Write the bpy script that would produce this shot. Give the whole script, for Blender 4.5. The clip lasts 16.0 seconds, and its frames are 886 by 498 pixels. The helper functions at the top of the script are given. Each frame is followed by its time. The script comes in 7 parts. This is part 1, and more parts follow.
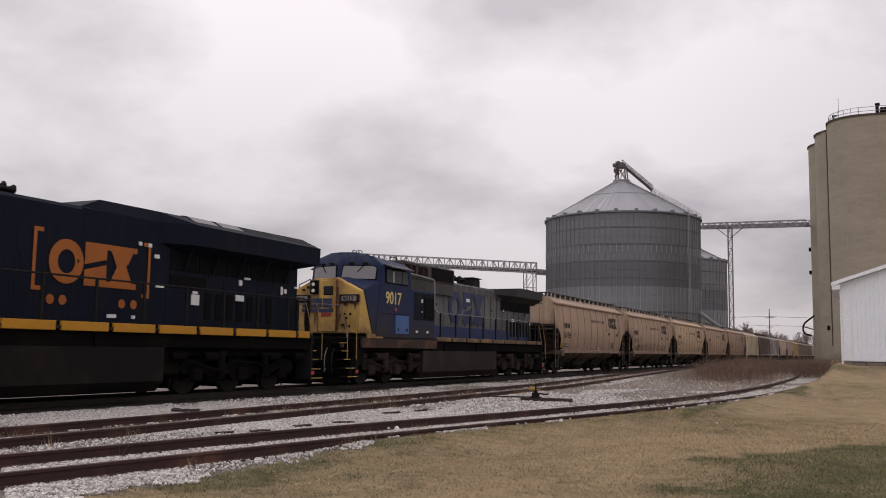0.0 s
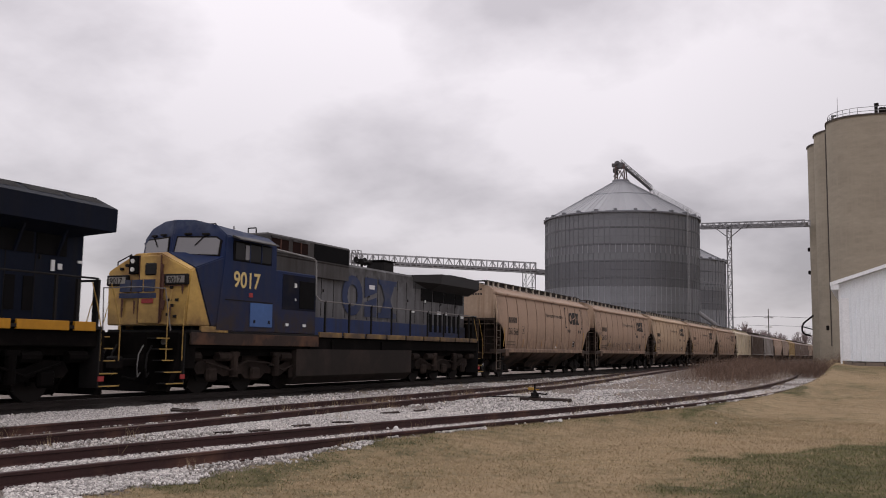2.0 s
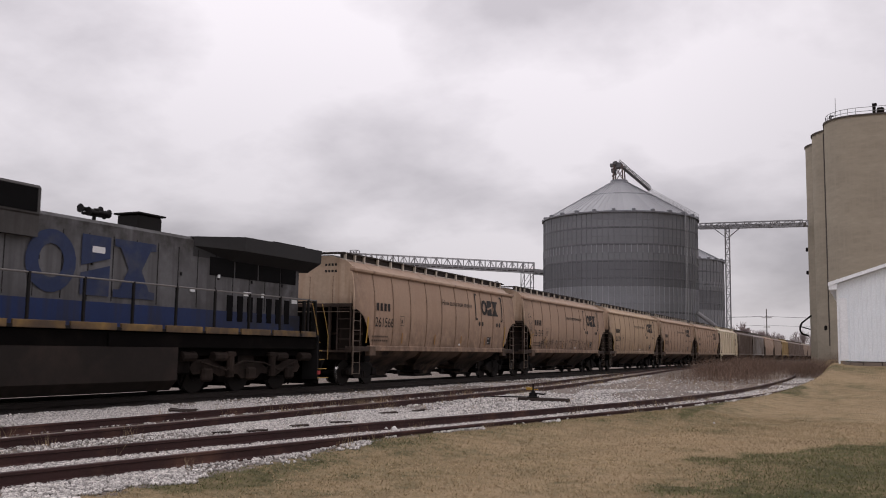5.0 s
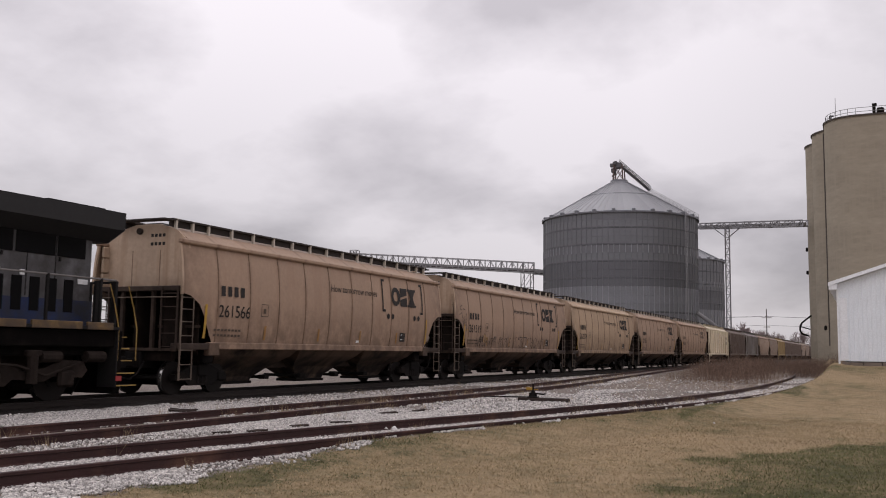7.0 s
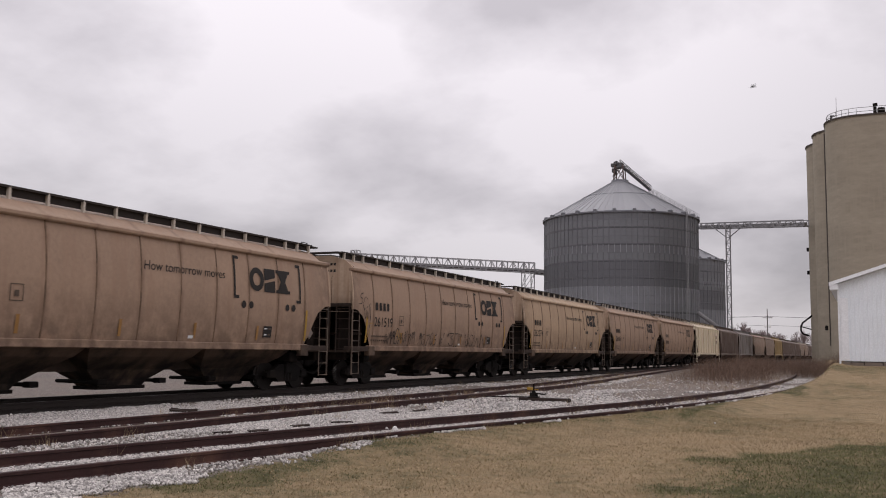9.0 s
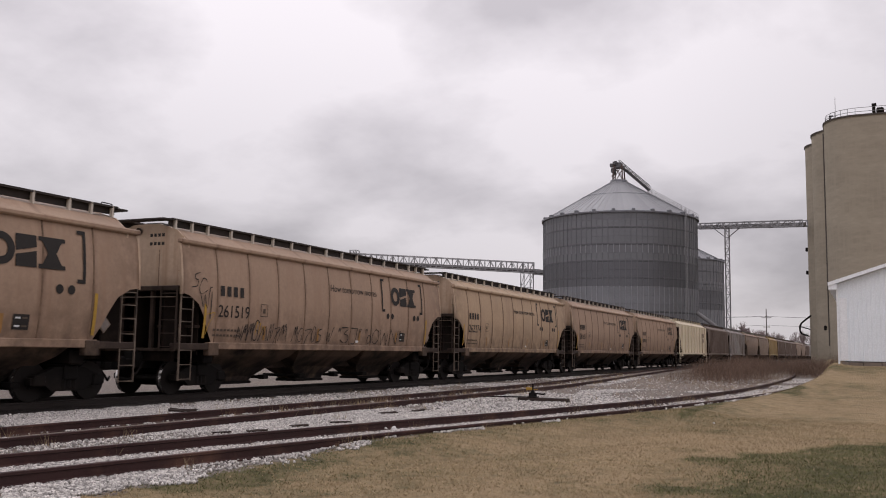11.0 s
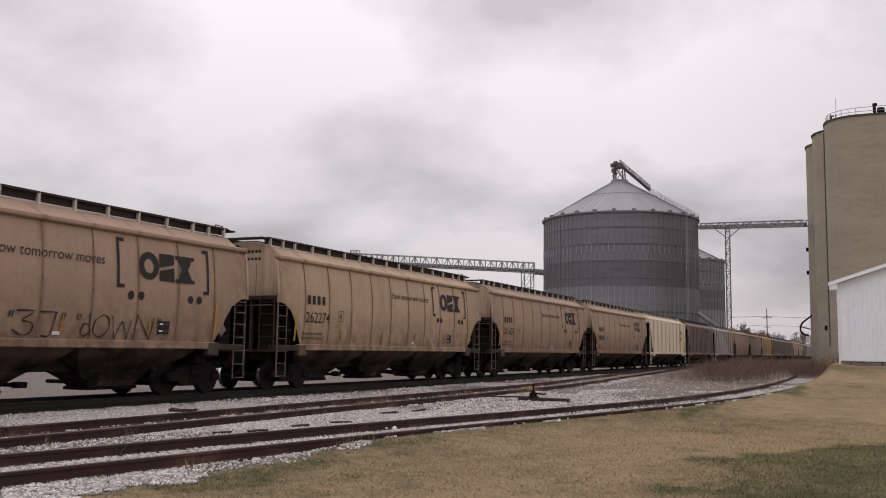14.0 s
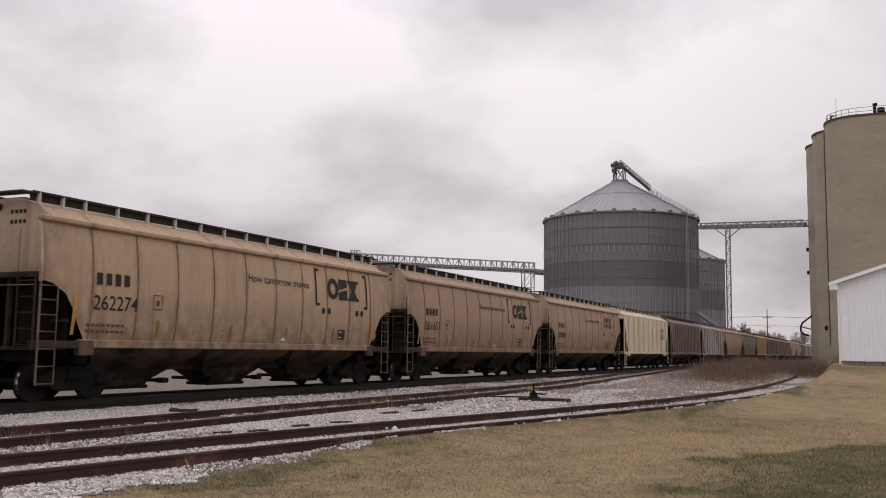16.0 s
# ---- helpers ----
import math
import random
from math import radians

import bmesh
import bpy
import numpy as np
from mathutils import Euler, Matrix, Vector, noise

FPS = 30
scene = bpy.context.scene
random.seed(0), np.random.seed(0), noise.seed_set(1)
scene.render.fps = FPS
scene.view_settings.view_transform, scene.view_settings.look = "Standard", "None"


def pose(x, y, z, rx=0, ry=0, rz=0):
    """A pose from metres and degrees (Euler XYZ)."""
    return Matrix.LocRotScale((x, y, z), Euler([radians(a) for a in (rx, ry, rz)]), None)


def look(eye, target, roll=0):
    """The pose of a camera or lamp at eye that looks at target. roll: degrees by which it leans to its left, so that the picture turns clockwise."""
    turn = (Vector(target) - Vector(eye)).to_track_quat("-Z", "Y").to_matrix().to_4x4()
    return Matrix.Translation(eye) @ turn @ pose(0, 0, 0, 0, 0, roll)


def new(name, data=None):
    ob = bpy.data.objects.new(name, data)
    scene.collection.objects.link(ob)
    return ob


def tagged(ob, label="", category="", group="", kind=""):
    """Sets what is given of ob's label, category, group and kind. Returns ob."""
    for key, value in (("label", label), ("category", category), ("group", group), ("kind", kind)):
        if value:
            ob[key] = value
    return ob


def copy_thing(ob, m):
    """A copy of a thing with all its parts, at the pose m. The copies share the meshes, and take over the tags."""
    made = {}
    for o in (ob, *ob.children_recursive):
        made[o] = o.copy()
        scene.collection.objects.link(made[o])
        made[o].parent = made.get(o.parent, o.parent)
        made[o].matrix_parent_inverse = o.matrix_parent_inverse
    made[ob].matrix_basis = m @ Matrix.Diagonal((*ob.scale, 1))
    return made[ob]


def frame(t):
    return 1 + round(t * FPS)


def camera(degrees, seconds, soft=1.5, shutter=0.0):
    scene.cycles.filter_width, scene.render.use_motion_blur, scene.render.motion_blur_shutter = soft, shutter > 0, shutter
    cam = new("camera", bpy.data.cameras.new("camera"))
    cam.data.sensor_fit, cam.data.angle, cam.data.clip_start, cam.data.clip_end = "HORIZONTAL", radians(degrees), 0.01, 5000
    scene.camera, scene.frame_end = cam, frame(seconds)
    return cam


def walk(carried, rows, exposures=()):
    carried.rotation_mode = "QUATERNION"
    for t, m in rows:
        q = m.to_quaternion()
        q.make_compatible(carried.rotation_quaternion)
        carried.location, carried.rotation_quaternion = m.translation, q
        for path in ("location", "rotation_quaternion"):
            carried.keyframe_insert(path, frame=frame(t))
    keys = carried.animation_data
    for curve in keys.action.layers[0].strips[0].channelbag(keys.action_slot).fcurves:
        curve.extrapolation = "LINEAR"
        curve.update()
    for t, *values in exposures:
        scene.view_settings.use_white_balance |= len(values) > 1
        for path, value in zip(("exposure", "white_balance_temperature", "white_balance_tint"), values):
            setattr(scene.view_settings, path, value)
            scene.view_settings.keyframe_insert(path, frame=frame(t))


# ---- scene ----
cam = camera(51.33, 16.0, soft=1.0, shutter=0.2)
EYE = (18.4, 0.0, 1.333)


def aim(pan):
    """The camera's pose: a tripod that only pans by a few hundredths of a degree."""
    yaw, tilt = radians(24.739 + pan), radians(6.254)
    way = Vector((-math.sin(yaw) * math.cos(tilt), math.cos(yaw) * math.cos(tilt), math.sin(tilt)))
    return look(EYE, Vector(EYE) + way * 50, 0.835)


PAN = ((0.0, 0.16), (0.5, 0.112), (1.0, 0.108), (2.5, 0.105), (3.0, 0.06), (3.5, 0.008), (7.0, 0.0), (7.3, 0.055), (7.5, 0.085), (7.7, 0.04),
       (8.0, 0.003), (8.6, 0.003), (9.0, 0.045), (9.8, 0.03), (11.5, -0.02), (12.0, 0.0), (13.5, 0.0), (14.5, 0.045), (15.5, 0.052), (16.0, 0.036))
# the film's white balance drifts a little warmer and brighter towards the end
TONE = ((0.0, 0.0, 6540, 10), (0.6, 0.0, 6430, 10), (9.0, 0.0, 6430, 10), (12.0, 0.0, 6480, 10), (14.0, 0.01, 6540, 10), (16.0, 0.03, 6590, 10))
walk(cam, [(t, aim(a)) for t, a in PAN], TONE)

# ---- light: an overcast sky ----
world = bpy.data.worlds.new("overcast")
scene.world = world
world.use_nodes = True
wt = world.node_tree
wt.nodes.clear()


def wnode(kind, **values):
    n = wt.nodes.new(kind)
    for k, v in values.items():
        n.inputs[k].default_value = v
    return n


def wmath(op, a, b):
    n = wt.nodes.new("ShaderNodeMath")
    n.operation = op
    for i, v in enumerate((a, b)):
        if isinstance(v, (int, float)):
            n.inputs[i].default_value = v
        else:
            wt.links.new(v, n.inputs[i])
    return n.outputs[0]


coord = wt.nodes.new("ShaderNodeTexCoord")
sep = wt.nodes.new("ShaderNodeSeparateXYZ")
wt.links.new(coord.outputs["Generated"], sep.inputs[0])
up = wmath("MAXIMUM", sep.outputs[2], 0.0)
low = wmath("ADD", up, 0.33)
flat = wt.nodes.new("ShaderNodeCombineXYZ")
wt.links.new(wmath("DIVIDE", sep.outputs[0], low), flat.inputs[0])
wt.links.new(wmath("DIVIDE", sep.outputs[1], low), flat.inputs[1])
big = wnode("ShaderNodeTexNoise", Scale=1.25, Detail=6.0, Roughness=0.48, Distortion=0.35)
fine = wnode("ShaderNodeTexNoise", Scale=2.5, Detail=6.0, Roughness=0.55, Distortion=0.1)
shift = wt.nodes.new("ShaderNodeMapping")
shift.inputs["Location"].default_value = (5.3, -2.2, 0.0)
wt.links.new(flat.outputs[0], shift.inputs[0])
wt.links.new(shift.outputs[0], big.inputs["Vector"])
wt.links.new(shift.outputs[0], fine.inputs["Vector"])
cloud = wmath("ADD", wmath("MULTIPLY", big.outputs[0], 0.6), wmath("MULTIPLY", fine.outputs[0], 0.4))
ramp = wt.nodes.new("ShaderNodeValToRGB")
ramp.color_ramp.elements[0].position, ramp.color_ramp.elements[0].color = 0.405, (0.59, 0.545, 0.575, 1)
ramp.color_ramp.elements[1].position, ramp.color_ramp.elements[1].color = 0.575, (0.94, 0.875, 0.91, 1)
wt.links.new(cloud, ramp.inputs[0])
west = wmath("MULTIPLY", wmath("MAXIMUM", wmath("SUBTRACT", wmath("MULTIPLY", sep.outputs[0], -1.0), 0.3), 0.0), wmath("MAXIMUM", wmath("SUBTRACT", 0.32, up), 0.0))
east = wmath("MULTIPLY", wmath("MINIMUM", wmath("MAXIMUM", wmath("ADD", sep.outputs[0], 0.2), 0.0), 0.22), wmath("MAXIMUM", sep.outputs[1], 0.0))
south = wmath("MAXIMUM", wmath("MULTIPLY", sep.outputs[1], -1.0), 0.0)
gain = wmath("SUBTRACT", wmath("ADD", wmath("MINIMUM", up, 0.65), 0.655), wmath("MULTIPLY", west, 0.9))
gain = wmath("ADD", wmath("SUBTRACT", gain, wmath("MULTIPLY", east, 0.6)), wmath("MULTIPLY", south, 0.3))
clouds = wt.nodes.new("ShaderNodeBackground")
wt.links.new(ramp.outputs[0], clouds.inputs[0])
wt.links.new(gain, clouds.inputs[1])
sky = wt.nodes.new("ShaderNodeTexSky")
sky.sky_type, sky.sun_disc, sky.sun_elevation, sky.sun_rotation = "NISHITA", False, radians(52), radians(-59)
clear = wnode("ShaderNodeBackground", Strength=0.006)
wt.links.new(sky.outputs[0], clear.inputs[0])
both = wt.nodes.new("ShaderNodeAddShader")
wt.links.new(clouds.outputs[0], both.inputs[0])
wt.links.new(clear.outputs[0], both.inputs[1])
wt.links.new(both.outputs[0], wt.nodes.new("ShaderNodeOutputWorld").inputs[0])

sun = new("sun", bpy.data.lights.new("sun", "SUN"))
sun.data.energy, sun.data.angle, sun.data.color = 0.4, radians(60), (1.0, 0.96, 0.92)
sun.matrix_world = look((-50, 30, 75), (0, 0, 0))


# ---- materials ----
def rgb(c, k=1.0):
    return (c[0] * k, c[1] * k, c[2] * k, 1.0)


def material(name, base, rough=0.7, metal=0.0, dark=0.75, size=1.5, grain=25.0, bump=0.15, dirt=None, dirt_amount=0.0, streak=False, island=0.0, each=0.0, stretch=None, gloss=0.3, soil_shade=None, ends=None, foot=None, soot=None, crown=None, seams=None):
    """Colour with large and fine variation, relief, optional dirt patches, vertical streaks, and change from piece to piece."""
    m = bpy.data.materials.new(name)
    m.use_nodes = True
    nt = m.node_tree
    n, link = nt.nodes, nt.links.new
    bsdf = n["Principled BSDF"]
    bsdf.inputs["Specular IOR Level"].default_value = gloss
    tc = n.new("ShaderNodeTexCoord")
    at = tc.outputs["Object"]
    if stretch:
        mp = n.new("ShaderNodeMapping")
        mp.inputs["Scale"].default_value = stretch
        link(at, mp.inputs[0])
        at = mp.outputs[0]

    def noise_node(scale, detail=5.0, vec=None):
        t = n.new("ShaderNodeTexNoise")
        t.inputs["Scale"].default_value, t.inputs["Detail"].default_value, t.inputs["Roughness"].default_value = scale, detail, 0.6
        link(vec or at, t.inputs["Vector"])
        return t.outputs[0]

    def mix(kind, fac, a, b):
        t = n.new("ShaderNodeMix")
        t.data_type, t.blend_type = "RGBA", kind
        for i, v in ((0, fac), (6, a), (7, b)):
            if isinstance(v, (int, float, tuple)):
                t.inputs[i].default_value = v
            else:
                link(v, t.inputs[i])
        return t.outputs[2]

    def spread(v, a, b):
        t = n.new("ShaderNodeMapRange")
        t.inputs[1].default_value, t.inputs[2].default_value = a, b
        link(v, t.inputs[0])
        return t.outputs[0]

    large, small = noise_node(1.0 / size), noise_node(grain, 3.0)
    col = mix("MIX", spread(large, 0.3, 0.7), rgb(base, dark), rgb(base))
    col = mix("MIX", spread(small, 0.25, 0.8), col, mix("MULTIPLY", 1.0, col, (0.8, 0.8, 0.8, 1)))
    if dirt:
        vec = at
        if streak:
            mp = n.new("ShaderNodeMapping")
            mp.inputs["Scale"].default_value = (2.2, 2.2, 0.18)
            link(tc.outputs["Object"], mp.inputs[0])
            vec = mp.outputs[0]
        patch = spread(noise_node(1.3 if streak else 1.1, 2.5 if streak else 6.0, vec), 0.62 - 0.35 * dirt_amount, 0.85 - 0.25 * dirt_amount)
        col = mix("MIX", patch, col, rgb(dirt))

    # mask along the length or height, for grime and for painted shade
    def grime_shade(axis, clean, full):
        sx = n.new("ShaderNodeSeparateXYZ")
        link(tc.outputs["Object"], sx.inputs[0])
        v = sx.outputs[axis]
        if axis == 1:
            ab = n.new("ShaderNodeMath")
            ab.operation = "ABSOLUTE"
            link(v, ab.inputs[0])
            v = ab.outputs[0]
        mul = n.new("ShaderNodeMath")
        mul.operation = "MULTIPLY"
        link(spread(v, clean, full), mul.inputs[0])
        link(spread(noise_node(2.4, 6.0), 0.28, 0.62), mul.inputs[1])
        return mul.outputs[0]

    if seams:
        # rust and grime washed down beside the weld seams
        sx = n.new("ShaderNodeSeparateXYZ")
        link(tc.outputs["Object"], sx.inputs[0])
        last = sx.outputs[1]
        for op, k in (("SUBTRACT", seams[0]), ("PINGPONG", seams[1] / 2)):
            t = n.new("ShaderNodeMath")
            t.operation = op
            link(last, t.inputs[0])
            t.inputs[1].default_value = k
            last = t.outputs[0]
        mul = n.new("ShaderNodeMath")
        mul.operation = "MULTIPLY"
        link(spread(last, 0.15, 0.0), mul.inputs[0])
        link(spread(noise_node(1.4, 5.0), 0.36, 0.66), mul.inputs[1])
        col = mix("MIX", mul.outputs[0], col, rgb(seams[2]))
    if ends:
        col = mix("MIX", grime_shade(1, *ends), col, rgb(soil_shade))
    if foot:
        col = mix("MIX", grime_shade(2, *foot), col, rgb(soil_shade))
    if crown:
        col = mix("MIX", grime_shade(2, *crown), col, rgb(soot))
    if island:
        g = n.new("ShaderNodeNewGeometry")
        col = mix("MIX", spread(g.outputs["Random Per Island"], 0.0, 1.0), mix("MULTIPLY", 1.0, col, rgb((1, 1, 1), 1 - island)), col)
    if each:
        o = n.new("ShaderNodeObjectInfo")
        col = mix("MIX", spread(o.outputs["Random"], 0.0, 1.0), mix("MULTIPLY", 1.0, col, rgb((1, 1, 1), 1 - each)), col)
    link(col, bsdf.inputs["Base Color"])
    bsdf.inputs["Metallic"].default_value = metal
    ro = n.new("ShaderNodeMapRange")
    ro.inputs[3].default_value, ro.inputs[4].default_value = max(rough - 0.12, 0.03), min(rough + 0.12, 1)
    link(large, ro.inputs[0])
    link(ro.outputs[0], bsdf.inputs["Roughness"])
    if bump:
        bp = n.new("ShaderNodeBump")
        bp.inputs["Strength"].default_value, bp.inputs["Distance"].default_value = bump, 0.02
        link(small, bp.inputs["Height"])
        link(bp.outputs[0], bsdf.inputs["Normal"])
    return m


def glass(name, tint, rough=0.05, gloss=0.5):
    m = bpy.data.materials.new(name)
    m.use_nodes = True
    b = m.node_tree.nodes["Principled BSDF"]
    b.inputs["Base Color"].default_value, b.inputs["Roughness"].default_value, b.inputs["IOR"].default_value = rgb(tint), rough, 1.5
    b.inputs["Specular IOR Level"].default_value = gloss
    return m


# foot= paints spray dirt plus the shade of the inward-curving lower sides
tan = material("tan_paint", (0.41, 0.28, 0.194), 0.55, dark=0.82, size=2.4, grain=9, bump=0.04, dirt=(0.31, 0.20, 0.135), dirt_amount=0.34, streak=True, seams=(-6.775, 1.505, (0.17, 0.10, 0.066)), soil_shade=(0.10, 0.062, 0.042), ends=(6.9, 9.6), foot=(2.9, 0.9))
tan_pale = material("cleaner_tan_paint", (0.50, 0.355, 0.228), 0.55, dark=0.82, size=2.4, grain=9, bump=0.04, dirt=(0.31, 0.20, 0.135), dirt_amount=0.24, streak=True, seams=(-6.775, 1.505, (0.17, 0.10, 0.066)), soil_shade=(0.10, 0.062, 0.042), ends=(6.9, 9.6), foot=(2.9, 0.9))
tan_end = material("cleaner_tan_end_paint", (0.53, 0.395, 0.285), 0.55, dark=0.86, size=1.2, grain=9, bump=0.05, dirt=(0.30, 0.19, 0.12), dirt_amount=0.3, streak=True, soil_shade=(0.16, 0.10, 0.065), foot=(3.3, 2.7))
cream = material("cream_paint", (0.72, 0.62, 0.46), 0.55, dark=0.88, size=2.0, grain=9, bump=0.05, dirt=(0.3, 0.2, 0.12), dirt_amount=0.25, streak=True)
wagon_grey = material("weathered_grey_paint", (0.43, 0.40, 0.38), 0.6, dark=0.75, size=1.5, grain=9, bump=0.05, dirt=(0.13, 0.08, 0.055), dirt_amount=0.6, streak=True)
wagon_brown = material("weathered_brown_paint", (0.20, 0.15, 0.125), 0.6, dark=0.7, size=1.5, grain=9, bump=0.05, dirt=(0.25, 0.20, 0.165), dirt_amount=0.35, streak=True)
wagon_dusty = material("dusty_brown_wagon_paint", (0.30, 0.215, 0.155), 0.6, dark=0.7, size=1.5, grain=9, bump=0.05, dirt=(0.14, 0.09, 0.065), dirt_amount=0.45, streak=True)
wagon_yellow = material("faded_yellow_paint", (0.40, 0.29, 0.14), 0.6, dark=0.85, size=1.5, grain=9, bump=0.05, dirt=(0.2, 0.12, 0.07), dirt_amount=0.3, streak=True)
grime = material("brown_road_grime", (0.055, 0.037, 0.028), 0.85, dark=0.55, size=0.8, grain=14, bump=0.2, dirt=(0.09, 0.06, 0.045), dirt_amount=0.3)
black_steel = material("grimy_black_steel", (0.0115, 0.0098, 0.0092), 0.75, dark=0.6, size=0.5, grain=20, bump=0.2, dirt=(0.02, 0.015, 0.012), dirt_amount=0.3, gloss=0.1)
wheel_steel = material("worn_wheel_steel", (0.018, 0.0145, 0.013), 0.6, metal=0.2, dark=0.7, size=0.3, grain=30, bump=0.1, gloss=0.15)
cap_steel = material("dusty_bearing_cap", (0.10, 0.085, 0.078), 0.7, metal=0.2, dark=0.7, size=0.2, grain=30, bump=0.05)
tread_steel = material("polished_wheel_tread", (0.62, 0.60, 0.58), 0.24, metal=0.9, dark=0.7, size=0.3, grain=30, bump=0.02)
dark_grate = material("dark_galvanised_grating", (0.048, 0.04, 0.036), 0.75, metal=0.15, dark=0.7, size=0.6, grain=40, bump=0.2)
bracket_white = material("dirty_white_bracket", (0.60, 0.54, 0.46), 0.6, dark=0.85, size=0.5, grain=20, bump=0.05)
ink = material("dark_lettering", (0.026, 0.022, 0.020), 0.7, dark=0.85, size=0.6, grain=12, bump=0.0)
ink_pale = material("faded_lettering", (0.11, 0.08, 0.06), 0.7, dark=0.85, size=0.6, grain=12, bump=0.0)
scrawl = material("thin_dark_paint_strokes", (0.035, 0.028, 0.026), 0.7, bump=0.0)
scrawl_yellow = material("dull_yellow_paint_strokes", (0.50, 0.30, 0.05), 0.6, dark=0.7, size=0.3, grain=12, bump=0.0)
safety_yellow = material("yellow_target_paint", (0.42, 0.25, 0.04), 0.5, dark=0.8, size=0.4, grain=12, bump=0.0)
loco_navy = material("dark_navy_locomotive_paint", (0.0098, 0.013, 0.0245), 0.65, dark=0.7, size=1.6, grain=8, bump=0.04, dirt=(0.012, 0.0125, 0.0165), dirt_amount=0.35, streak=True, gloss=0.06)
loco_blue = material("faded_blue_locomotive_paint", (0.0105, 0.0225, 0.076), 0.55, dark=0.7, size=1.0, grain=8, bump=0.04, dirt=(0.018, 0.022, 0.046), dirt_amount=0.42, streak=True, gloss=0.16, soil_shade=(0.032, 0.0225, 0.019), foot=(3.2, 2.0), soot=(0.062, 0.075, 0.115), crown=(4.45, 4.9))
band_blue = material("clear_blue_band_paint", (0.012, 0.030, 0.115), 0.55, dark=0.7, size=1.0, grain=8, bump=0.04, dirt=(0.022, 0.022, 0.035), dirt_amount=0.4, streak=True, soil_shade=(0.018, 0.019, 0.026), ends=(2.5, 9.0))
patch_blue = material("brighter_blue_patch_paint", (0.055, 0.12, 0.30), 0.5, dark=0.85, size=0.8, grain=8, bump=0.04)
loco_grey = material("weathered_grey_locomotive_paint", (0.145, 0.143, 0.15), 0.6, dark=0.75, size=1.4, grain=8, bump=0.05, dirt=(0.05, 0.047, 0.048), dirt_amount=0.5, streak=True, soil_shade=(0.045, 0.041, 0.041), foot=(2.9, 1.8), ends=(2.2, 8.0), soot=(0.026, 0.023, 0.021), crown=(3.3, 4.35))
loco_yellow = material("weathered_yellow_locomotive_paint", (0.58, 0.37, 0.105), 0.5, dark=0.75, size=0.5, grain=10, bump=0.04, dirt=(0.16, 0.075, 0.03), dirt_amount=0.42, soil_shade=(0.075, 0.04, 0.024), foot=(2.7, 1.5))
stripe_yellow = material("bright_yellow_frame_stripe", (0.46, 0.215, 0.010), 0.5, dark=0.85, size=0.7, grain=10, bump=0.03)
stripe_worn = material("dirty_yellow_frame_stripe", (0.36, 0.22, 0.07), 0.6, dark=0.5, size=0.5, grain=10, bump=0.03, dirt=(0.07, 0.045, 0.03), dirt_amount=0.6, soil_shade=(0.05, 0.035, 0.028), foot=(2.1, 1.6), ends=(3.0, 10.0))
logo_orange = material("orange_emblem_paint", (0.37, 0.112, 0.015), 0.55, dark=0.75, size=0.6, grain=12, bump=0.0)
logo_blue = material("faded_blue_emblem_paint", (0.022, 0.036, 0.095), 0.6, dark=0.8, size=0.5, grain=10, bump=0.0, dirt=(0.065, 0.065, 0.075), dirt_amount=0.35)
number_yellow = material("cream_yellow_number_paint", (0.68, 0.52, 0.22), 0.55, dark=0.9, size=0.5, grain=12, bump=0.0)
roof_dark = material("sooty_dark_roof", (0.0185, 0.017, 0.0168), 0.75, dark=0.7, size=1.0, grain=10, bump=0.1, gloss=0.12)
louvre_dark = material("dark_radiator_grille", (0.0088, 0.0085, 0.009), 0.8, dark=0.7, size=0.4, grain=60, bump=0.3, gloss=0.05)
rail_steel = material("rusty_rail_steel", (0.058, 0.027, 0.025), 0.7, metal=0.15, dark=0.65, size=0.8, grain=30, bump=0.25, dirt=(0.13, 0.065, 0.045), dirt_amount=0.3)
rail_shine = material("dark_running_rail", (0.035, 0.027, 0.024), 0.6, metal=0.3, dark=0.7, size=0.8, grain=30, bump=0.1)
tie_wood = material("weathered_dark_timber", (0.075, 0.055, 0.047), 0.9, dark=0.6, size=0.3, grain=30, bump=0.5, each=0.45)
stone = material("pale_limestone_ballast", (0.85, 0.80, 0.755), 0.95, dark=0.82, size=1.2, grain=30, bump=0.3, island=0.68)
bin_steel = material("corrugated_galvanised_steel", (0.21, 0.215, 0.235), 0.5, metal=0.4, dark=0.78, size=2.2, grain=6, bump=0.05, dirt=(0.13, 0.13, 0.14), dirt_amount=0.2)
bin_ring_steel = material("banded_corrugated_steel", (0.205, 0.21, 0.225), 0.5, metal=0.4, dark=0.82, size=2.5, grain=6, bump=0.05, each=0.12)
bin_dark_steel = material("dull_dark_corrugated_steel", (0.15, 0.153, 0.165), 0.55, metal=0.4, dark=0.85, size=2.5, grain=6, bump=0.05, each=0.1)
bin_pale_steel = material("paler_corrugated_steel", (0.25, 0.257, 0.275), 0.5, metal=0.4, dark=0.82, size=2.5, grain=6, bump=0.05, each=0.1)
bin_dull_rib = material("dull_galvanised_stiffener", (0.195, 0.20, 0.215), 0.55, metal=0.4, dark=0.8, size=1.5, grain=6, bump=0.05)
bin_rib_steel = material("galvanised_stiffener", (0.36, 0.365, 0.385), 0.5, metal=0.4, dark=0.8, size=1.5, grain=6, bump=0.05)
bin_roof_steel = material("galvanised_roof_sheet", (0.38, 0.385, 0.405), 0.5, metal=0.35, dark=0.88, size=2.5, grain=8, bump=0.05, each=0.12)
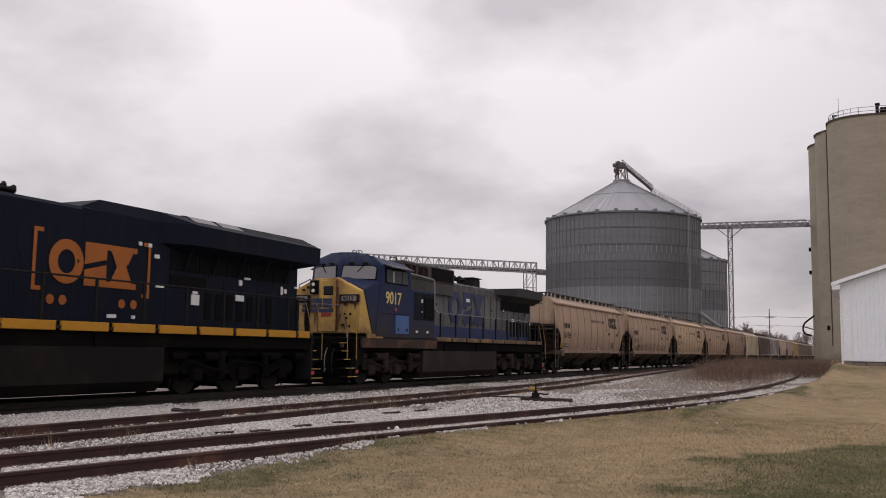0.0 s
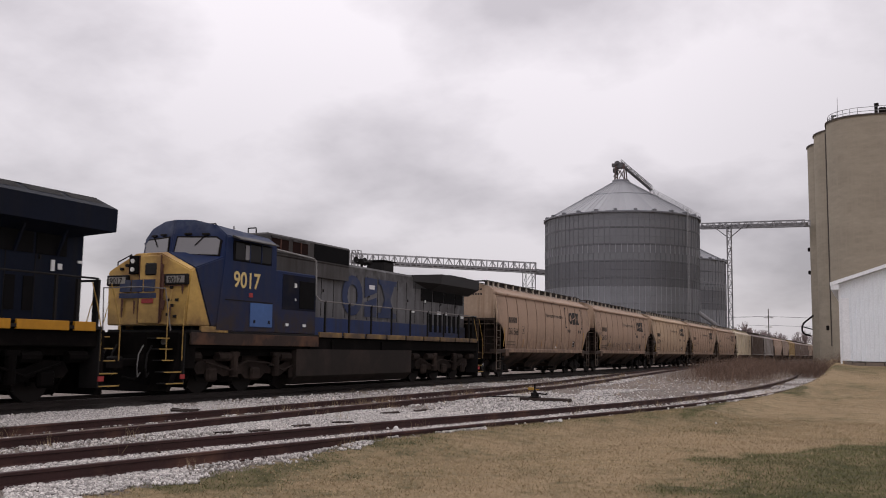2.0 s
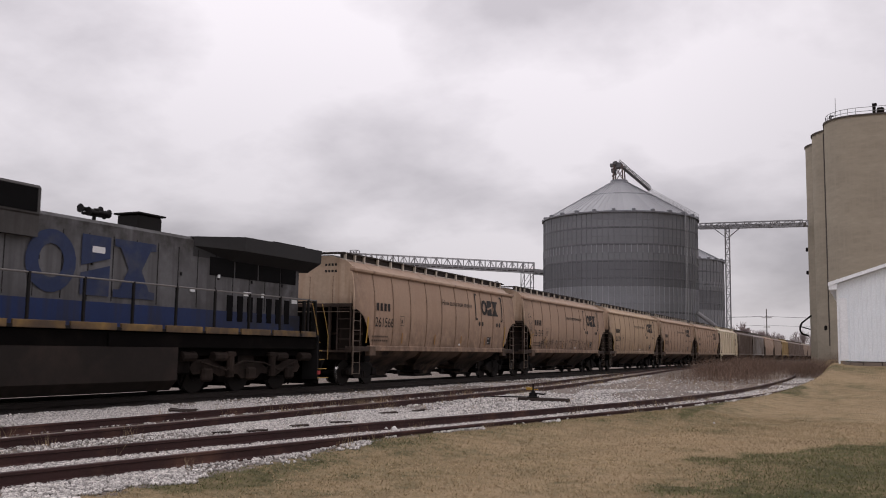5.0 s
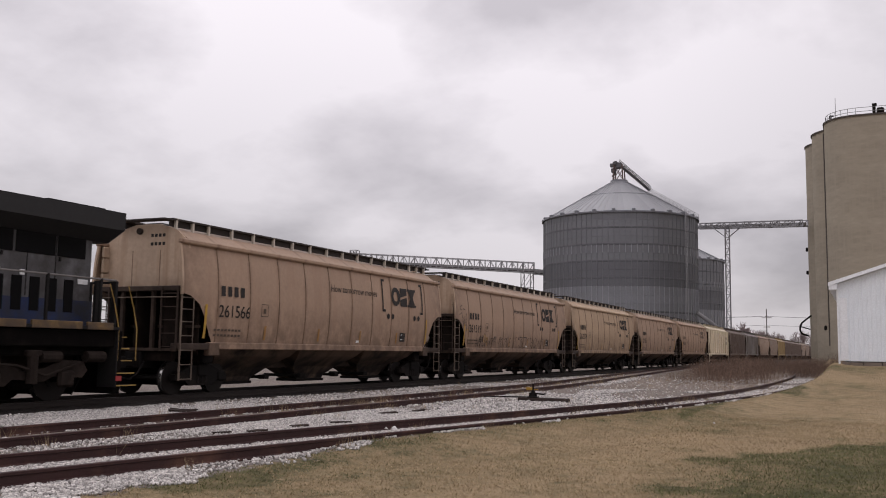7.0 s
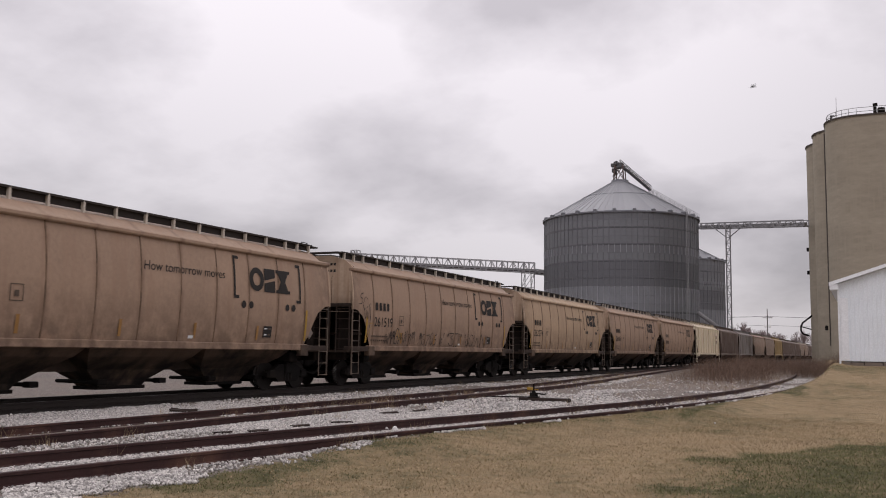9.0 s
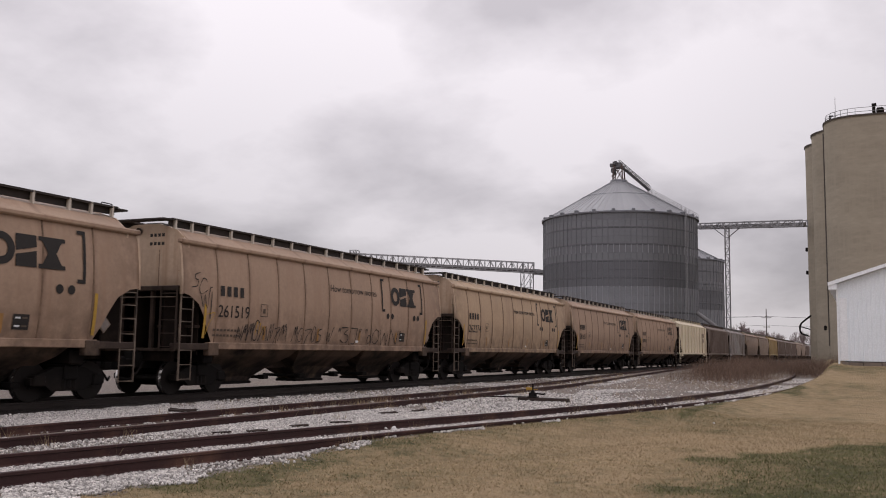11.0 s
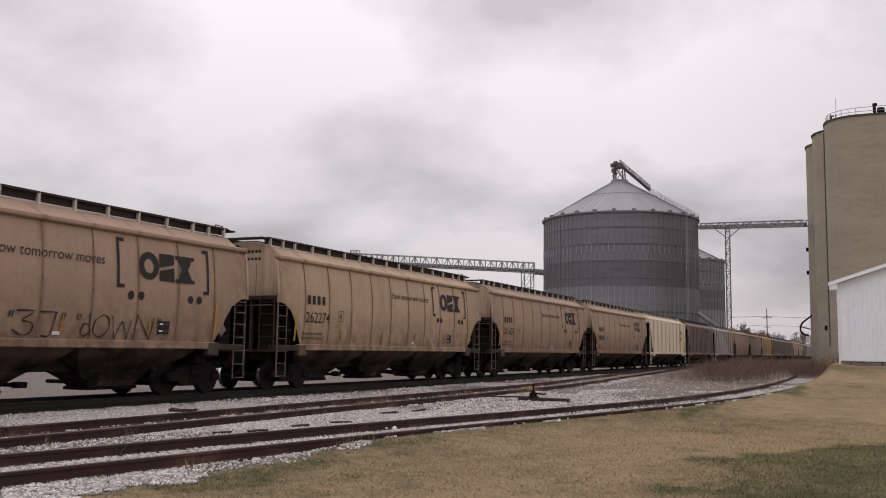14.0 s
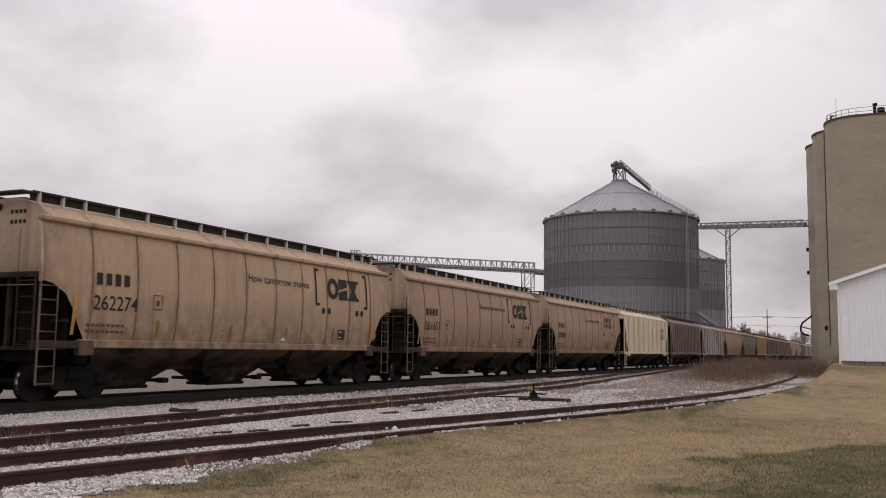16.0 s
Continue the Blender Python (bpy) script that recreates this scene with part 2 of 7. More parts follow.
truss_steel = material("galvanised_truss_steel", (0.33, 0.325, 0.335), 0.6, metal=0.3, dark=0.8, size=1.0, grain=15, bump=0.05)
joint_steel = material("dark_bolted_ring_joint", (0.15, 0.153, 0.163), 0.55, metal=0.4, dark=0.7, size=1.5, grain=6, bump=0.05)
ladder_galv = material("bright_galvanised_ladder", (0.40, 0.40, 0.41), 0.55, metal=0.2, dark=0.85, size=1.0, grain=12, bump=0.03)
head_rust = material("rust_stained_head_frame", (0.15, 0.105, 0.095), 0.75, metal=0.2, dark=0.6, size=0.6, grain=10, bump=0.1)
head_steel = material("dull_grey_conveyor_steel", (0.15, 0.145, 0.15), 0.6, metal=0.3, dark=0.6, size=0.8, grain=10, bump=0.1)
concrete = material("weathered_buff_concrete", (0.385, 0.34, 0.27), 0.9, dark=0.78, size=3.0, grain=2.5, bump=0.04, dirt=(0.32, 0.285, 0.225), dirt_amount=0.4, streak=True, gloss=0.1, stretch=(0.3, 0.3, 1.0))
concrete_cap = material("dark_stained_concrete_rim", (0.10, 0.085, 0.075), 0.9, dark=0.7, size=1.0, grain=8, bump=0.2)
shed_white = material("white_ribbed_steel_cladding", (0.87, 0.92, 0.96), 0.5, dark=0.94, size=3.0, grain=12, bump=0.03)
shed_trim = material("white_painted_trim", (0.88, 0.90, 0.92), 0.5, dark=0.95, size=1.0, grain=12, bump=0.03)
pole_wood = material("weathered_utility_pole_wood", (0.12, 0.10, 0.09), 0.9, dark=0.7, size=0.5, grain=20, bump=0.3)
# branch colour lightened to hold the haze of distance
hazed_bark = material("hazed_grey_brown_branches", (0.30, 0.24, 0.235), 0.95, dark=0.75, size=0.8, grain=20, bump=0.2)
dry_stalk = material("dry_brown_weed_stalks", (0.31, 0.205, 0.15), 0.95, dark=0.5, size=1.3, grain=10, bump=0.0, island=0.65)
pale_stalk = material("pale_dead_weed_stalks", (0.40, 0.30, 0.215), 0.95, dark=0.6, size=1.0, grain=10, bump=0.0, island=0.55)
dry_grass = material("dormant_tan_grass_blades", (0.54, 0.41, 0.25), 0.95, dark=0.66, size=1.3, grain=6, bump=0.0, island=0.25)
olive_grass = material("brownish_olive_grass_blades", (0.47, 0.365, 0.21), 0.95, dark=0.68, size=1.0, grain=6, bump=0.0, island=0.28)
green_grass = material("dull_green_grass_blades", (0.21, 0.208, 0.092), 0.95, dark=0.7, size=1.5, grain=6, bump=0.0, island=0.4)
pane = glass("dark_window_glass", (0.013, 0.0125, 0.013), 0.1, 0.1)
pane_pale = glass("pale_sky_lit_window_glass", (0.17, 0.165, 0.17), 0.15)
feather = material("dark_matte_feathers", (0.03, 0.027, 0.026), 0.95, dark=0.7, size=0.05, grain=60, bump=0.0)
lens_white = material("headlight_lens", (0.75, 0.75, 0.72), 0.2, dark=0.9, size=0.2, grain=20, bump=0.0)
sticker = material("white_reflective_sticker", (0.75, 0.75, 0.75), 0.5, dark=0.9, size=0.2, grain=20, bump=0.0)
red_paint = material("faded_red_paint", (0.35, 0.04, 0.04), 0.6, dark=0.8, size=0.3, grain=20, bump=0.0)
brick_red = material("stained_concrete_base", (0.22, 0.18, 0.15), 0.9, dark=0.8, size=0.4, grain=20, bump=0.3)


# ---- mesh tools ----
def part(name, bm, mat, parent=None, label="", smooth=False):
    me = bpy.data.meshes.new(name)
    bm.to_mesh(me)
    bm.free()
    me.materials.append(mat)
    if smooth:
        me.polygons.foreach_set("use_smooth", [True] * len(me.polygons))
    ob = new(name, me)
    ob.parent = parent
    return tagged(ob, label)


def bare(name, verts, faces, mat, parent=None, smooth=False):
    me = bpy.data.meshes.new(name)
    me.from_pydata(verts, [], faces)
    me.materials.append(mat)
    if smooth:
        me.polygons.foreach_set("use_smooth", [True] * len(me.polygons))
    ob = new(name, me)
    ob.parent = parent
    return ob


def box(bm, x0, x1, y0, y1, z0, z1, bevel=0.0):
    m = Matrix.Translation(((x0 + x1) / 2, (y0 + y1) / 2, (z0 + z1) / 2)) @ Matrix.Diagonal((x1 - x0, y1 - y0, z1 - z0, 1))
    vs = bmesh.ops.create_cube(bm, size=1, matrix=m)["verts"]
    if bevel:
        es = list({e for v in vs for e in v.link_edges})
        bmesh.ops.bevel(bm, geom=es, offset=bevel, segments=1, affect="EDGES")
    return bm


def boxed(*a, bevel=0.0):
    return box(bmesh.new(), *a, bevel=bevel)


def cyl(bm, p, q, r, r2=None, seg=12):
    """A closed cylinder or cone from p to q."""
    p, q = Vector(p), Vector(q)
    d = q - p
    m = Matrix.Translation((p + q) / 2) @ d.to_track_quat("Z", "Y").to_matrix().to_4x4()
    bmesh.ops.create_cone(bm, cap_ends=True, segments=seg, radius1=r, radius2=r if r2 is None else r2, depth=d.length, matrix=m)
    return bm


def tube(bm, pts, r, seg=6):
    for a, b in zip(pts, pts[1:]):
        cyl(bm, a, b, r, seg=seg)
    return bm


def beam(bm, p, q, w):
    """A square bar from p to q."""
    p, q = Vector(p), Vector(q)
    d = q - p
    m = Matrix.Translation((p + q) / 2) @ d.to_track_quat("Z", "Y").to_matrix().to_4x4() @ Matrix.Diagonal((w, w, d.length, 1))
    bmesh.ops.create_cube(bm, size=1, matrix=m)
    return bm


def prism(bm, outline, x0, x1, axis="x"):
    """An outline of (y, z) pairs drawn from x0 to x1 (axis x), or of (x, z) pairs along y."""
    def at(a, b, s):
        return (s, a, b) if axis == "x" else (a, s, b)
    lo = [bm.verts.new(at(a, b, x0)) for a, b in outline]
    hi = [bm.verts.new(at(a, b, x1)) for a, b in outline]
    k = len(outline)
    fs = [bm.faces.new(lo[::-1]), bm.faces.new(hi)]
    for i in range(k):
        fs.append(bm.faces.new((lo[i], lo[(i + 1) % k], hi[(i + 1) % k], hi[i])))
    bmesh.ops.recalc_face_normals(bm, faces=fs)
    return bm


def holder(name, m, label, category, group=""):
    ob = new(name)
    ob.matrix_world = m
    return tagged(ob, label, category, group)


def lettering(name, text, height, mat, parent, y, z, xs, label="", slant=0.0, bold=0.0):
    """Raised letters on a wagon's side; xs gives the side's distance from the middle at a height."""
    cu = bpy.data.curves.new(name, "FONT")
    cu.body, cu.size, cu.extrude, cu.shear, cu.offset = text, height / 0.70, 0.0, slant, bold
    tmp = new(name, cu)
    bpy.context.view_layer.update()
    me = bpy.data.meshes.new_from_object(tmp.evaluated_get(bpy.context.evaluated_depsgraph_get()))
    bpy.data.objects.remove(tmp)
    bpy.data.curves.remove(cu)
    for v in me.vertices:
        a, b = v.co.x + y, v.co.y + z
        v.co = (xs(b) + 0.012, a, b)
    me.name = name
    me.materials.clear()
    me.materials.append(mat)
    ob = new(name, me)
    ob.parent = parent
    return tagged(ob, label)


# ---- the lie of the land ----
def smooth(v):
    v = min(max(v, 0.0), 1.0)
    return v * v * (3 - 2 * v)


def curve_through(points):
    """x as a smooth function of y through a few (x, y) points."""
    ys = np.array([q[1] for q in points], float)
    xs = np.array([q[0] for q in points], float)
    slope = np.gradient(xs, ys)

    def exact(y):
        i = int(np.clip(np.searchsorted(ys, y) - 1, 0, len(ys) - 2))
        h = ys[i + 1] - ys[i]
        s = (y - ys[i]) / h
        if s < 0 or s > 1:
            return float(xs[0] + slope[0] * (y - ys[0]) if s < 0 else xs[-1] + slope[-1] * (y - ys[-1]))
        return float((2 * s**3 - 3 * s**2 + 1) * xs[i] + (s**3 - 2 * s**2 + s) * h * slope[i] + (3 * s**2 - 2 * s**3) * xs[i + 1] + (s**3 - s**2) * h * slope[i + 1])
    y0, y1 = float(ys[0]), float(ys[-1])
    table = [exact(y0 + 0.25 * k) for k in range(int((y1 - y0) * 4) + 2)]

    def f(y):
        if not y0 <= y < y1:
            return exact(y)
        s = (y - y0) * 4
        i = int(s)
        return table[i] + (table[i + 1] - table[i]) * (s - i)
    return f


main_x = curve_through([(0, -400), (0, 0), (0, 1500)])
second_x = curve_through([(6.47, -60), (6.47, -20), (6.47, 0), (6.47, 15), (6.47, 28), (6.35, 36), (5.6, 46), (4.5, 58), (2.9, 76), (1.5, 95), (0.45, 115), (0.0, 130), (0, 140)])
third_x = curve_through([(6.47, -12), (7.3, -4), (8.35, 1), (9.6, 7.5), (10.4, 12), (11.1, 15.5), (12.0, 19.3), (13.05, 24.3), (14.1, 31), (14.75, 39), (14.95, 48), (14.85, 60), (13.6, 80), (11.2, 100), (8.4, 122), (7.0, 145), (7.0, 190)])
grass_edge = curve_through([(9.5, -20), (11.0, 2), (11.4, 8.5), (11.3, 11.9), (11.45, 13), (11.8, 14.6), (12.7, 19), (13.98, 24.8), (15.2, 34), (15.75, 42), (15.75, 60), (15.9, 75), (14, 100), (14, 150)])


def ground_z(x, y):
    edge = grass_edge(y) if -20 < y < 150 else (9.5 if y < 0 else 14.0)
    wob = 0.02 * noise.noise((x * 0.9, y * 0.9, 0)) + 0.05 * noise.noise((x * 0.13, y * 0.13, 3))
    bed = -0.15
    if x > edge - 0.5:
        rise = smooth((y - 22) / 38) * smooth((x - edge + 0.2) / 1.1) * (1 - smooth((y - 110) / 60))
        turf = smooth((x - edge + 0.5) / 0.35) * smooth((y - 11) / 2)
        return -0.15 + 0.085 * turf - (0.07 + 0.085 * turf) * smooth((x - edge - 0.3 * turf) / (0.8 + turf)) + 1.03 * rise + wob * smooth((x - edge) / 1.5) + 0.012 * max(0, x - 20) * rise
    if x < -2.2:
        return -0.15 - 0.2 * smooth((-2.2 - x) / 1.6) + wob * smooth((-2.2 - x) / 2)
    near = min(abs(x - main_x(y)), abs(x - second_x(y)) if y < 130 else 9, abs(x - third_x(y)) if -12 < y < 180 else 9)
    return bed - 0.055 * smooth((near - 1.1) / 1.0) + 0.3 * wob


def cover(x, y):
    """1 where loose stone covers the ground, 0 where grass grows."""
    edge = grass_edge(y) if -20 < y < 150 else (9.5 if y < 0 else 14.0)
    return smooth(0.5 + (edge - x) / 0.9) if x > -60 else 1 - smooth((-60 - x) / 10)


GREEN = ((19.3, 13.0, 2.7, 6.0, 1.4), (15.64, 15.6, 0.35, 0.45, 0.5), (11.5, 8.7, 0.5, 0.9, 0.8), (16.0, 34.5, 0.35, 3.0, 0.5), (18.0, 36.0, 1.5, 4.5, 0.3), (17.8, 52.0, 1.6, 5.0, 0.45), (14.4, 26.5, 0.25, 4.0, 0.6))


def greenness(x, y):
    """How green the dormant lawn is."""
    n = noise.noise((x * 0.45, y * 0.22, 6))
    fringe = 0.35 * noise.noise((x * 0.8, y * 0.6, 1)) + 0.2 * noise.noise((x * 2.3, y * 1.4, 4))
    patch = noise.noise((x * 0.16 + 3, y * 0.13, 8))
    rim = smooth((grass_edge(min(max(y, -19), 149)) + 1.3 - x) / 1.1)
    g = 0.17 + 0.42 * patch + 0.26 * n + 0.26 * noise.noise((x * 1.7, y * 0.9, 2)) + 0.15 * smooth((15.0 - x) / 2.2) * smooth((26 - y) / 8) + 0.14 * rim
    for cx, cy, rx, ry, k in GREEN:
        d = math.hypot((x - cx) / rx, (y - cy) / ry) + fringe * 0.95
        g += 0.8 * k * smooth((1.25 - d) / 0.5)
    return g


def dirt(x, y):
    """Brown earth and oil among the stones, and over 1 the painted shade under the train."""
    d = 0.0
    if y < 128:
        d = max(d, 0.95 * smooth((0.85 - abs(x - second_x(y))) / 0.25))
    if 33 < y < 128:
        d = max(d, smooth((y - 33) / 12) * smooth((x - second_x(y) - 0.8) / 1.5) * smooth((third_x(y) - 1.0 - x) / 0.6) * (1.05 + 0.8 * noise.noise((x * 0.6, y * 0.25, 7))))
    d = max(d, 0.35 + 0.5 * noise.noise((x * 0.5, y * 0.2, 1)) if x < grass_edge(min(max(y, -19), 149)) else 0)
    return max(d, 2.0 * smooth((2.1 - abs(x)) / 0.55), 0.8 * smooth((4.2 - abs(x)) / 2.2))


def stepped(*stretches):
    out = []
    for a, b, d in stretches:
        out += list(np.arange(a, b, d))
    return out


XS = stepped((-3000, -400, 400), (-400, -60, 34), (-60, -6, 3), (-6, 8, 0.5), (8, 24, 0.22), (24, 50, 2), (50, 400, 35), (400, 3001, 400))
YS = stepped((-3000, -300, 450), (-300, -20, 28), (-20, 3, 1.5), (3, 30, 0.3), (30, 66, 0.6), (66, 160, 4), (160, 500, 20), (500, 4001, 350))
gverts = [(x, y, ground_z(x, y)) for y in YS for x in XS]
W = len(XS)
gfaces = [(j * W + i, j * W + i + 1, (j + 1) * W + i + 1, (j + 1) * W + i) for j in range(len(YS) - 1) for i in range(W - 1)]


def ground_material():
    m = bpy.data.materials.new("grass_and_ballast")
    m.use_nodes = True
    n, link = m.node_tree.nodes, m.node_tree.links.new
    bsdf = n["Principled BSDF"]
    bsdf.inputs["Roughness"].default_value = 0.95
    bsdf.inputs["Specular IOR Level"].default_value = 0.15
    tc = n.new("ShaderNodeTexCoord")

    def tex(scale, detail=6.0, rough=0.6, at=None):
        t = n.new("ShaderNodeTexNoise")
        t.inputs["Scale"].default_value, t.inputs["Detail"].default_value, t.inputs["Roughness"].default_value = scale, detail, rough
        link(at or tc.outputs["Object"], t.inputs["Vector"])
        return t.outputs[0]

    def span(v, a, b, c=0.0, d=1.0):
        t = n.new("ShaderNodeMapRange")
        for i, k in enumerate((a, b, c, d)):
            t.inputs[1 + i].default_value = k
        link(v, t.inputs[0])
        return t.outputs[0]

    def mix(fac, a, b, kind="MIX"):
        t = n.new("ShaderNodeMix")
        t.data_type, t.blend_type = "RGBA", kind
        for i, v in ((0, fac), (6, a), (7, b)):
            if isinstance(v, (int, float, tuple)):
                t.inputs[i].default_value = v
            else:
                link(v, t.inputs[i])
        return t.outputs[2]

    green = n.new("ShaderNodeAttribute")
    green.attribute_name = "green"
    soil_shade = n.new("ShaderNodeAttribute")
    soil_shade.attribute_name = "dirt"
    tufts, blades = tex(2.2, 6, 0.7), tex(17, 4, 0.75)
    mott = n.new("ShaderNodeMath")
    mott.operation = "ADD"
    link(green.outputs["Fac"], mott.inputs[0])
    link(span(tex(3.2, 7, 0.75), 0.3, 0.7, -0.42, 0.42), mott.inputs[1])
    grass = mix(span(mott.outputs[0], 0.1, 0.8), (0.335, 0.252, 0.155, 1), (0.058, 0.062, 0.026, 1))
    grass = mix(span(tufts, 0.4, 0.8, 0, 0.6), grass, (0.32, 0.235, 0.13, 1))
    grass = mix(span(tex(0.55, 6, 0.65), 0.45, 0.7, 0, 0.55), grass, (0.27, 0.195, 0.115, 1))
    grass = mix(span(blades, 0.3, 0.75), mix(1.0, grass, (0.78, 0.77, 0.74, 1), "MULTIPLY"), grass)
    cells = n.new("ShaderNodeTexVoronoi")
    cells.inputs["Scale"].default_value = 19
    link(tc.outputs["Object"], cells.inputs["Vector"])
    tone = n.new("ShaderNodeSeparateColor")
    link(cells.outputs["Color"], tone.inputs[0])
    rocks = mix(span(tone.outputs[0], 0, 1), (0.07, 0.06, 0.055, 1), (0.42, 0.385, 0.35, 1))
    rocks = mix(span(cells.outputs["Distance"], 0.3, 0.7), rocks, (0.12, 0.10, 0.092, 1))
    rocks = mix(span(tex(0.8, 5), 0.55, 0.75, 0, 0.6), rocks, (0.23, 0.18, 0.155, 1))
    grit = mix(span(tex(6, 5, 0.7), 0.3, 0.7), (0.10, 0.08, 0.066, 1), (0.34, 0.285, 0.24, 1))
    rocks = mix(span(soil_shade.outputs["Fac"], 0.0, 1.0), rocks, grit)
    # over 1: oil and the shadow beneath the train, painted near black
    rocks = mix(span(soil_shade.outputs["Fac"], 1.1, 1.9), rocks, (0.022, 0.018, 0.016, 1))
    mask = n.new("ShaderNodeAttribute")
    mask.attribute_name = "cover"
    edge = n.new("ShaderNodeMath")
    edge.operation = "ADD"
    link(mask.outputs["Fac"], edge.inputs[0])
    link(span(tex(1.6, 7, 0.75), 0.25, 0.75, -0.5, 0.5), edge.inputs[1])
    stone_mask = span(edge.outputs[0], 0.42, 0.58)
    link(mix(stone_mask, grass, rocks), bsdf.inputs["Base Color"])
    bump = n.new("ShaderNodeBump")
    bump.inputs["Strength"].default_value, bump.inputs["Distance"].default_value = 0.7, 0.05
    hmix = n.new("ShaderNodeMix")
    link(stone_mask, hmix.inputs[0])
    link(blades, hmix.inputs[2])
    link(span(cells.outputs["Distance"], 0, 0.7, 1, 0), hmix.inputs[3])
    link(hmix.outputs[0], bump.inputs["Height"])
    link(bump.outputs[0], bsdf.inputs["Normal"])
    return m


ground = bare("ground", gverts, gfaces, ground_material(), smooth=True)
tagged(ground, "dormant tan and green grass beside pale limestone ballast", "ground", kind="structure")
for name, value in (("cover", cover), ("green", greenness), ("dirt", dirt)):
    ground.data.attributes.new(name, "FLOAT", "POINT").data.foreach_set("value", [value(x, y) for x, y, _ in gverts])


# ---- tracks ----
RAIL = ((-0.07, -0.165), (0.07, -0.165), (0.07, -0.15), (0.012, -0.125), (0.012, -0.045), (0.036, -0.035), (0.036, -0.004), (0.028, 0.0),
        (-0.028, 0.0), (-0.036, -0.004), (-0.036, -0.035), (-0.012, -0.045), (-0.012, -0.125), (-0.07, -0.15))


def sweep_rail(name, fx, side, y0, y1, step, mat, parent, lift=0.0, label=""):
    verts, faces = [], []
    ys = np.arange(y0, y1 + step / 2, step)
    k = len(RAIL)
    for y in ys:
        c = fx(y)
        d = (fx(y + 0.5) - fx(y - 0.5))
        nx, ny = 1 / math.hypot(1, d), -d / math.hypot(1, d)
        for a, z in RAIL:
            o = side * 0.7525 + a
            verts.append((c + nx * o, y + ny * o, z + lift))
    for j in range(len(ys) - 1):
        for i in range(k):
            faces.append((j * k + i, j * k + (i + 1) % k, (j + 1) * k + (i + 1) % k, (j + 1) * k + i))
    return tagged(bare(name, verts, faces, mat, parent), label)


def track(name, fx, y0, y1, step, mat, label, lift=0.0):
    t = tagged(new(name), label, "railway track", kind="structure")
    for side in (-1, 1):
        sweep_rail("rail", fx, side, y0, y1, step, mat, t, lift)
    return t


main_track = track("track_main", main_x, -120, 480, 30, rail_shine, "straight main railway track with worn steel rails")
second_track = track("track_second", second_x, -40, 128, 2, rail_steel, "rusty passing track that joins the main track")
third_track = track("track_siding", third_x, -10, 185, 1.0, rail_steel, "rusty curved siding track in pale ballast", 0.015)


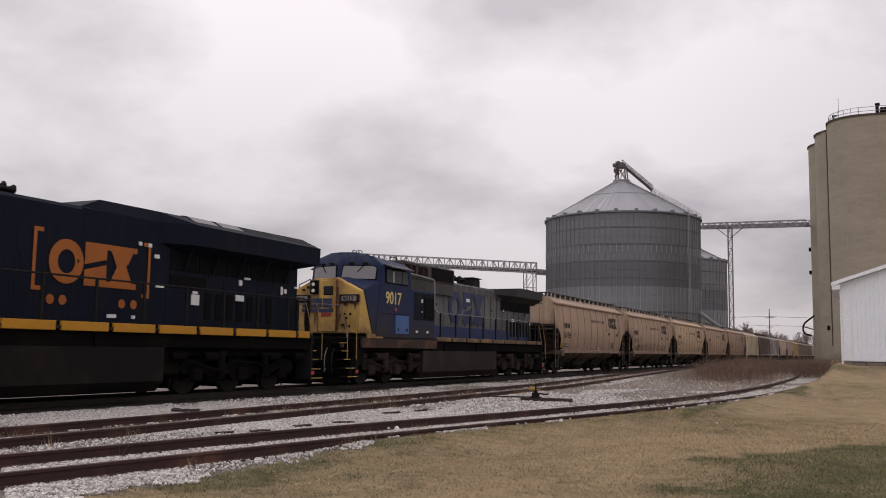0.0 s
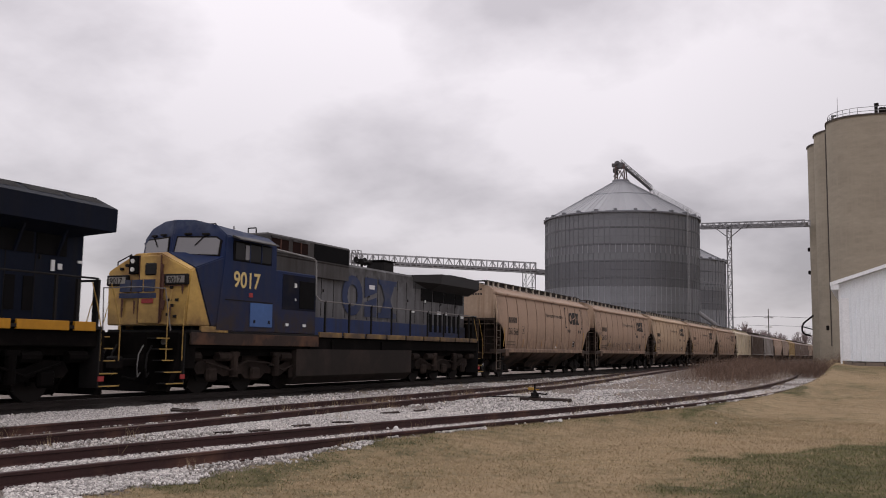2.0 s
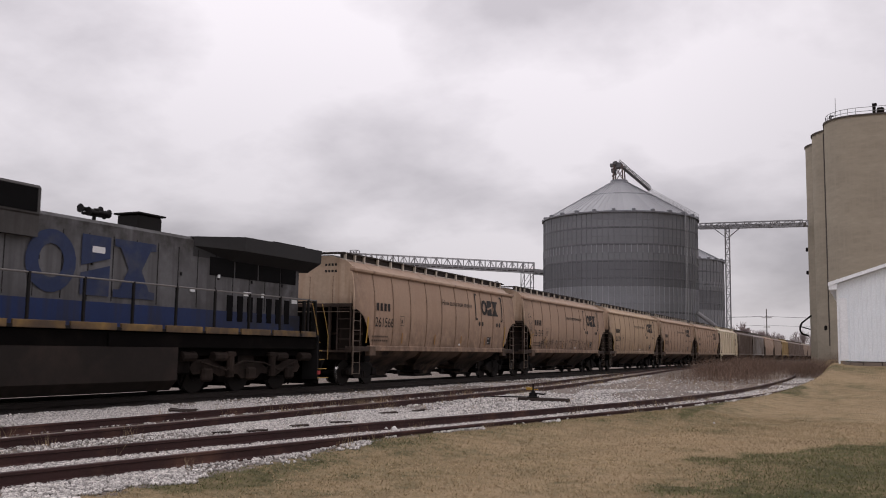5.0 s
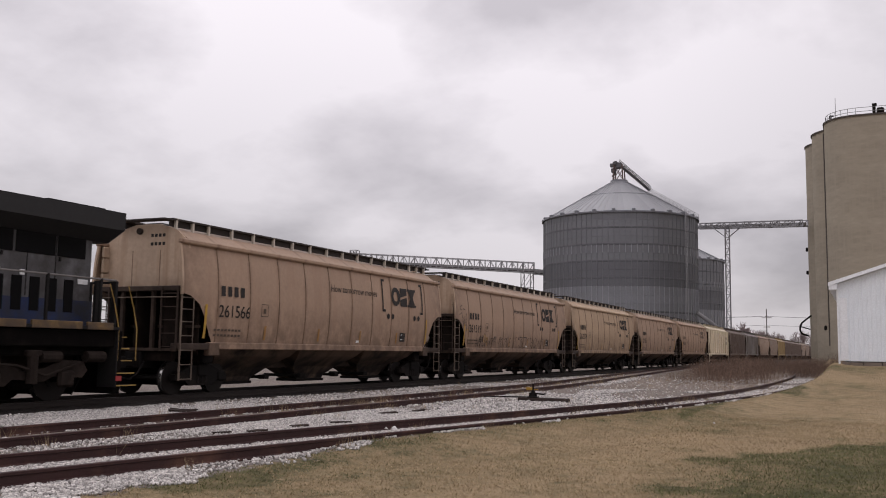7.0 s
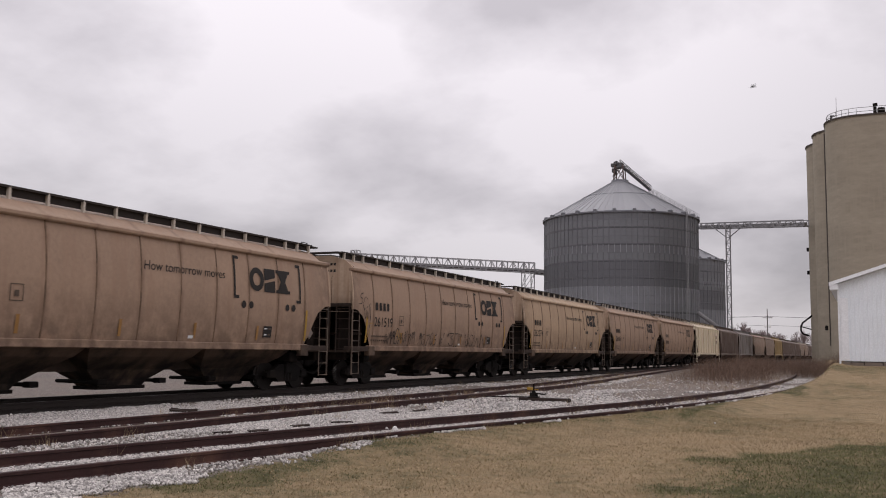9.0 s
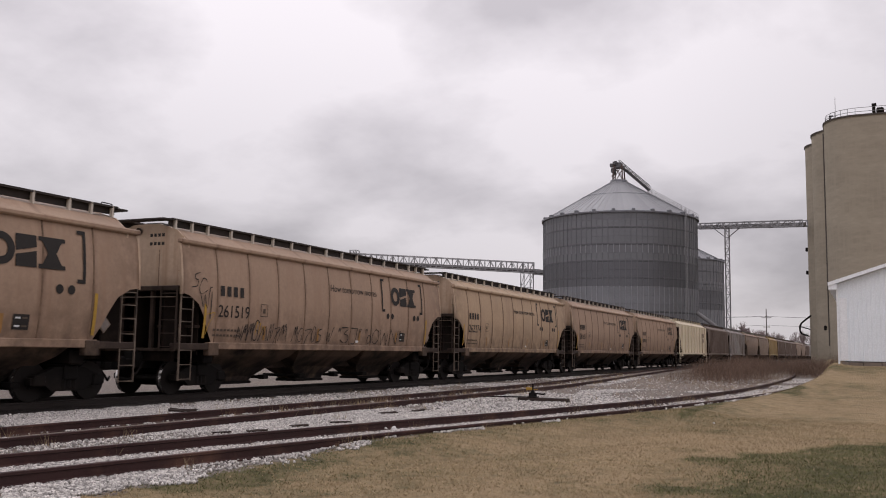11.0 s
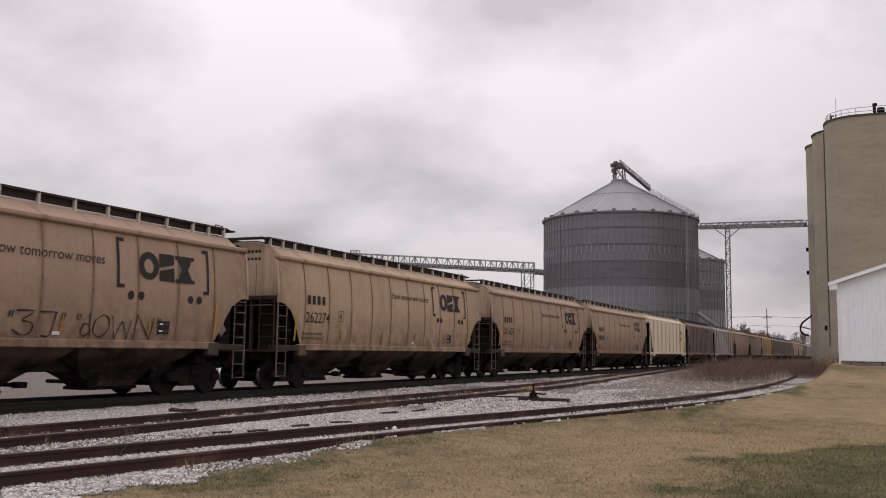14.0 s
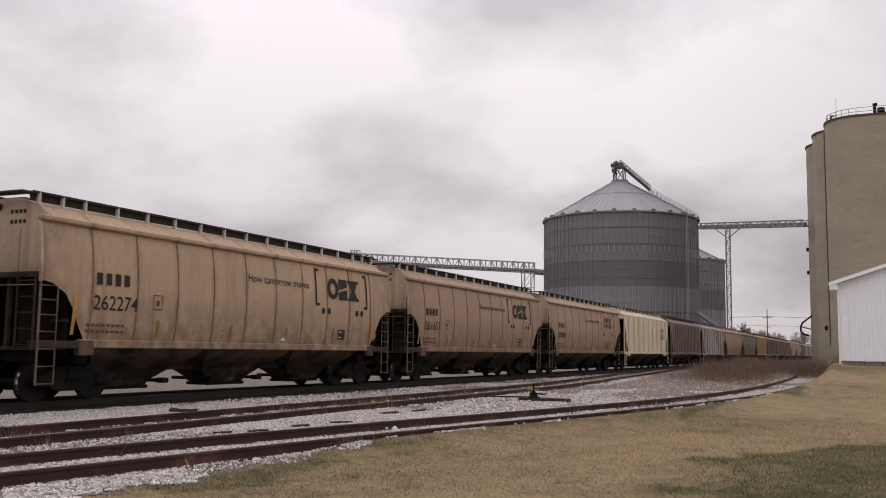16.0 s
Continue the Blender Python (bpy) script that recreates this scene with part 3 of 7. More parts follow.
# ---- grain bins ----
def grain_bin(x, y, z0, radius, eave, peak, ribs, rings, group):
    thing = holder("grain_bin", pose(x, y, z0), "large round corrugated galvanised steel grain bin with a conical roof", "grain bin", group)
    seg = ribs * 2
    h = eave / rings
    for i in range(rings):
        bm = bmesh.new()
        levels = ((i * h, radius), (i * h + h * 0.9, radius), (i * h + h * 0.92, radius + 0.03), ((i + 1) * h, radius + 0.03))
        loops = [[bm.verts.new((r * math.cos(a), r * math.sin(a), z)) for a in [2 * math.pi * k / seg for k in range(seg)]] for z, r in levels]
        for lo, hi in zip(loops, loops[1:]):
            for k in range(seg):
                bm.faces.new((lo[k], lo[(k + 1) % seg], hi[(k + 1) % seg], hi[k]))
        part("wall_ring", bm, bin_pale_steel if i < rings * 0.5 else bin_dark_steel if i < rings * 0.66 else bin_ring_steel, thing)
    for i in (round(rings * 0.33), round(rings * 0.555), round(rings * 0.665), round(rings * 0.78), round(rings * 0.89)):
        bm = bmesh.new()
        loops = [[bm.verts.new((r * math.cos(a), r * math.sin(a), i * h + z)) for a in [2 * math.pi * k / seg for k in range(seg)]] for z, r in ((-0.16, radius + 0.01), (-0.12, radius + 0.06), (0.10, radius + 0.06), (0.14, radius + 0.01))]
        for lo, hi in zip(loops, loops[1:]):
            for k in range(seg):
                bm.faces.new((lo[k], lo[(k + 1) % seg], hi[(k + 1) % seg], hi[k]))
        part("ring_joint", bm, joint_steel, thing)
    # stiffeners in lengths: bright new steel below and in one band, dull elsewhere
    rib = bmesh.new()
    for a, b, bright in ((0, 0.5, 1), (0.5, 0.72, 0), (0.72, 0.775, 1), (0.775, 1, 0)):
        k = len(rib.faces)
        proud = 0.06 if bright else 0.018
        box(rib, -0.08, proud, -0.06, 0.06, eave * a + 0.02, eave * b - 0.02, 0.02)
        rib.faces.ensure_lookup_table()
        for face in rib.faces[k:]:
            face.material_index = 0 if bright else 1
    first = part("stiffener", rib, bin_rib_steel, thing)
    first.data.materials.append(bin_dull_rib)
    first.matrix_basis = pose(radius + 0.06, 0, 0)
    for k in range(1, ribs):
        o = new("stiffener", first.data)
        o.parent = thing
        a = 360 * k / ribs
        o.matrix_basis = pose((radius + 0.06) * math.cos(radians(a)), (radius + 0.06) * math.sin(radians(a)), 0, 0, 0, a)
    # roof sheets, each a tapering panel with a raised seam
    rim, top = radius + 0.22, 1.3
    n = 72
    a = math.pi / n
    bm = bmesh.new()
    pr, pt = rim, top
    v = [bm.verts.new(q) for q in ((pr * math.cos(a), -pr * math.sin(a), eave - 0.15), (pr * math.cos(a), pr * math.sin(a), eave - 0.15),
                                   (pt * math.cos(a), pt * math.sin(a), peak), (pt * math.cos(a), -pt * math.sin(a), peak))]
    bm.faces.new(v)
    s = [bm.verts.new((q.co.x, q.co.y, q.co.z + d)) for q in (v[1], v[2]) for d in (0.0, 0.07)]
    bm.faces.new((s[0], s[2], s[3], s[1]))
    w = [bm.verts.new((q.co.x, q.co.y - b, q.co.z + 0.07)) for q, b in ((v[1], 0.12), (v[2], 0.04))]
    bm.faces.new((s[1], s[3], w[1], w[0]))
    sheet = part("roof_sheet", bm, bin_roof_steel, thing)
    for k in range(1, n):
        o = new("roof_sheet", sheet.data)
        o.parent = thing
        o.matrix_basis = pose(0, 0, 0, 0, 0, 360 * k / n)
    bm = bmesh.new()
    for k in range(n * 2):
        b = 2 * math.pi * k / (n * 2)
        c = 2 * math.pi * (k + 1) / (n * 2)
        beam(bm, (rim * math.cos(b), rim * math.sin(b), eave - 0.2), (rim * math.cos(c), rim * math.sin(c), eave - 0.2), 0.22)
    part("eave_rim", bm, bin_steel, thing)
    vent = boxed(-0.4, 0.35, -0.28, 0.28, -0.15, 0.42, bevel=0.08)
    one = part("roof_vent", vent, bin_steel, thing)
    for k in range(26):
        b = 360 * k / 26 + 3
        o = one if k == 0 else new("roof_vent", one.data)
        o.parent = thing
        o.matrix_basis = pose((rim - 0.25) * math.cos(radians(b)), (rim - 0.25) * math.sin(radians(b)), eave - 0.1, 0, 0, b)
    part("peak_collar", cyl(bmesh.new(), (0, 0, peak - 0.3), (0, 0, peak + 0.25), 1.6, 1.5, 24), bin_steel, thing)
    bm = bmesh.new()
    for r in (radius * 0.5,):
        z = peak + (eave - peak) * (r - top) / (rim - top) + 0.03
        for k in range(n):
            b, c = 2 * math.pi * k / n, 2 * math.pi * (k + 1) / n
            beam(bm, (r * math.cos(b), r * math.sin(b), z), (r * math.cos(c), r * math.sin(c), z), 0.05)
    part("roof_ring", bm, bin_steel, thing)
    return thing


BIN, BR, EAVE, PEAK = (-21.1, 160.4), 13.35, 24.8, 31.9
big_bin = grain_bin(*BIN, -0.3, BR, EAVE, PEAK, 90, 18, "grain bins beside the railway")
grain_bin(-20.6, 212.0, -0.3, 10.2, 22.3, 27.0, 60, 16, "grain bins beside the railway")

# head drive, spout and ladder on the big bin
for sx in (-0.9, 0.9):
    for sy in (-0.9, 0.9):
        part("head_leg", beam(bmesh.new(), (sx, sy, PEAK - 0.2), (sx * 0.8, sy * 0.8, PEAK + 3.0), 0.17), head_rust, big_bin)
        part("head_brace", beam(bmesh.new(), (sx, sy, PEAK + 0.2), (-sx * 0.8, sy * 0.8, PEAK + 2.8), 0.11), head_rust, big_bin)
bm = bmesh.new()
box(bm, -1.0, 0.5, -0.5, 0.5, PEAK + 2.4, PEAK + 3.5, 0.15)
cyl(bm, (-0.5, -0.55, PEAK + 3.35), (-0.5, 0.55, PEAK + 3.35), 0.42, seg=14)
box(bm, -1.55, -0.95, -0.4, 0.4, PEAK + 2.75, PEAK + 3.4, 0.06)
box(bm, -1.35, -0.6, -0.5, 0.5, PEAK + 1.7, PEAK + 2.5, 0.1)
cyl(bm, (-1.2, 0.1, PEAK + 1.0), (-0.7, 0.1, PEAK + 1.9), 0.22, seg=10)
box(bm, -0.9, -0.4, -0.9, -0.5, PEAK + 3.0, PEAK + 3.6, 0.05)
part("conveyor_head", bm, head_steel, big_bin)
right = Vector((0.905, 0.425, 0))
bm = bmesh.new()
start = Vector((0, 0, PEAK + 3.2))
foot_end = right * 5.5 + Vector((0, 0, PEAK - 1.45))
beam(bm, start, foot_end, 0.42)
part("inclined_conveyor_casing", bm, head_steel, big_bin)
bm = bmesh.new()
rail_up, across = Vector((0, 0, 0.75)), Vector((-right.y, right.x, 0)) * 0.4
for k in range(9):
    a, b = start.lerp(foot_end, k / 9), start.lerp(foot_end, (k + 1) / 9)
    for w in (-1, 1):
        beam(bm, a + across * w, b + across * w, 0.12)
        beam(bm, a + across * w + rail_up, b + across * w + rail_up, 0.10)
        beam(bm, a + across * w, b + across * w + rail_up, 0.07)
        beam(bm, b + across * w, b + across * w + rail_up, 0.07)
part("inclined_conveyor_truss", bm, head_steel, big_bin)
bm = bmesh.new()
side = Vector((-right.y, right.x, 0)) * 0.45
prev = None
for k in range(13):
    s = k / 12
    q = right * (5.2 + s * (BR - 4.6)) + Vector((0, 0, PEAK - 2.1 + s * (EAVE - PEAK + 2.4)))
    for w in (-1, 1):
        beam(bm, q + side * w, q + side * w + Vector((0, 0, 1.1)), 0.06)
        if prev:
            for hgt in (0.55, 1.1):
                beam(bm, prev + side * w + Vector((0, 0, hgt)), q + side * w + Vector((0, 0, hgt)), 0.05)
    prev = q
part("roof_stair_rail", bm, truss_steel, big_bin)
bm = bmesh.new()
a = math.atan2(-160.5, 39.2) + radians(52.5)
out = Vector((math.cos(a), math.sin(a), 0))
tang = Vector((-out.y, out.x, 0))
for w in (-0.2, 0.2):
    beam(bm, out * (BR + 0.45) + tang * w, out * (BR + 0.45) + tang * w + Vector((0, 0, EAVE + 0.6)), 0.06)
for k in range(60):
    z = 0.5 + k * 0.42
    beam(bm, out * (BR + 0.45) - tang * 0.25 + Vector((0, 0, z)), out * (BR + 0.45) + tang * 0.25 + Vector((0, 0, z)), 0.035)
part("wall_ladder", bm, ladder_galv, big_bin)
bm = bmesh.new()
cyl(bm, tuple(out * (BR + 0.2) + Vector((0, 0, 8.5)) + tang * 3), tuple(out * (BR + 4.0) + Vector((0, 0, 4.5)) + tang * 7), 0.35)
part("discharge_spout", bm, truss_steel, big_bin)


def truss_bridge(p, q, deep, wide, bays, label):
    """A box-truss conveyor bridge from p to q."""
    p, q = Vector(p), Vector(q)
    thing = holder("conveyor_bridge", pose(*p), label, "conveyor bridge", "overhead grain conveyors")
    d = q - p
    n = Vector((d.y, -d.x, 0)).normalized() * wide / 2
    up_v = Vector((0, 0, deep))
    for o in (n, -n, n + up_v, -n + up_v):
        part("chord", beam(bmesh.new(), o, d + o, 0.12), truss_steel, thing)
    for i in range(bays):
        a, b = d * (i / bays), d * ((i + 1) / bays)
        bm = bmesh.new()
        for s in (n, -n):
            beam(bm, a + s, a + s + up_v, 0.16 if i % 4 == 0 else 0.09)
            lo, hi = (a, b) if i % 2 else (b, a)
            beam(bm, lo + s, hi + s + up_v, 0.09)
        beam(bm, a + n, a - n, 0.08)
        part("truss_bay", bm, truss_steel, thing)
    part("end_frame", beam(beam(bmesh.new(), d + n, d + n + up_v, 0.12), d - n, d - n + up_v, 0.12), truss_steel, thing)
    part("conveyor_trough", beam(bmesh.new(), Vector((0, 0, 0.35)), d + Vector((0, 0, 0.35)), 0.55), truss_steel, thing)
    part("walkway", beam(bmesh.new(), n * 0.8 + Vector((0, 0, 0.1)), d + n * 0.8 + Vector((0, 0, 0.1)), 0.2), dark_grate, thing)
    return thing


def lattice_tower(x, y, z0, height, w, label, arms=0.0):
    thing = holder("conveyor_tower", pose(x, y, z0), label, "steel tower", "overhead grain conveyors")
    for sx in (-1, 1):
        for sy in (-1, 1):
            part("leg", beam(bmesh.new(), (sx * w / 2, sy * w / 2, 0), (sx * w / 2, sy * w / 2, height), 0.13), truss_steel, thing)
    steps = int(height / (w * 1.4))
    for k in range(steps):
        z, zz = height * k / steps, height * (k + 1) / steps
        for s in (-1, 1):
            f = w / 2 * s
            g = w / 2 * (1 if k % 2 else -1)
            for p, q in (((-g, f, z), (g, f, zz)), ((f, -g, z), (f, g, zz)), ((-w / 2, f, zz), (w / 2, f, zz)), ((f, -w / 2, zz), (f, w / 2, zz))):
                part("brace", beam(bmesh.new(), p, q, 0.07), truss_steel, thing)
    if arms:
        for s in (-1, 1):
            part("strut", beam(bmesh.new(), (s * w / 2, 0, height - arms), (s * (w / 2 + arms * 1.25), 0, height + 0.1), 0.14), truss_steel, thing)
    return thing


truss_bridge((10.0, 154.0, 21.45), (-9.4, 171.6, 24.05), 1.0, 1.1, 16, "galvanised box truss conveyor bridge between elevator and bin")
lattice_tower(-3.4, 165.9, -0.3, 23.9, 0.7, "slender galvanised lattice tower beneath the conveyor bridge", 1.9)
truss_bridge((-64.8, 141.0, 16.4), (-35.2, 155.0, 15.2), 1.75, 1.5, 34, "long galvanised box truss conveyor leading to the bin")
truss_bridge((-35.2, 155.0, 15.0), (-33.0, 156.0, 14.8), 0.8, 1.2, 3, "short galvanised conveyor head beside the bin wall")
lattice_tower(-36.2, 154.4, -0.3, 15.4, 1.75, "broad galvanised lattice tower with a platform", 0)
lattice_tower(-64.0, 141.4, -0.3, 19.0, 1.2, "galvanised lattice tower at the conveyor's far end", 0)


# ---- concrete elevator ----
def round_outline(x0, x1, y0, y1, r, seg=14):
    pts = []
    for cx, cy, a0 in ((x0 + r, y0 + r, 180), (x1 - r, y0 + r, 270), (x1 - r, y1 - r, 0), (x0 + r, y1 - r, 90)):
        pts += [(cx + r * math.cos(radians(a0 + 90 * k / seg)), cy + r * math.sin(radians(a0 + 90 * k / seg))) for k in range(seg + 1)]
    return pts


def upright(bm, pts, z0, z1):
    lo = [bm.verts.new((x, y, z0)) for x, y in pts]
    hi = [bm.verts.new((x, y, z1)) for x, y in pts]
    k = len(pts)
    bm.faces.new(hi)
    for i in range(k):
        bm.faces.new((lo[i], lo[(i + 1) % k], hi[(i + 1) % k], hi[i]))
    return bm


elevator = holder("grain_elevator", pose(0, 0, -0.3), "tall weathered buff concrete grain elevator with rounded silos", "grain elevator")
TOP = 35.0
part("front_silo", upright(bmesh.new(), round_outline(13.5, 34, 138, 151, 4.6), 0, TOP), concrete, elevator, smooth=False)
part("front_silo_rim", upright(bmesh.new(), round_outline(13.36, 34.2, 137.85, 151.2, 4.7), TOP - 0.16, TOP + 0.08), concrete_cap, elevator, "dark stained rim")
for nm, cx, cy, r, tp in (("middle_silo", 16.2, 151.6, 4.8, 35.4), ("rear_silo", 14.7, 158.0, 4.6, 35.0)):
    pts = [(cx + r * math.cos(2 * math.pi * k / 40), cy + r * math.sin(2 * math.pi * k / 40)) for k in range(40)]
    rim = [(cx + (r + 0.15) * math.cos(2 * math.pi * k / 40), cy + (r + 0.15) * math.sin(2 * math.pi * k / 40)) for k in range(40)]
    part(nm, upright(bmesh.new(), pts, 0, tp), concrete, elevator)
    part(nm + "_rim", upright(bmesh.new(), rim, tp - 0.16, tp + 0.08), concrete_cap, elevator, "dark stained rim")
# thin rod added to draw the dark seam between the silos
part("downpipe", cyl(bmesh.new(), (13.4, 143.6, 3), (13.4, 143.6, TOP - 1), 0.1), concrete_cap, elevator, "dark vertical seam line between the silos")
bm = bmesh.new()
pts = [(13.75, 142.8)] + [(x, y) for x, y in round_outline(13.8, 33, 138.3, 151, 4.5) if y < 143.1]
pts = sorted(set((round(x, 2), round(y, 2)) for x, y in pts if x < 33), key=lambda q: q[0] - q[1] * 0.2)
for a, b in zip(pts, pts[1:]):
    for z in (0.55, 1.1):
        beam(bm, (*a, TOP + z), (*b, TOP + z), 0.06)
for q in pts[::2]:
    beam(bm, (*q, TOP), (*q, TOP + 1.1), 0.07)
part("roof_rail", bm, truss_steel, elevator)
bm = bmesh.new()
box(bm, 19.9, 21.6, 140.5, 142.0, TOP, TOP + 0.7, 0.1)
box(bm, 20.5, 21.5, 140.6, 141.6, TOP + 0.7, TOP + 1.5, 0.15)
cyl(bm, (20.2, 141.2, TOP + 0.6), (20.2, 141.2, TOP + 1.9), 0.22)
cyl(bm, (19.95, 141.2, TOP + 2.0), (20.55, 141.2, TOP + 2.05), 0.26, seg=12)
part("roof_fan", bm, black_steel, elevator, "dark rooftop fan housing")
bm = bmesh.new()
box(bm, 14.3, 14.6, 142.2, 142.9, TOP, TOP + 1.3, 0.05)
box(bm, 14.25, 14.9, 142.3, 142.8, TOP + 1.15, TOP + 1.3, 0.03)
box(bm, 14.6, 15.5, 142.2, 142.9, TOP, TOP + 0.6, 0.05)
part("roof_motor", bm, black_steel, elevator, "small dark rooftop motors")
part("aerial", cyl(bmesh.new(), (15.2, 140.5, TOP), (15.2, 140.5, TOP + 3.4), 0.035, seg=6), truss_steel, elevator)
for z in (14.5, 18.2):
    bm = boxed(9.75, 10.15, 157.7, 158.3, z, z + 0.6, bevel=0.05)
    part("wall_lamp", bm, black_steel, elevator, "small dark wall fitting")
for q in ((12.95, 142.6, 5.2), (16.5, 137.85, 6.1)):
    part("wall_bracket", boxed(q[0] - 0.2, q[0] + 0.2, q[1] - 0.2, q[1] + 0.2, q[2], q[2] + 0.7, bevel=0.1), black_steel, elevator, "small dark wall fitting")
bm = bmesh.new()
tube(bm, [(10.4, 156.5, 7.9), (9.0, 155.7, 6.7), (8.75, 155.4, 6.1), (8.75, 155.4, 5.4), (9.05, 155.6, 4.95), (9.9, 155.9, 4.7)], 0.14, 10)
tube(bm, [(8.8, 155.45, 6.1), (10.2, 156.4, 5.7)], 0.08, 6)
part("loading_spout", bm, black_steel, elevator, "black curved loading spout")
part("base_band", upright(bmesh.new(), round_outline(13.25, 34.3, 137.7, 151.4, 4.8), 0, 0.9), concrete_cap, elevator, "dark stained base")

# ---- white shed ----
SX, SY = 16.87, 57.0
shed = holder("white_shed", pose(SX, SY, 0), "white steel-clad gabled shed on a low concrete base", "shed")
WID, LONG, EH, PH = 13.0, 24.0, 5.42, 7.62
rnd = random.Random(21)
x = 0.15
while x < WID:
    w = rnd.uniform(0.3, 1.1)
    part("foundation_block", boxed(x, min(x + w - 0.03, WID), rnd.uniform(-0.09, -0.03), LONG, -0.6, 1.02 - rnd.uniform(0.0, 0.06), bevel=0.015), brick_red, shed)
    x += w
part("gable_wall", prism(bmesh.new(), [(0.03, 1.04), (WID - 0.03, 1.04), (WID - 0.03, EH), (WID / 2, PH), (0.03, EH)], 0.0, 0.12, "y"), shed_white, shed)
for sx in (0.03, WID - 0.15):
    part("side_wall", boxed(sx, sx + 0.12, 0.12, LONG, 1.04, EH), shed_white, shed)
part("rear_wall", prism(bmesh.new(), [(0.03, 1.04), (WID - 0.03, 1.04), (WID - 0.03, EH), (WID / 2, PH), (0.03, EH)], LONG - 0.12, LONG, "y"), shed_white, shed)
rib = prism(bmesh.new(), [(-0.035, 0.0), (-0.015, -0.022), (0.015, -0.022), (0.035, 0.0)], 0, 1)
for v in rib.verts:
    v.co = (v.co.y, v.co.z, v.co.x)
bmesh.ops.recalc_face_normals(rib, faces=rib.faces[:])
one = part("cladding_rib", rib, shed_white, shed)
for k in range(54):
    x = 0.62 + k * 0.228
    if x > WID - 0.2:
        break
    o = one if k == 0 else new("cladding_rib", one.data)
    o.parent = shed
    hgt = EH + (PH - EH) * (1 - abs(x - WID / 2) / (WID / 2)) - 1.2
    o.matrix_basis = Matrix.Translation((x, 0.0, 1.05)) @ Matrix.Diagonal((1, 1, hgt, 1))
TIP, RIDGE = 5.42, 7.76
for s in (0, 1):
    a, b = ((-0.45, TIP), (WID / 2, RIDGE)) if s == 0 else ((WID / 2, RIDGE), (WID + 0.45, TIP))
    part("roof_slope", prism(bmesh.new(), [(a[0], a[1] - 0.08), (b[0], b[1] - 0.08), (b[0], b[1] + 0.02), (a[0], a[1] + 0.02)], -0.38, LONG + 0.4, "y"), shed_trim, shed)
    part("fascia", prism(bmesh.new(), [(a[0], a[1] - 0.16), (b[0], b[1] - 0.16), (b[0], b[1] + 0.05), (a[0], a[1] + 0.05)], -0.43, -0.38, "y"), shed_trim, shed)
part("soffit", boxed(-0.4, 0.03, -0.38, LONG, 5.06, 5.14), shed_trim, shed)
part("eave_return", boxed(-0.42, 0.02, -0.38, -0.34, 5.06, 5.36), shed_trim, shed)
part("corner_trim", boxed(-0.03, 0.07, -0.06, -0.002, 0.85, 5.06), shed_trim, shed)
part("corner_panel", boxed(0.09, 0.50, -0.055, -0.002, 1.08, 4.58, bevel=0.012), shed_trim, shed, "broad plain white corner panel")


# ---- rolling stock ----
def wheelset(parent, y, r, heavy=False):
    bm = bmesh.new()
    for s in (-1, 1):
        cyl(bm, (s * 0.685, 0, 0), (s * 0.815, 0, 0), r, seg=32)
        cyl(bm, (s * 0.665, 0, 0), (s * 0.70, 0, 0), r + 0.026, seg=32)
        cyl(bm, (s * 0.80, 0, 0), (s * 0.86, 0, 0), r * 0.34, seg=14)
        cyl(bm, (s * 0.86, 0, 0), (s * 1.10, 0, 0), 0.09, seg=12)
        for k in range(3):
            a = 2 * math.pi * k / 3
            cyl(bm, (s * 1.09, 0.05 * math.cos(a), 0.05 * math.sin(a)), (s * 1.125, 0.05 * math.cos(a), 0.05 * math.sin(a)), 0.02, seg=6)
    cyl(bm, (-0.7, 0, 0), (0.7, 0, 0), 0.085, seg=12)
    bm.normal_update()
    for face in bm.faces:
        c = face.calc_center_median()
        if abs(face.normal.x) < 0.3 and math.hypot(c.y, c.z) > r * 0.9 and abs(c.x) > 0.71:
            face.material_index = 1
        elif abs(c.x) > 1.09:
            face.material_index = 2
    w = part("wheelset", bm, wheel_steel, parent)
    w.data.materials.append(tread_steel)
    w.data.materials.append(cap_steel)
    w.matrix_basis = pose(0, y, r)
    w["radius"] = r
    return w


def wagon_truck(thing, y):
    bm = bmesh.new()
    for s in (-1, 1):
        x0, x1 = (0.92, 1.08) if s > 0 else (-1.08, -0.92)
        prism(bm, [(-1.12, 0.55), (-1.12, 0.40), (-0.72, 0.40), (-0.5, 0.24), (0.5, 0.24), (0.72, 0.40), (1.12, 0.40), (1.12, 0.55), (0.75, 0.68), (0.45, 0.80), (-0.45, 0.80), (-0.75, 0.68)], x0, x1)
        for yy in (-0.89, 0.89):
            box(bm, x0 - 0.03 * s, x1 + 0.05 * s, yy - 0.17, yy + 0.17, 0.36, 0.62, 0.03)
        for k in (-0.16, 0.0, 0.16):
            cyl(bm, ((x0 + x1) / 2 + 0.05 * s, k, 0.3), ((x0 + x1) / 2 + 0.05 * s, k, 0.62), 0.065, seg=8)
    box(bm, -1.15, 1.15, -0.2, 0.2, 0.5, 0.85, 0.03)
    t = part("truck", bm, black_steel, thing)
    t.matrix_basis = pose(0, y, 0)
    for yy in (-0.36, 0.36):
        part("brake_beam", boxed(-0.75, 0.75, yy - 0.07, yy + 0.07, 0.22, 0.5, bevel=0.03), black_steel, t)
    for yy in (-0.89, 0.89):
        wheelset(t, yy, 0.457)
    return t


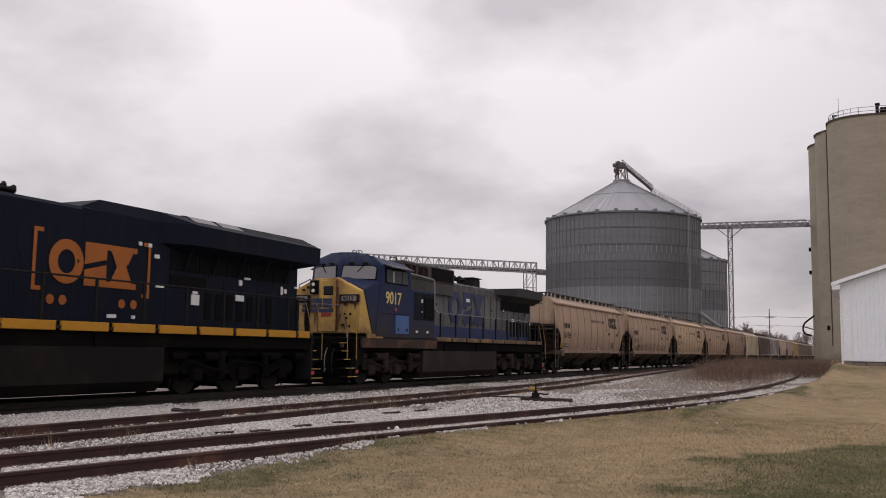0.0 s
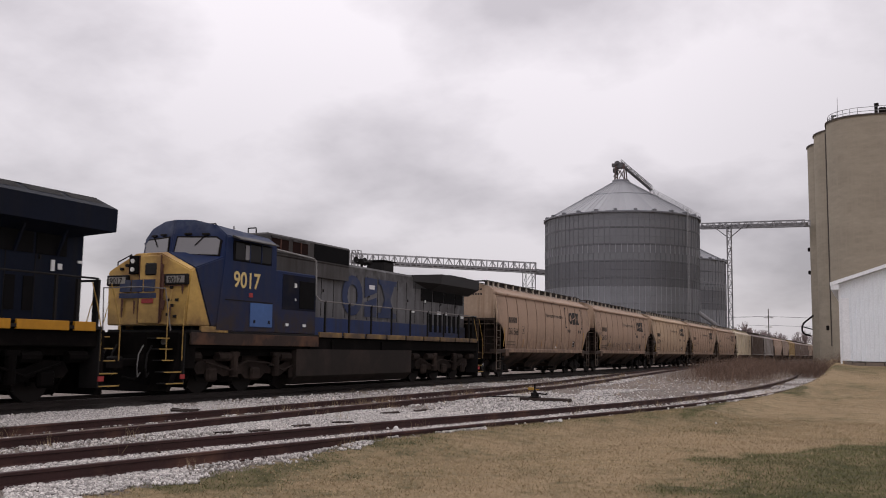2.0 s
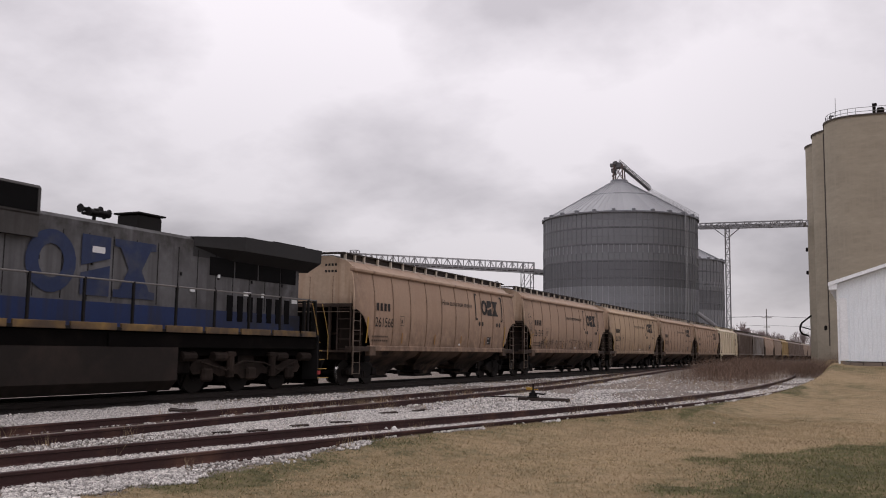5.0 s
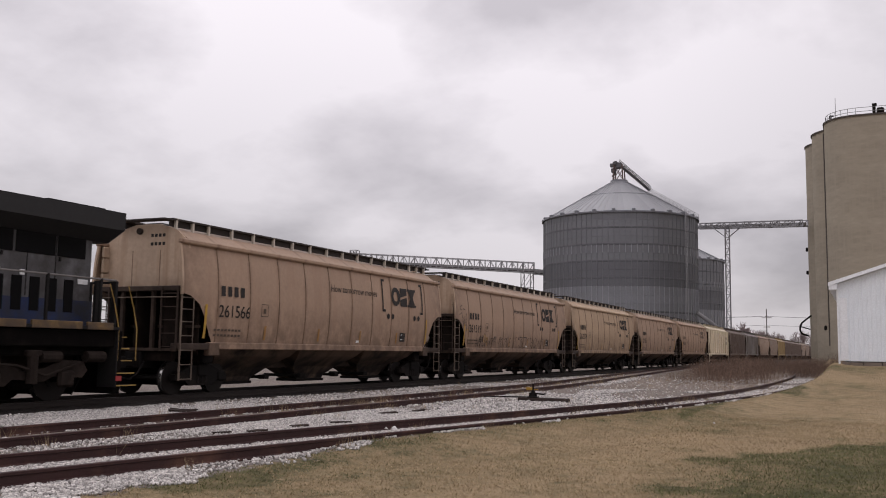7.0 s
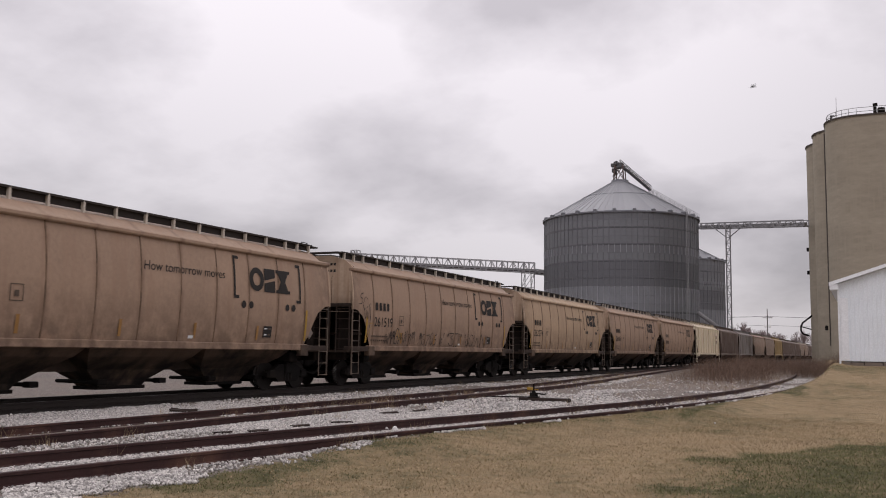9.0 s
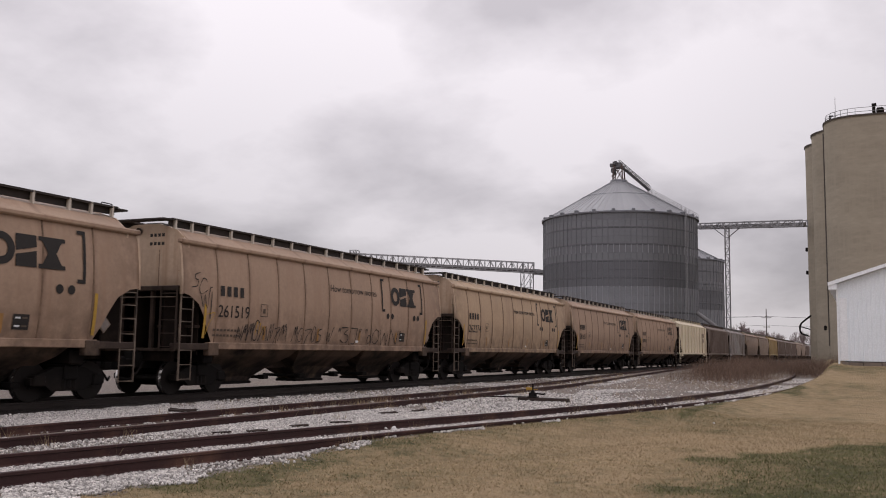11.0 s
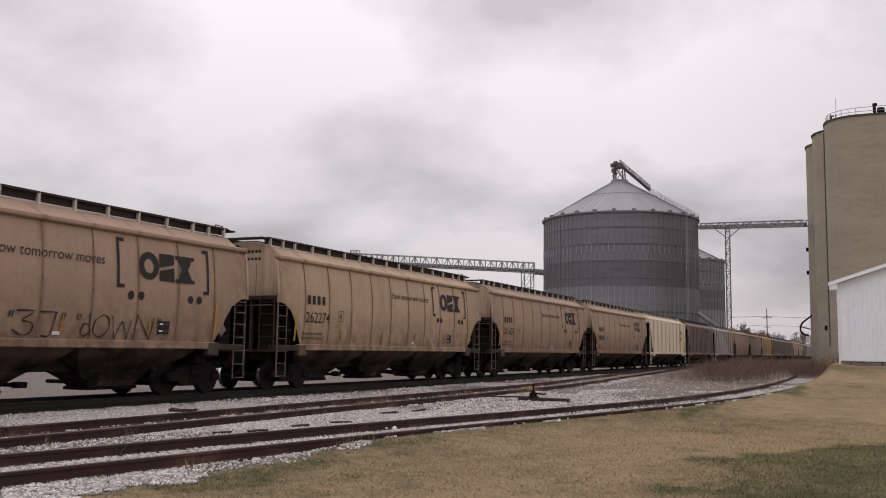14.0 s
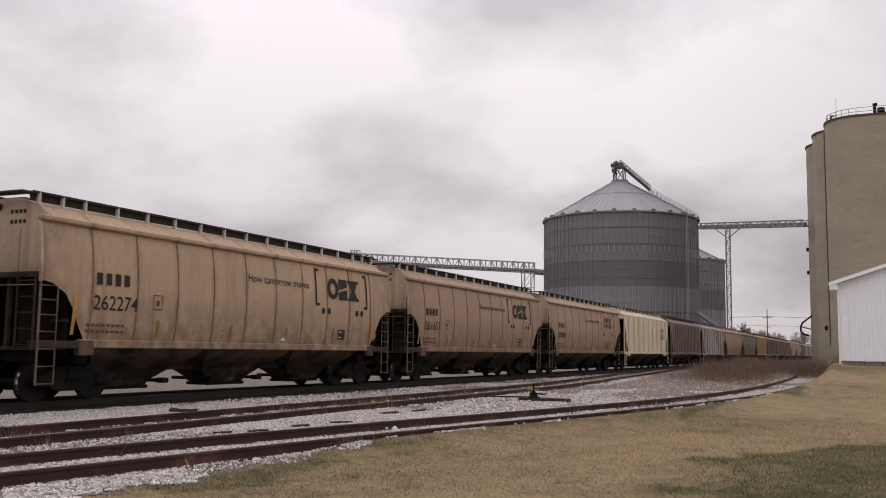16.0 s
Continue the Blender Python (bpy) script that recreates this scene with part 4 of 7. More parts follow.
def coupler(thing, y, d, reach=0.8):
    bm = bmesh.new()
    box(bm, -0.11, 0.11, min(y, y + (reach - 0.25) * d), max(y, y + (reach - 0.25) * d), 0.76, 0.98, 0.03)
    box(bm, -0.19, 0.19, min(y + (reach - 0.35) * d, y + reach * d), max(y + (reach - 0.35) * d, y + reach * d), 0.68, 1.05, 0.06)
    part("coupler", bm, black_steel, thing)
    part("brake_hose", tube(bmesh.new(), [(0.35, y, 0.9), (0.38, y + 0.25 * d, 0.62), (0.3, y + 0.5 * d, 0.42), (0.12, y + 0.75 * d, 0.5)], 0.03), black_steel, thing)


HALF = 8.325
# end grime taken near black to hold the shade inside the ends
shaded_grime = material("shaded_end_grime", (0.018, 0.0125, 0.01), 0.9, dark=0.5, size=0.6, grain=14, bump=0.2, dirt=(0.038, 0.026, 0.02), dirt_amount=0.3, gloss=0.1)
placard_grey = material("scuffed_grey_placard", (0.27, 0.23, 0.205), 0.7, dark=0.6, size=0.15, grain=20, bump=0.05)


def bulge(z):
    """Half width of a curved-side wagon at a height over the rail."""
    s = (z - 1.3) / 2.9
    return 1.455 + 0.175 * math.sin(math.pi * min(max(s * 0.93 + 0.07, 0), 1)) ** 0.75


def straight(z):
    return 1.56


def hopper(m, paint, label, curved=True, ribs=0):
    xs = bulge if curved else straight
    thing = holder("hopper_wagon", m, label, "railway wagon", "wagons of the train")
    # curved side sheets with cut-away lower corners
    if curved:
        cut = [(-HALF, 2.78), (-HALF + 0.35, 2.72), (-HALF + 0.75, 2.5), (-HALF + 1.0, 2.15), (-HALF + 1.22, 1.75), (-HALF + 1.45, 1.42)]
    else:
        cut = [(-HALF, 3.95), (-HALF + 0.3, 3.2), (-HALF + 0.75, 2.3), (-HALF + 1.2, 1.45)]
    ys = [q[0] for q in cut] + [-6.775 + 1.505 * k for k in range(10)] + [-q[0] for q in reversed(cut)]
    ys = sorted(set(ys))

    def bottom(y):
        return float(np.interp(-abs(y), [q[0] for q in cut] + [0], [q[1] for q in cut] + [1.42]))
    for s in (-1, 1):
        bm = bmesh.new()
        grid = []
        for y in ys:
            b = bottom(y)
            col = []
            for k in range(9):
                z = b + (4.2 - b) * k / 8
                col.append(bm.verts.new((s * xs(z), y, z)))
            grid.append(col)
        for a, b in zip(grid, grid[1:]):
            for k in range(8):
                bm.faces.new((a[k], b[k], b[k + 1], a[k + 1]) if s > 0 else (a[k], a[k + 1], b[k + 1], b[k]))
        part("side_sheet", bm, paint, thing, smooth=True)
    if curved:
        for s in (-1, 1):
            for k in range(10):
                y = -6.775 + 1.505 * k
                bm = bmesh.new()
                lo = max(bottom(y), 1.42)
                rows = []
                for i in range(9):
                    z = lo + (4.14 - lo) * i / 8
                    rows.append([bm.verts.new((s * (xs(z) + d), y + w, z)) for w, d in ((-0.026, 0.0), (-0.013, 0.014), (0.013, 0.014), (0.026, 0.0))])
                for a, b in zip(rows, rows[1:]):
                    for i in range(3):
                        bm.faces.new((a[i], a[i + 1], b[i + 1], b[i]) if s > 0 else (a[i], b[i], b[i + 1], a[i + 1]))
                part("weld_seam", bm, seam_tan, thing)
    for s in (-1, 1):
        for k in range(ribs):
            y = -7.0 + 14.0 * k / (ribs - 1)
            part("side_rib", boxed(min(s * 1.56, s * 1.66), max(s * 1.56, s * 1.66), y - 0.06, y + 0.06, max(bottom(y), 1.42), 4.12, bevel=0.02), paint, thing)
    # sills, eaves, posts
    for s in (-1, 1):
        a, b = sorted((s * 1.44, s * 1.60))
        part("side_sill", boxed(a, b, -HALF + 1.3, HALF - 1.3, 1.26, 1.46, bevel=0.02), paint, thing)
        a, b = sorted((s * 1.40, s * 1.585))
        part("eave_rail", boxed(a, b, -HALF, HALF, 4.13, 4.27, bevel=0.035), paint, thing)
        for e in (-1, 1):
            y0, y1 = sorted((e * HALF, e * (HALF - (0.07 if curved else 0.12))))
            a, b = sorted((s * 1.47, s * 1.57))
            if curved:
                bm = bmesh.new()
                rows = [[bm.verts.new((s * (xs(z) + d), y, z)) for d, y in ((-0.05, y0), (0.018, y0), (0.018, y1), (-0.05, y1))] for z in np.linspace(2.74, 4.13, 9)]
                for p, q in zip(rows, rows[1:]):
                    for i in range(4):
                        bm.faces.new((p[i], p[(i + 1) % 4], q[(i + 1) % 4], q[i]))
                bm.faces.new(rows[0])
                bm.faces.new(rows[-1])
                bmesh.ops.recalc_face_normals(bm, faces=bm.faces[:])
                part("corner_post", bm, tan_end, thing)
            else:
                part("corner_post", boxed(a, b, y0, y1, 1.3, 4.14, bevel=0.02), paint, thing)
            if curved:
                # the side sheets reach past the end sheet and are stiffened inside
                a2, b2 = sorted((s * 1.37, s * 1.45))
                y2, y3 = sorted((e * (HALF - 0.13), e * (HALF - 0.42)))
                for z0, z1 in ((2.9, 3.36), (3.39, 3.80), (3.83, 4.13)):
                    part("corner_web", boxed(a2, b2, y2, y3, z0, z1, bevel=0.015), tan_end, thing)
            a, b = sorted((s * 1.25, s * 1.60))
            y0, y1 = sorted((e * (HALF - 0.05), e * (HALF - 1.7)))
            part("end_sill", boxed(a, b, y0, y1, 1.24, 1.42, bevel=0.02), grime if curved else paint, thing)
            y0, y1 = sorted((e * (HALF - 1.25), e * (HALF - 1.7)))
            a, b = sorted((s * 1.42, s * 1.63))
            part("jacking_pad", boxed(a, b, y0, y1, 1.08, 1.44, bevel=0.02), bay_dirt_shade if curved else paint, thing)
    # roof with a central hatch trough and running boards
    bm = bmesh.new()
    prism(bm, [(-1.5, 4.2), (-1.47, 4.26), (-1.05, 4.54), (-0.45, 4.72), (0.45, 4.72), (1.05, 4.54), (1.47, 4.26), (1.5, 4.2)], -HALF + (0.4 if curved else 0.02), HALF - (0.4 if curved else 0.02), "y")
    part("roof", bm, paint, thing)
    part("hatch_cover", boxed(-0.36, 0.36, -HALF + 0.5, HALF - 0.5, 4.66, 4.80, bevel=0.04), paint if not curved else dark_grate, thing)
    for s in (-1, 1):
        a, b = sorted((s * 0.62, s * 1.0))
        part("running_board", boxed(a, b, -HALF + 0.25, HALF - 0.25, 4.82, 4.87), dark_grate, thing)
        part("board_edge", boxed(s * 0.86 - 0.012, s * 0.86 + 0.012, -HALF + 0.25, HALF - 0.25, 4.66, 4.82), dark_grate, thing)
        spots = [0.42, 1.12, 1.82]
        spots = [v - HALF for v in spots] + [-HALF + 1.82 + 1.085 * k for k in range(1, 13)] + [HALF - v for v in reversed(spots)]
        first = None
        for y in spots:
            if first is None:
                a, b = sorted((s * 0.9, s * 1.0))
                first = part("board_bracket", boxed(a, b, -0.035, 0.035, 4.52, 4.875, bevel=0.01), bracket_white if curved else paint, thing)
                o = first
            else:
                o = new("board_bracket", first.data)
                o.parent = thing
            o.matrix_basis = pose(0, y, 0)
    for e in (-1, 1):
        # end sheet and slope sheet
        bm = bmesh.new()
        back = 0.36 if curved else 0.05
        y0, y1 = sorted((e * (HALF - back), e * (HALF - back - 0.07)))
        lo = 2.95 if curved else 3.9
        prism(bm, [(-1.5, lo), (1.5, lo), (1.5, 4.2), (1.05, 4.56), (0.45, 4.74), (-0.45, 4.74), (-1.05, 4.56), (-1.5, 4.2)], y0, y1, "y")
        part("end_sheet", bm, tan_end if curved else paint, thing)
        if curved:
            for x in (-0.5, 0.5):
                part("end_seam", boxed(x - 0.012, x + 0.012, min(y0, y1) - 0.004, max(y0, y1) + 0.004, lo + 0.03, 4.0), seam_tan, thing)
            part("end_handrail", tube(bmesh.new(), [(-1.45, e * (HALF + 0.02), 2.66), (1.45, e * (HALF + 0.02), 2.66)], 0.016), ladder_tan, thing)
            part("hand_brake_boss", cyl(bmesh.new(), (-0.25, e * (HALF - 0.36), 4.55), (-0.25, e * (HALF - 0.28), 4.55), 0.09), grime, thing)
        part("end_beam", boxed(-1.5, 1.5, min(e * (HALF - 0.02), e * (HALF - 0.16)), max(e * (HALF - 0.02), e * (HALF - 0.16)), lo - 0.12, lo + 0.02, bevel=0.02), grime, thing)
        bm = bmesh.new()
        prism(bm, [(e * (HALF - 0.1), lo), (e * (HALF - 0.2), lo), (e * (HALF - 3.1), 1.34), (e * (HALF - 2.95), 1.34)], -1.44, 1.44)
        part("slope_sheet", bm, shaded_grime, thing)
        # added plates that close the view through and keep the recess dark
        part("bulkhead", boxed(-1.4, 1.4, min(e * (HALF - 1.0), e * (HALF - 1.05)), max(e * (HALF - 1.0), e * (HALF - 1.05)), 1.1, 2.62), shaded_grime, thing)
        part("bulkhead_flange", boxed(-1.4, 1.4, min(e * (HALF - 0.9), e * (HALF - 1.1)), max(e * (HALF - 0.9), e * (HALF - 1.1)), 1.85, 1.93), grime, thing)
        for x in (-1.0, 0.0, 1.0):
            part("end_web", boxed(x - 0.03, x + 0.03, min(e * (HALF - 0.04), e * (HALF - 1.46)), max(e * (HALF - 0.04), e * (HALF - 1.46)), 1.2, lo - 0.02, bevel=0.01), shaded_grime, thing)
        part("end_walk", boxed(-1.0, 1.0, min(e * (HALF + 0.1), e * (HALF - 0.24)), max(e * (HALF + 0.1), e * (HALF - 0.24)), 4.79, 4.84, bevel=0.01), dark_grate, thing)
        part("end_platform", boxed(-1.45, 1.45, min(e * HALF, e * (HALF - 0.9)), max(e * HALF, e * (HALF - 0.9)), 1.20, 1.28), grime, thing)
        # bolster, crossbeam and tray added to close the bright gap below the platform
        part("body_bolster", boxed(-1.32, 1.32, min(e * (HALF - 1.4), e * (HALF - 1.84)), max(e * (HALF - 1.4), e * (HALF - 1.84)), 0.86, 1.24, bevel=0.04), black_steel, thing)
        part("end_crossbeam", boxed(-1.25, 1.25, min(e * (HALF - 0.12), e * (HALF - 0.3)), max(e * (HALF - 0.12), e * (HALF - 0.3)), 0.92, 1.21, bevel=0.02), shaded_grime, thing)
        part("brake_pipe_tray", boxed(0.5, 0.72, min(e * (HALF - 0.2), e * (HALF - 3.0)), max(e * (HALF - 0.2), e * (HALF - 3.0)), 0.98, 1.22, bevel=0.03), shaded_grime, thing)
        part("draft_sill", boxed(-0.3, 0.3, min(e * HALF, e * (HALF - 3.2)), max(e * HALF, e * (HALF - 3.2)), 0.72, 1.18, bevel=0.03), black_steel, thing)
        part("brake_cylinder", cyl(bmesh.new(), (0.7, e * (HALF - 0.5), 1.7), (0.7, e * (HALF - 1.2), 1.7), 0.2), black_steel, thing)
        for x in (-0.55, 0.55):
            part("end_stay", boxed(x - 0.05, x + 0.05, min(e * (HALF - 0.08), e * (HALF - 0.18)), max(e * (HALF - 0.08), e * (HALF - 0.18)), 1.28, lo), grime, thing)
        if e > 0:
            part("roof_grab", tube(bmesh.new(), [(0.8, HALF - 0.3, 4.86), (0.8, HALF - 0.27, 4.94), (0.8, HALF - 0.62, 4.95), (0.8, HALF - 0.66, 4.86)], 0.014), black_steel, thing)
            if curved:
                bm = bmesh.new()
                prism(bm, [(HALF - 1.0, 1.62), (HALF - 0.78, 1.84), (HALF - 1.0, 2.06), (HALF - 1.22, 1.84)], 1.455, 1.475)
                part("placard_board", bm, ladder_tan, thing, "square placard board set on its corner")
                bm = bmesh.new()
                prism(bm, [(HALF - 1.0, 1.67), (HALF - 0.83, 1.84), (HALF - 1.0, 2.01), (HALF - 1.17, 1.84)], 1.475, 1.48)
                part("placard_face", bm, placard_grey, thing)
        # ladders on the side and the end
        for s in (-1, 1):
            rail_paint = ladder_tan if curved else paint
            x = s * 1.585
            steps = part("ladder", boxed(x - 0.02, x + 0.02, e * (HALF - 0.06) - 0.02, e * (HALF - 0.06) + 0.02, 0.42, 2.9), rail_paint, thing)
            part("stile", boxed(x - 0.012, x + 0.012, e * (HALF - 0.56) - 0.012, e * (HALF - 0.56) + 0.012, 0.42, 2.62), rail_paint, steps)
            rung = None
            for z in (0.45, 0.84, 1.23, 1.62, 2.0, 2.34, 2.66):
                if rung is None:
                    o = rung = part("rung", boxed(x - 0.014, x + 0.014, min(e * (HALF - 0.06), e * (HALF - 0.56)), max(e * (HALF - 0.06), e * (HALF - 0.56)), -0.014, 0.014), rail_paint, steps)
                else:
                    o = new("rung", rung.data)
                    o.parent = steps
                o.matrix_basis = pose(0, 0, z)
            y = e * (HALF + 0.01)
            xx = s * 1.5
            steps = part("end_ladder", boxed(xx - 0.02, xx + 0.02, y - 0.02, y + 0.02, 1.2, lo), grime, thing)
            xx = s * 0.95
            part("stile", boxed(xx - 0.02, xx + 0.02, y - 0.02, y + 0.02, 1.2, lo), grime, steps)
            rung = None
            for k in range(5):
                if rung is None:
                    o = rung = part("rung", boxed(min(s * 1.5, s * 0.95), max(s * 1.5, s * 0.95), y - 0.014, y + 0.014, -0.014, 0.014), grime, steps)
                else:
                    o = new("rung", rung.data)
                    o.parent = steps
                o.matrix_basis = pose(0, 0, 1.32 + 0.36 * k)
        coupler(thing, e * (HALF - 0.1), e)
        wagon_truck(thing, e * (HALF - 1.62))
    # three discharge bays
    for c in (-4.3, 0.0, 4.3):
        bm = bmesh.new()
        rings = []
        for z, hx, hy in ((1.34, 1.42, 2.14), (1.05, 1.14, 1.92), (0.70, 0.62, 1.42), (0.42, 0.40, 0.94), (0.27, 0.36, 0.80)):
            rings.append([bm.verts.new((a * hx, c + b * hy, z)) for a, b in ((-1, -1), (1, -1), (1, 1), (-1, 1))])
        for a, b in zip(rings, rings[1:]):
            for k in range(4):
                bm.faces.new((a[k], b[k], b[(k + 1) % 4], a[(k + 1) % 4]))
        bm.faces.new(rings[-1])
        bmesh.ops.recalc_face_normals(bm, faces=bm.faces[:])
        part("discharge_bay", bm, bay_dirt_shade, thing)
        bm = bmesh.new()
        box(bm, -0.42, 0.42, c - 0.88, c + 0.88, 0.19, 0.28, 0.02)
        cyl(bm, (-0.8, c + 1.02, 0.40), (0.8, c + 1.02, 0.40), 0.05, seg=8)
        cyl(bm, (-0.8, c - 1.05, 0.40), (0.8, c - 1.05, 0.40), 0.05, seg=8)
        box(bm, 0.6, 0.85, c + 0.95, c + 1.22, 0.33, 0.47, 0.02)
        box(bm, 0.6, 0.85, c - 1.28, c - 0.95, 0.33, 0.47, 0.02)
        part("outlet_gate", bm, black_steel, thing)
    part("underframe", boxed(-0.35, 0.35, -HALF + 3.0, HALF - 3.0, 0.67, 1.25), grime, thing)
    return thing


def flat_mark(name, thing, y0, y1, z0, z1, mat, xs, label=""):
    """A painted rectangle that follows the side."""
    bm = bmesh.new()
    k = max(2, int((z1 - z0) / 0.15) + 1)
    rows = [[bm.verts.new((xs(z) + 0.022, y, z)) for y in (y0, y1)] for z in np.linspace(z0, z1, k)]
    for a, b in zip(rows, rows[1:]):
        bm.faces.new((a[0], a[1], b[1], b[0]))
    return part(name, bm, mat, thing, label)


def disc_mark(name, thing, y, z, r, mat, xs):
    bm = bmesh.new()
    bm.faces.new([bm.verts.new((xs(z + r * math.sin(a)) + 0.022, y + r * math.cos(a), z + r * math.sin(a))) for a in [2 * math.pi * k / 20 for k in range(20)]])
    return part(name, bm, mat, thing)


def emblem(thing, y, z, w, h, marks, tall, dots, drop, mat, xs):
    """The owner's emblem as plain shapes: two brackets w apart and h high, three blocks (offset, width), four dots."""
    t = 0.024 * w
    for e in (-1, 1):
        c = y + e * w / 2
        a, b = sorted((c, c - e * t))
        flat_mark("emblem_bracket", thing, a, b, z - h / 2, z + h / 2, mat, xs)
        for q in (-1, 1):
            a, b = sorted((c - e * t, c - e * t * 3.0))
            zz = z + q * (h / 2 - t * 0.55)
            flat_mark("emblem_bracket_end", thing, a, b, zz - t * 0.55, zz + t * 0.55, mat, xs)
    for d in dots:
        disc_mark("emblem_dot", thing, y + d, z - drop, 0.031 * w, mat, xs)
    blocks(thing, y, z, marks, tall, mat, xs)


def shape_mark(thing, pts, mat, xs):
    """A painted many-sided shape on the side, from (y, z) corners."""
    bm = bmesh.new()
    bm.faces.new([bm.verts.new((xs(z) + 0.022, y, z)) for y, z in pts])
    part("emblem_block", bm, mat, thing)


def blocks(thing, y, z, marks, h, mat, xs):
    """An oval ring, a slit block and an hourglass side by side; marks gives each one's offset and width."""
    (o, w), (o2, w2), (o3, w3) = marks
    c = y + o
    ring = [(math.cos(radians(9 + 18 * k)), math.sin(radians(9 + 18 * k))) for k in range(20)]
    for k in range(20):
        (a, b), (d, e) = ring[k], ring[(k + 1) % 20]
        shape_mark(thing, [(c + a * w / 2, z + b * h / 2), (c + d * w / 2, z + e * h / 2), (c + d * w * 0.25, z + e * h * 0.27), (c + a * w * 0.25, z + b * h * 0.27)], mat, xs)
    c = y + o2
    # a block slit from corner to corner
    for e in (-1, 1):
        q = [(c - e * w2 * 0.5, z - e * h * 0.5), (c + e * w2 * 0.5, z - e * h * 0.5), (c + e * w2 * 0.5, z + e * h * 0.02), (c - e * w2 * 0.5, z - e * h * 0.14)]
        shape_mark(thing, q, mat, xs)
    c = y + o3
    for e in (-1, 1):
        q = [(c - w3 * 0.16, z), (c + w3 * 0.16, z), (c + w3 * 0.36, z + e * h * 0.36), (c + w3 * 0.5, z + e * h * 0.37), (c + w3 * 0.5, z + e * h / 2), (c - w3 * 0.5, z + e * h / 2), (c - w3 * 0.5, z + e * h * 0.37), (c - w3 * 0.36, z + e * h * 0.36)]
        shape_mark(thing, q if e > 0 else q[::-1], mat, xs)


def wagon_marks(thing, number, faded):
    """Lettering, emblem, small data panels and reflective strips on a tan wagon."""
    dark = ink_pale if faded else ink
    for k in range(4):
        flat_mark("reporting_mark_bar", thing, -6.66 + 0.30 * k, -6.66 + 0.30 * k + 0.18, 2.78, 3.07, dark, bulge)
    if number:
        lettering("wagon_number", number, 0.35, dark, thing, -6.74, 2.18, bulge, "dark wagon number", bold=0.002)
    else:
        for k in range(6):
            flat_mark("number_bar", thing, -6.68 + 0.24 * k, -6.54 + 0.24 * k, 2.20, 2.50, ink_pale, bulge)
    lettering("slogan", "How tomorrow moves", 0.245, ink, thing, -0.7, 3.29, bulge, "thin faded dark slogan", slant=0.12)
    emblem(thing, 4.75, 3.385, 3.5, 1.25, ((-0.63, 0.74), (0.04, 0.56), (0.75, 0.76)), 0.72, (-1.26, -0.90, 0.99, 1.34), 0.79, dark, bulge)
    flat_mark("test_panel", thing, -4.72, -4.36, 2.62, 2.64, ink_pale, bulge)
    for a in (-4.72, -4.38):
        flat_mark("test_panel_edge", thing, a, a + 0.02, 2.26, 2.64, ink_pale, bulge)
    flat_mark("test_panel", thing, -4.72, -4.36, 2.26, 2.28, ink_pale, bulge)
    flat_mark("test_panel_mark", thing, -4.6, -4.48, 2.36, 2.5, ink_pale, bulge)
    for k, (a, n) in enumerate(((-6.9, 8), (-6.9, 8))):
        for i in range(n):
            flat_mark("weight_panel_bar", thing, a + 0.16 * i, a + 0.16 * i + 0.11, 1.78 - 0.15 * k, 1.84 - 0.15 * k, ink_pale, bulge)
    flat_mark("data_panel", thing, 4.55, 4.98, 1.64, 1.98, ink, bulge)
    flat_mark("data_panel_square", thing, 4.6, 4.74, 1.70, 1.92, sticker, bulge)
    flat_mark("data_panel_square", thing, 4.79, 4.93, 1.70, 1.92, ink_pale, bulge)
    flat_mark("sticker", thing, 1.15, 1.36, 1.55, 1.63, sticker, bulge)
    for y, h in ((-7.3, 0.95), (-4.45, 0.42), (-1.4, 0.42), (1.4, 0.42), (4.25, 0.42), (6.86, 1.0)):
        flat_mark("reflective_strip", thing, y - 0.05, y + 0.05, 1.56, 1.56 + h, scrawl_yellow if abs(y) > 6 else strip_ochre, bulge)
    for e, n in ((-1, 4), (1, 4)):
        for k in range(n):
            for z in (4.42, 4.18):
                part("end_mark_bar", boxed(0.14 + 0.14 * k, 0.23 + 0.14 * k, e * (HALF - 0.355) - 0.004, e * (HALF - 0.355) + 0.004, z - 0.045, z + 0.045), ink, thing)


STROKES = (
    ((0.8, 0.9), (0.35, 1.0), (0.05, 0.55), (0.2, 0.1), (0.7, 0.05), (0.8, 0.45), (0.45, 0.5)),
    ((0.1, 0.1), (0.0, 0.6), (0.35, 0.95), (0.75, 0.7), (0.7, 0.2), (0.3, 0.0), (0.1, 0.3)),
    ((0.75, 0.95), (0.25, 0.8), (0.3, 0.55), (0.7, 0.45), (0.65, 0.1), (0.05, 0.0)),
    ((0.0, 1.0), (0.12, 0.0), (0.1, 0.45), (0.8, 0.95), (0.2, 0.5), (0.95, 0.0)),
    ((0.0, 0.0), (0.35, 1.0), (0.5, 0.4), (0.65, 1.05), (0.95, 0.0)),
    ((0.0, 0.7), (0.2, 0.05), (0.45, 0.65), (0.6, 0.0), (1.0, 0.9), (1.3, 1.0)),
    ((0.1, 0.0), (0.15, 1.0), (0.6, 0.15), (0.7, 1.05)),
    ((0.3, 1.2), (0.1, -0.2)),
    ((0.0, 0.85), (0.9, 0.95), (0.4, 0.4), (0.2, -0.15)),
    ((0.9, 0.75), (0.3, 0.95), (0.0, 0.4), (0.4, 0.0), (1.1, 0.25)),
)


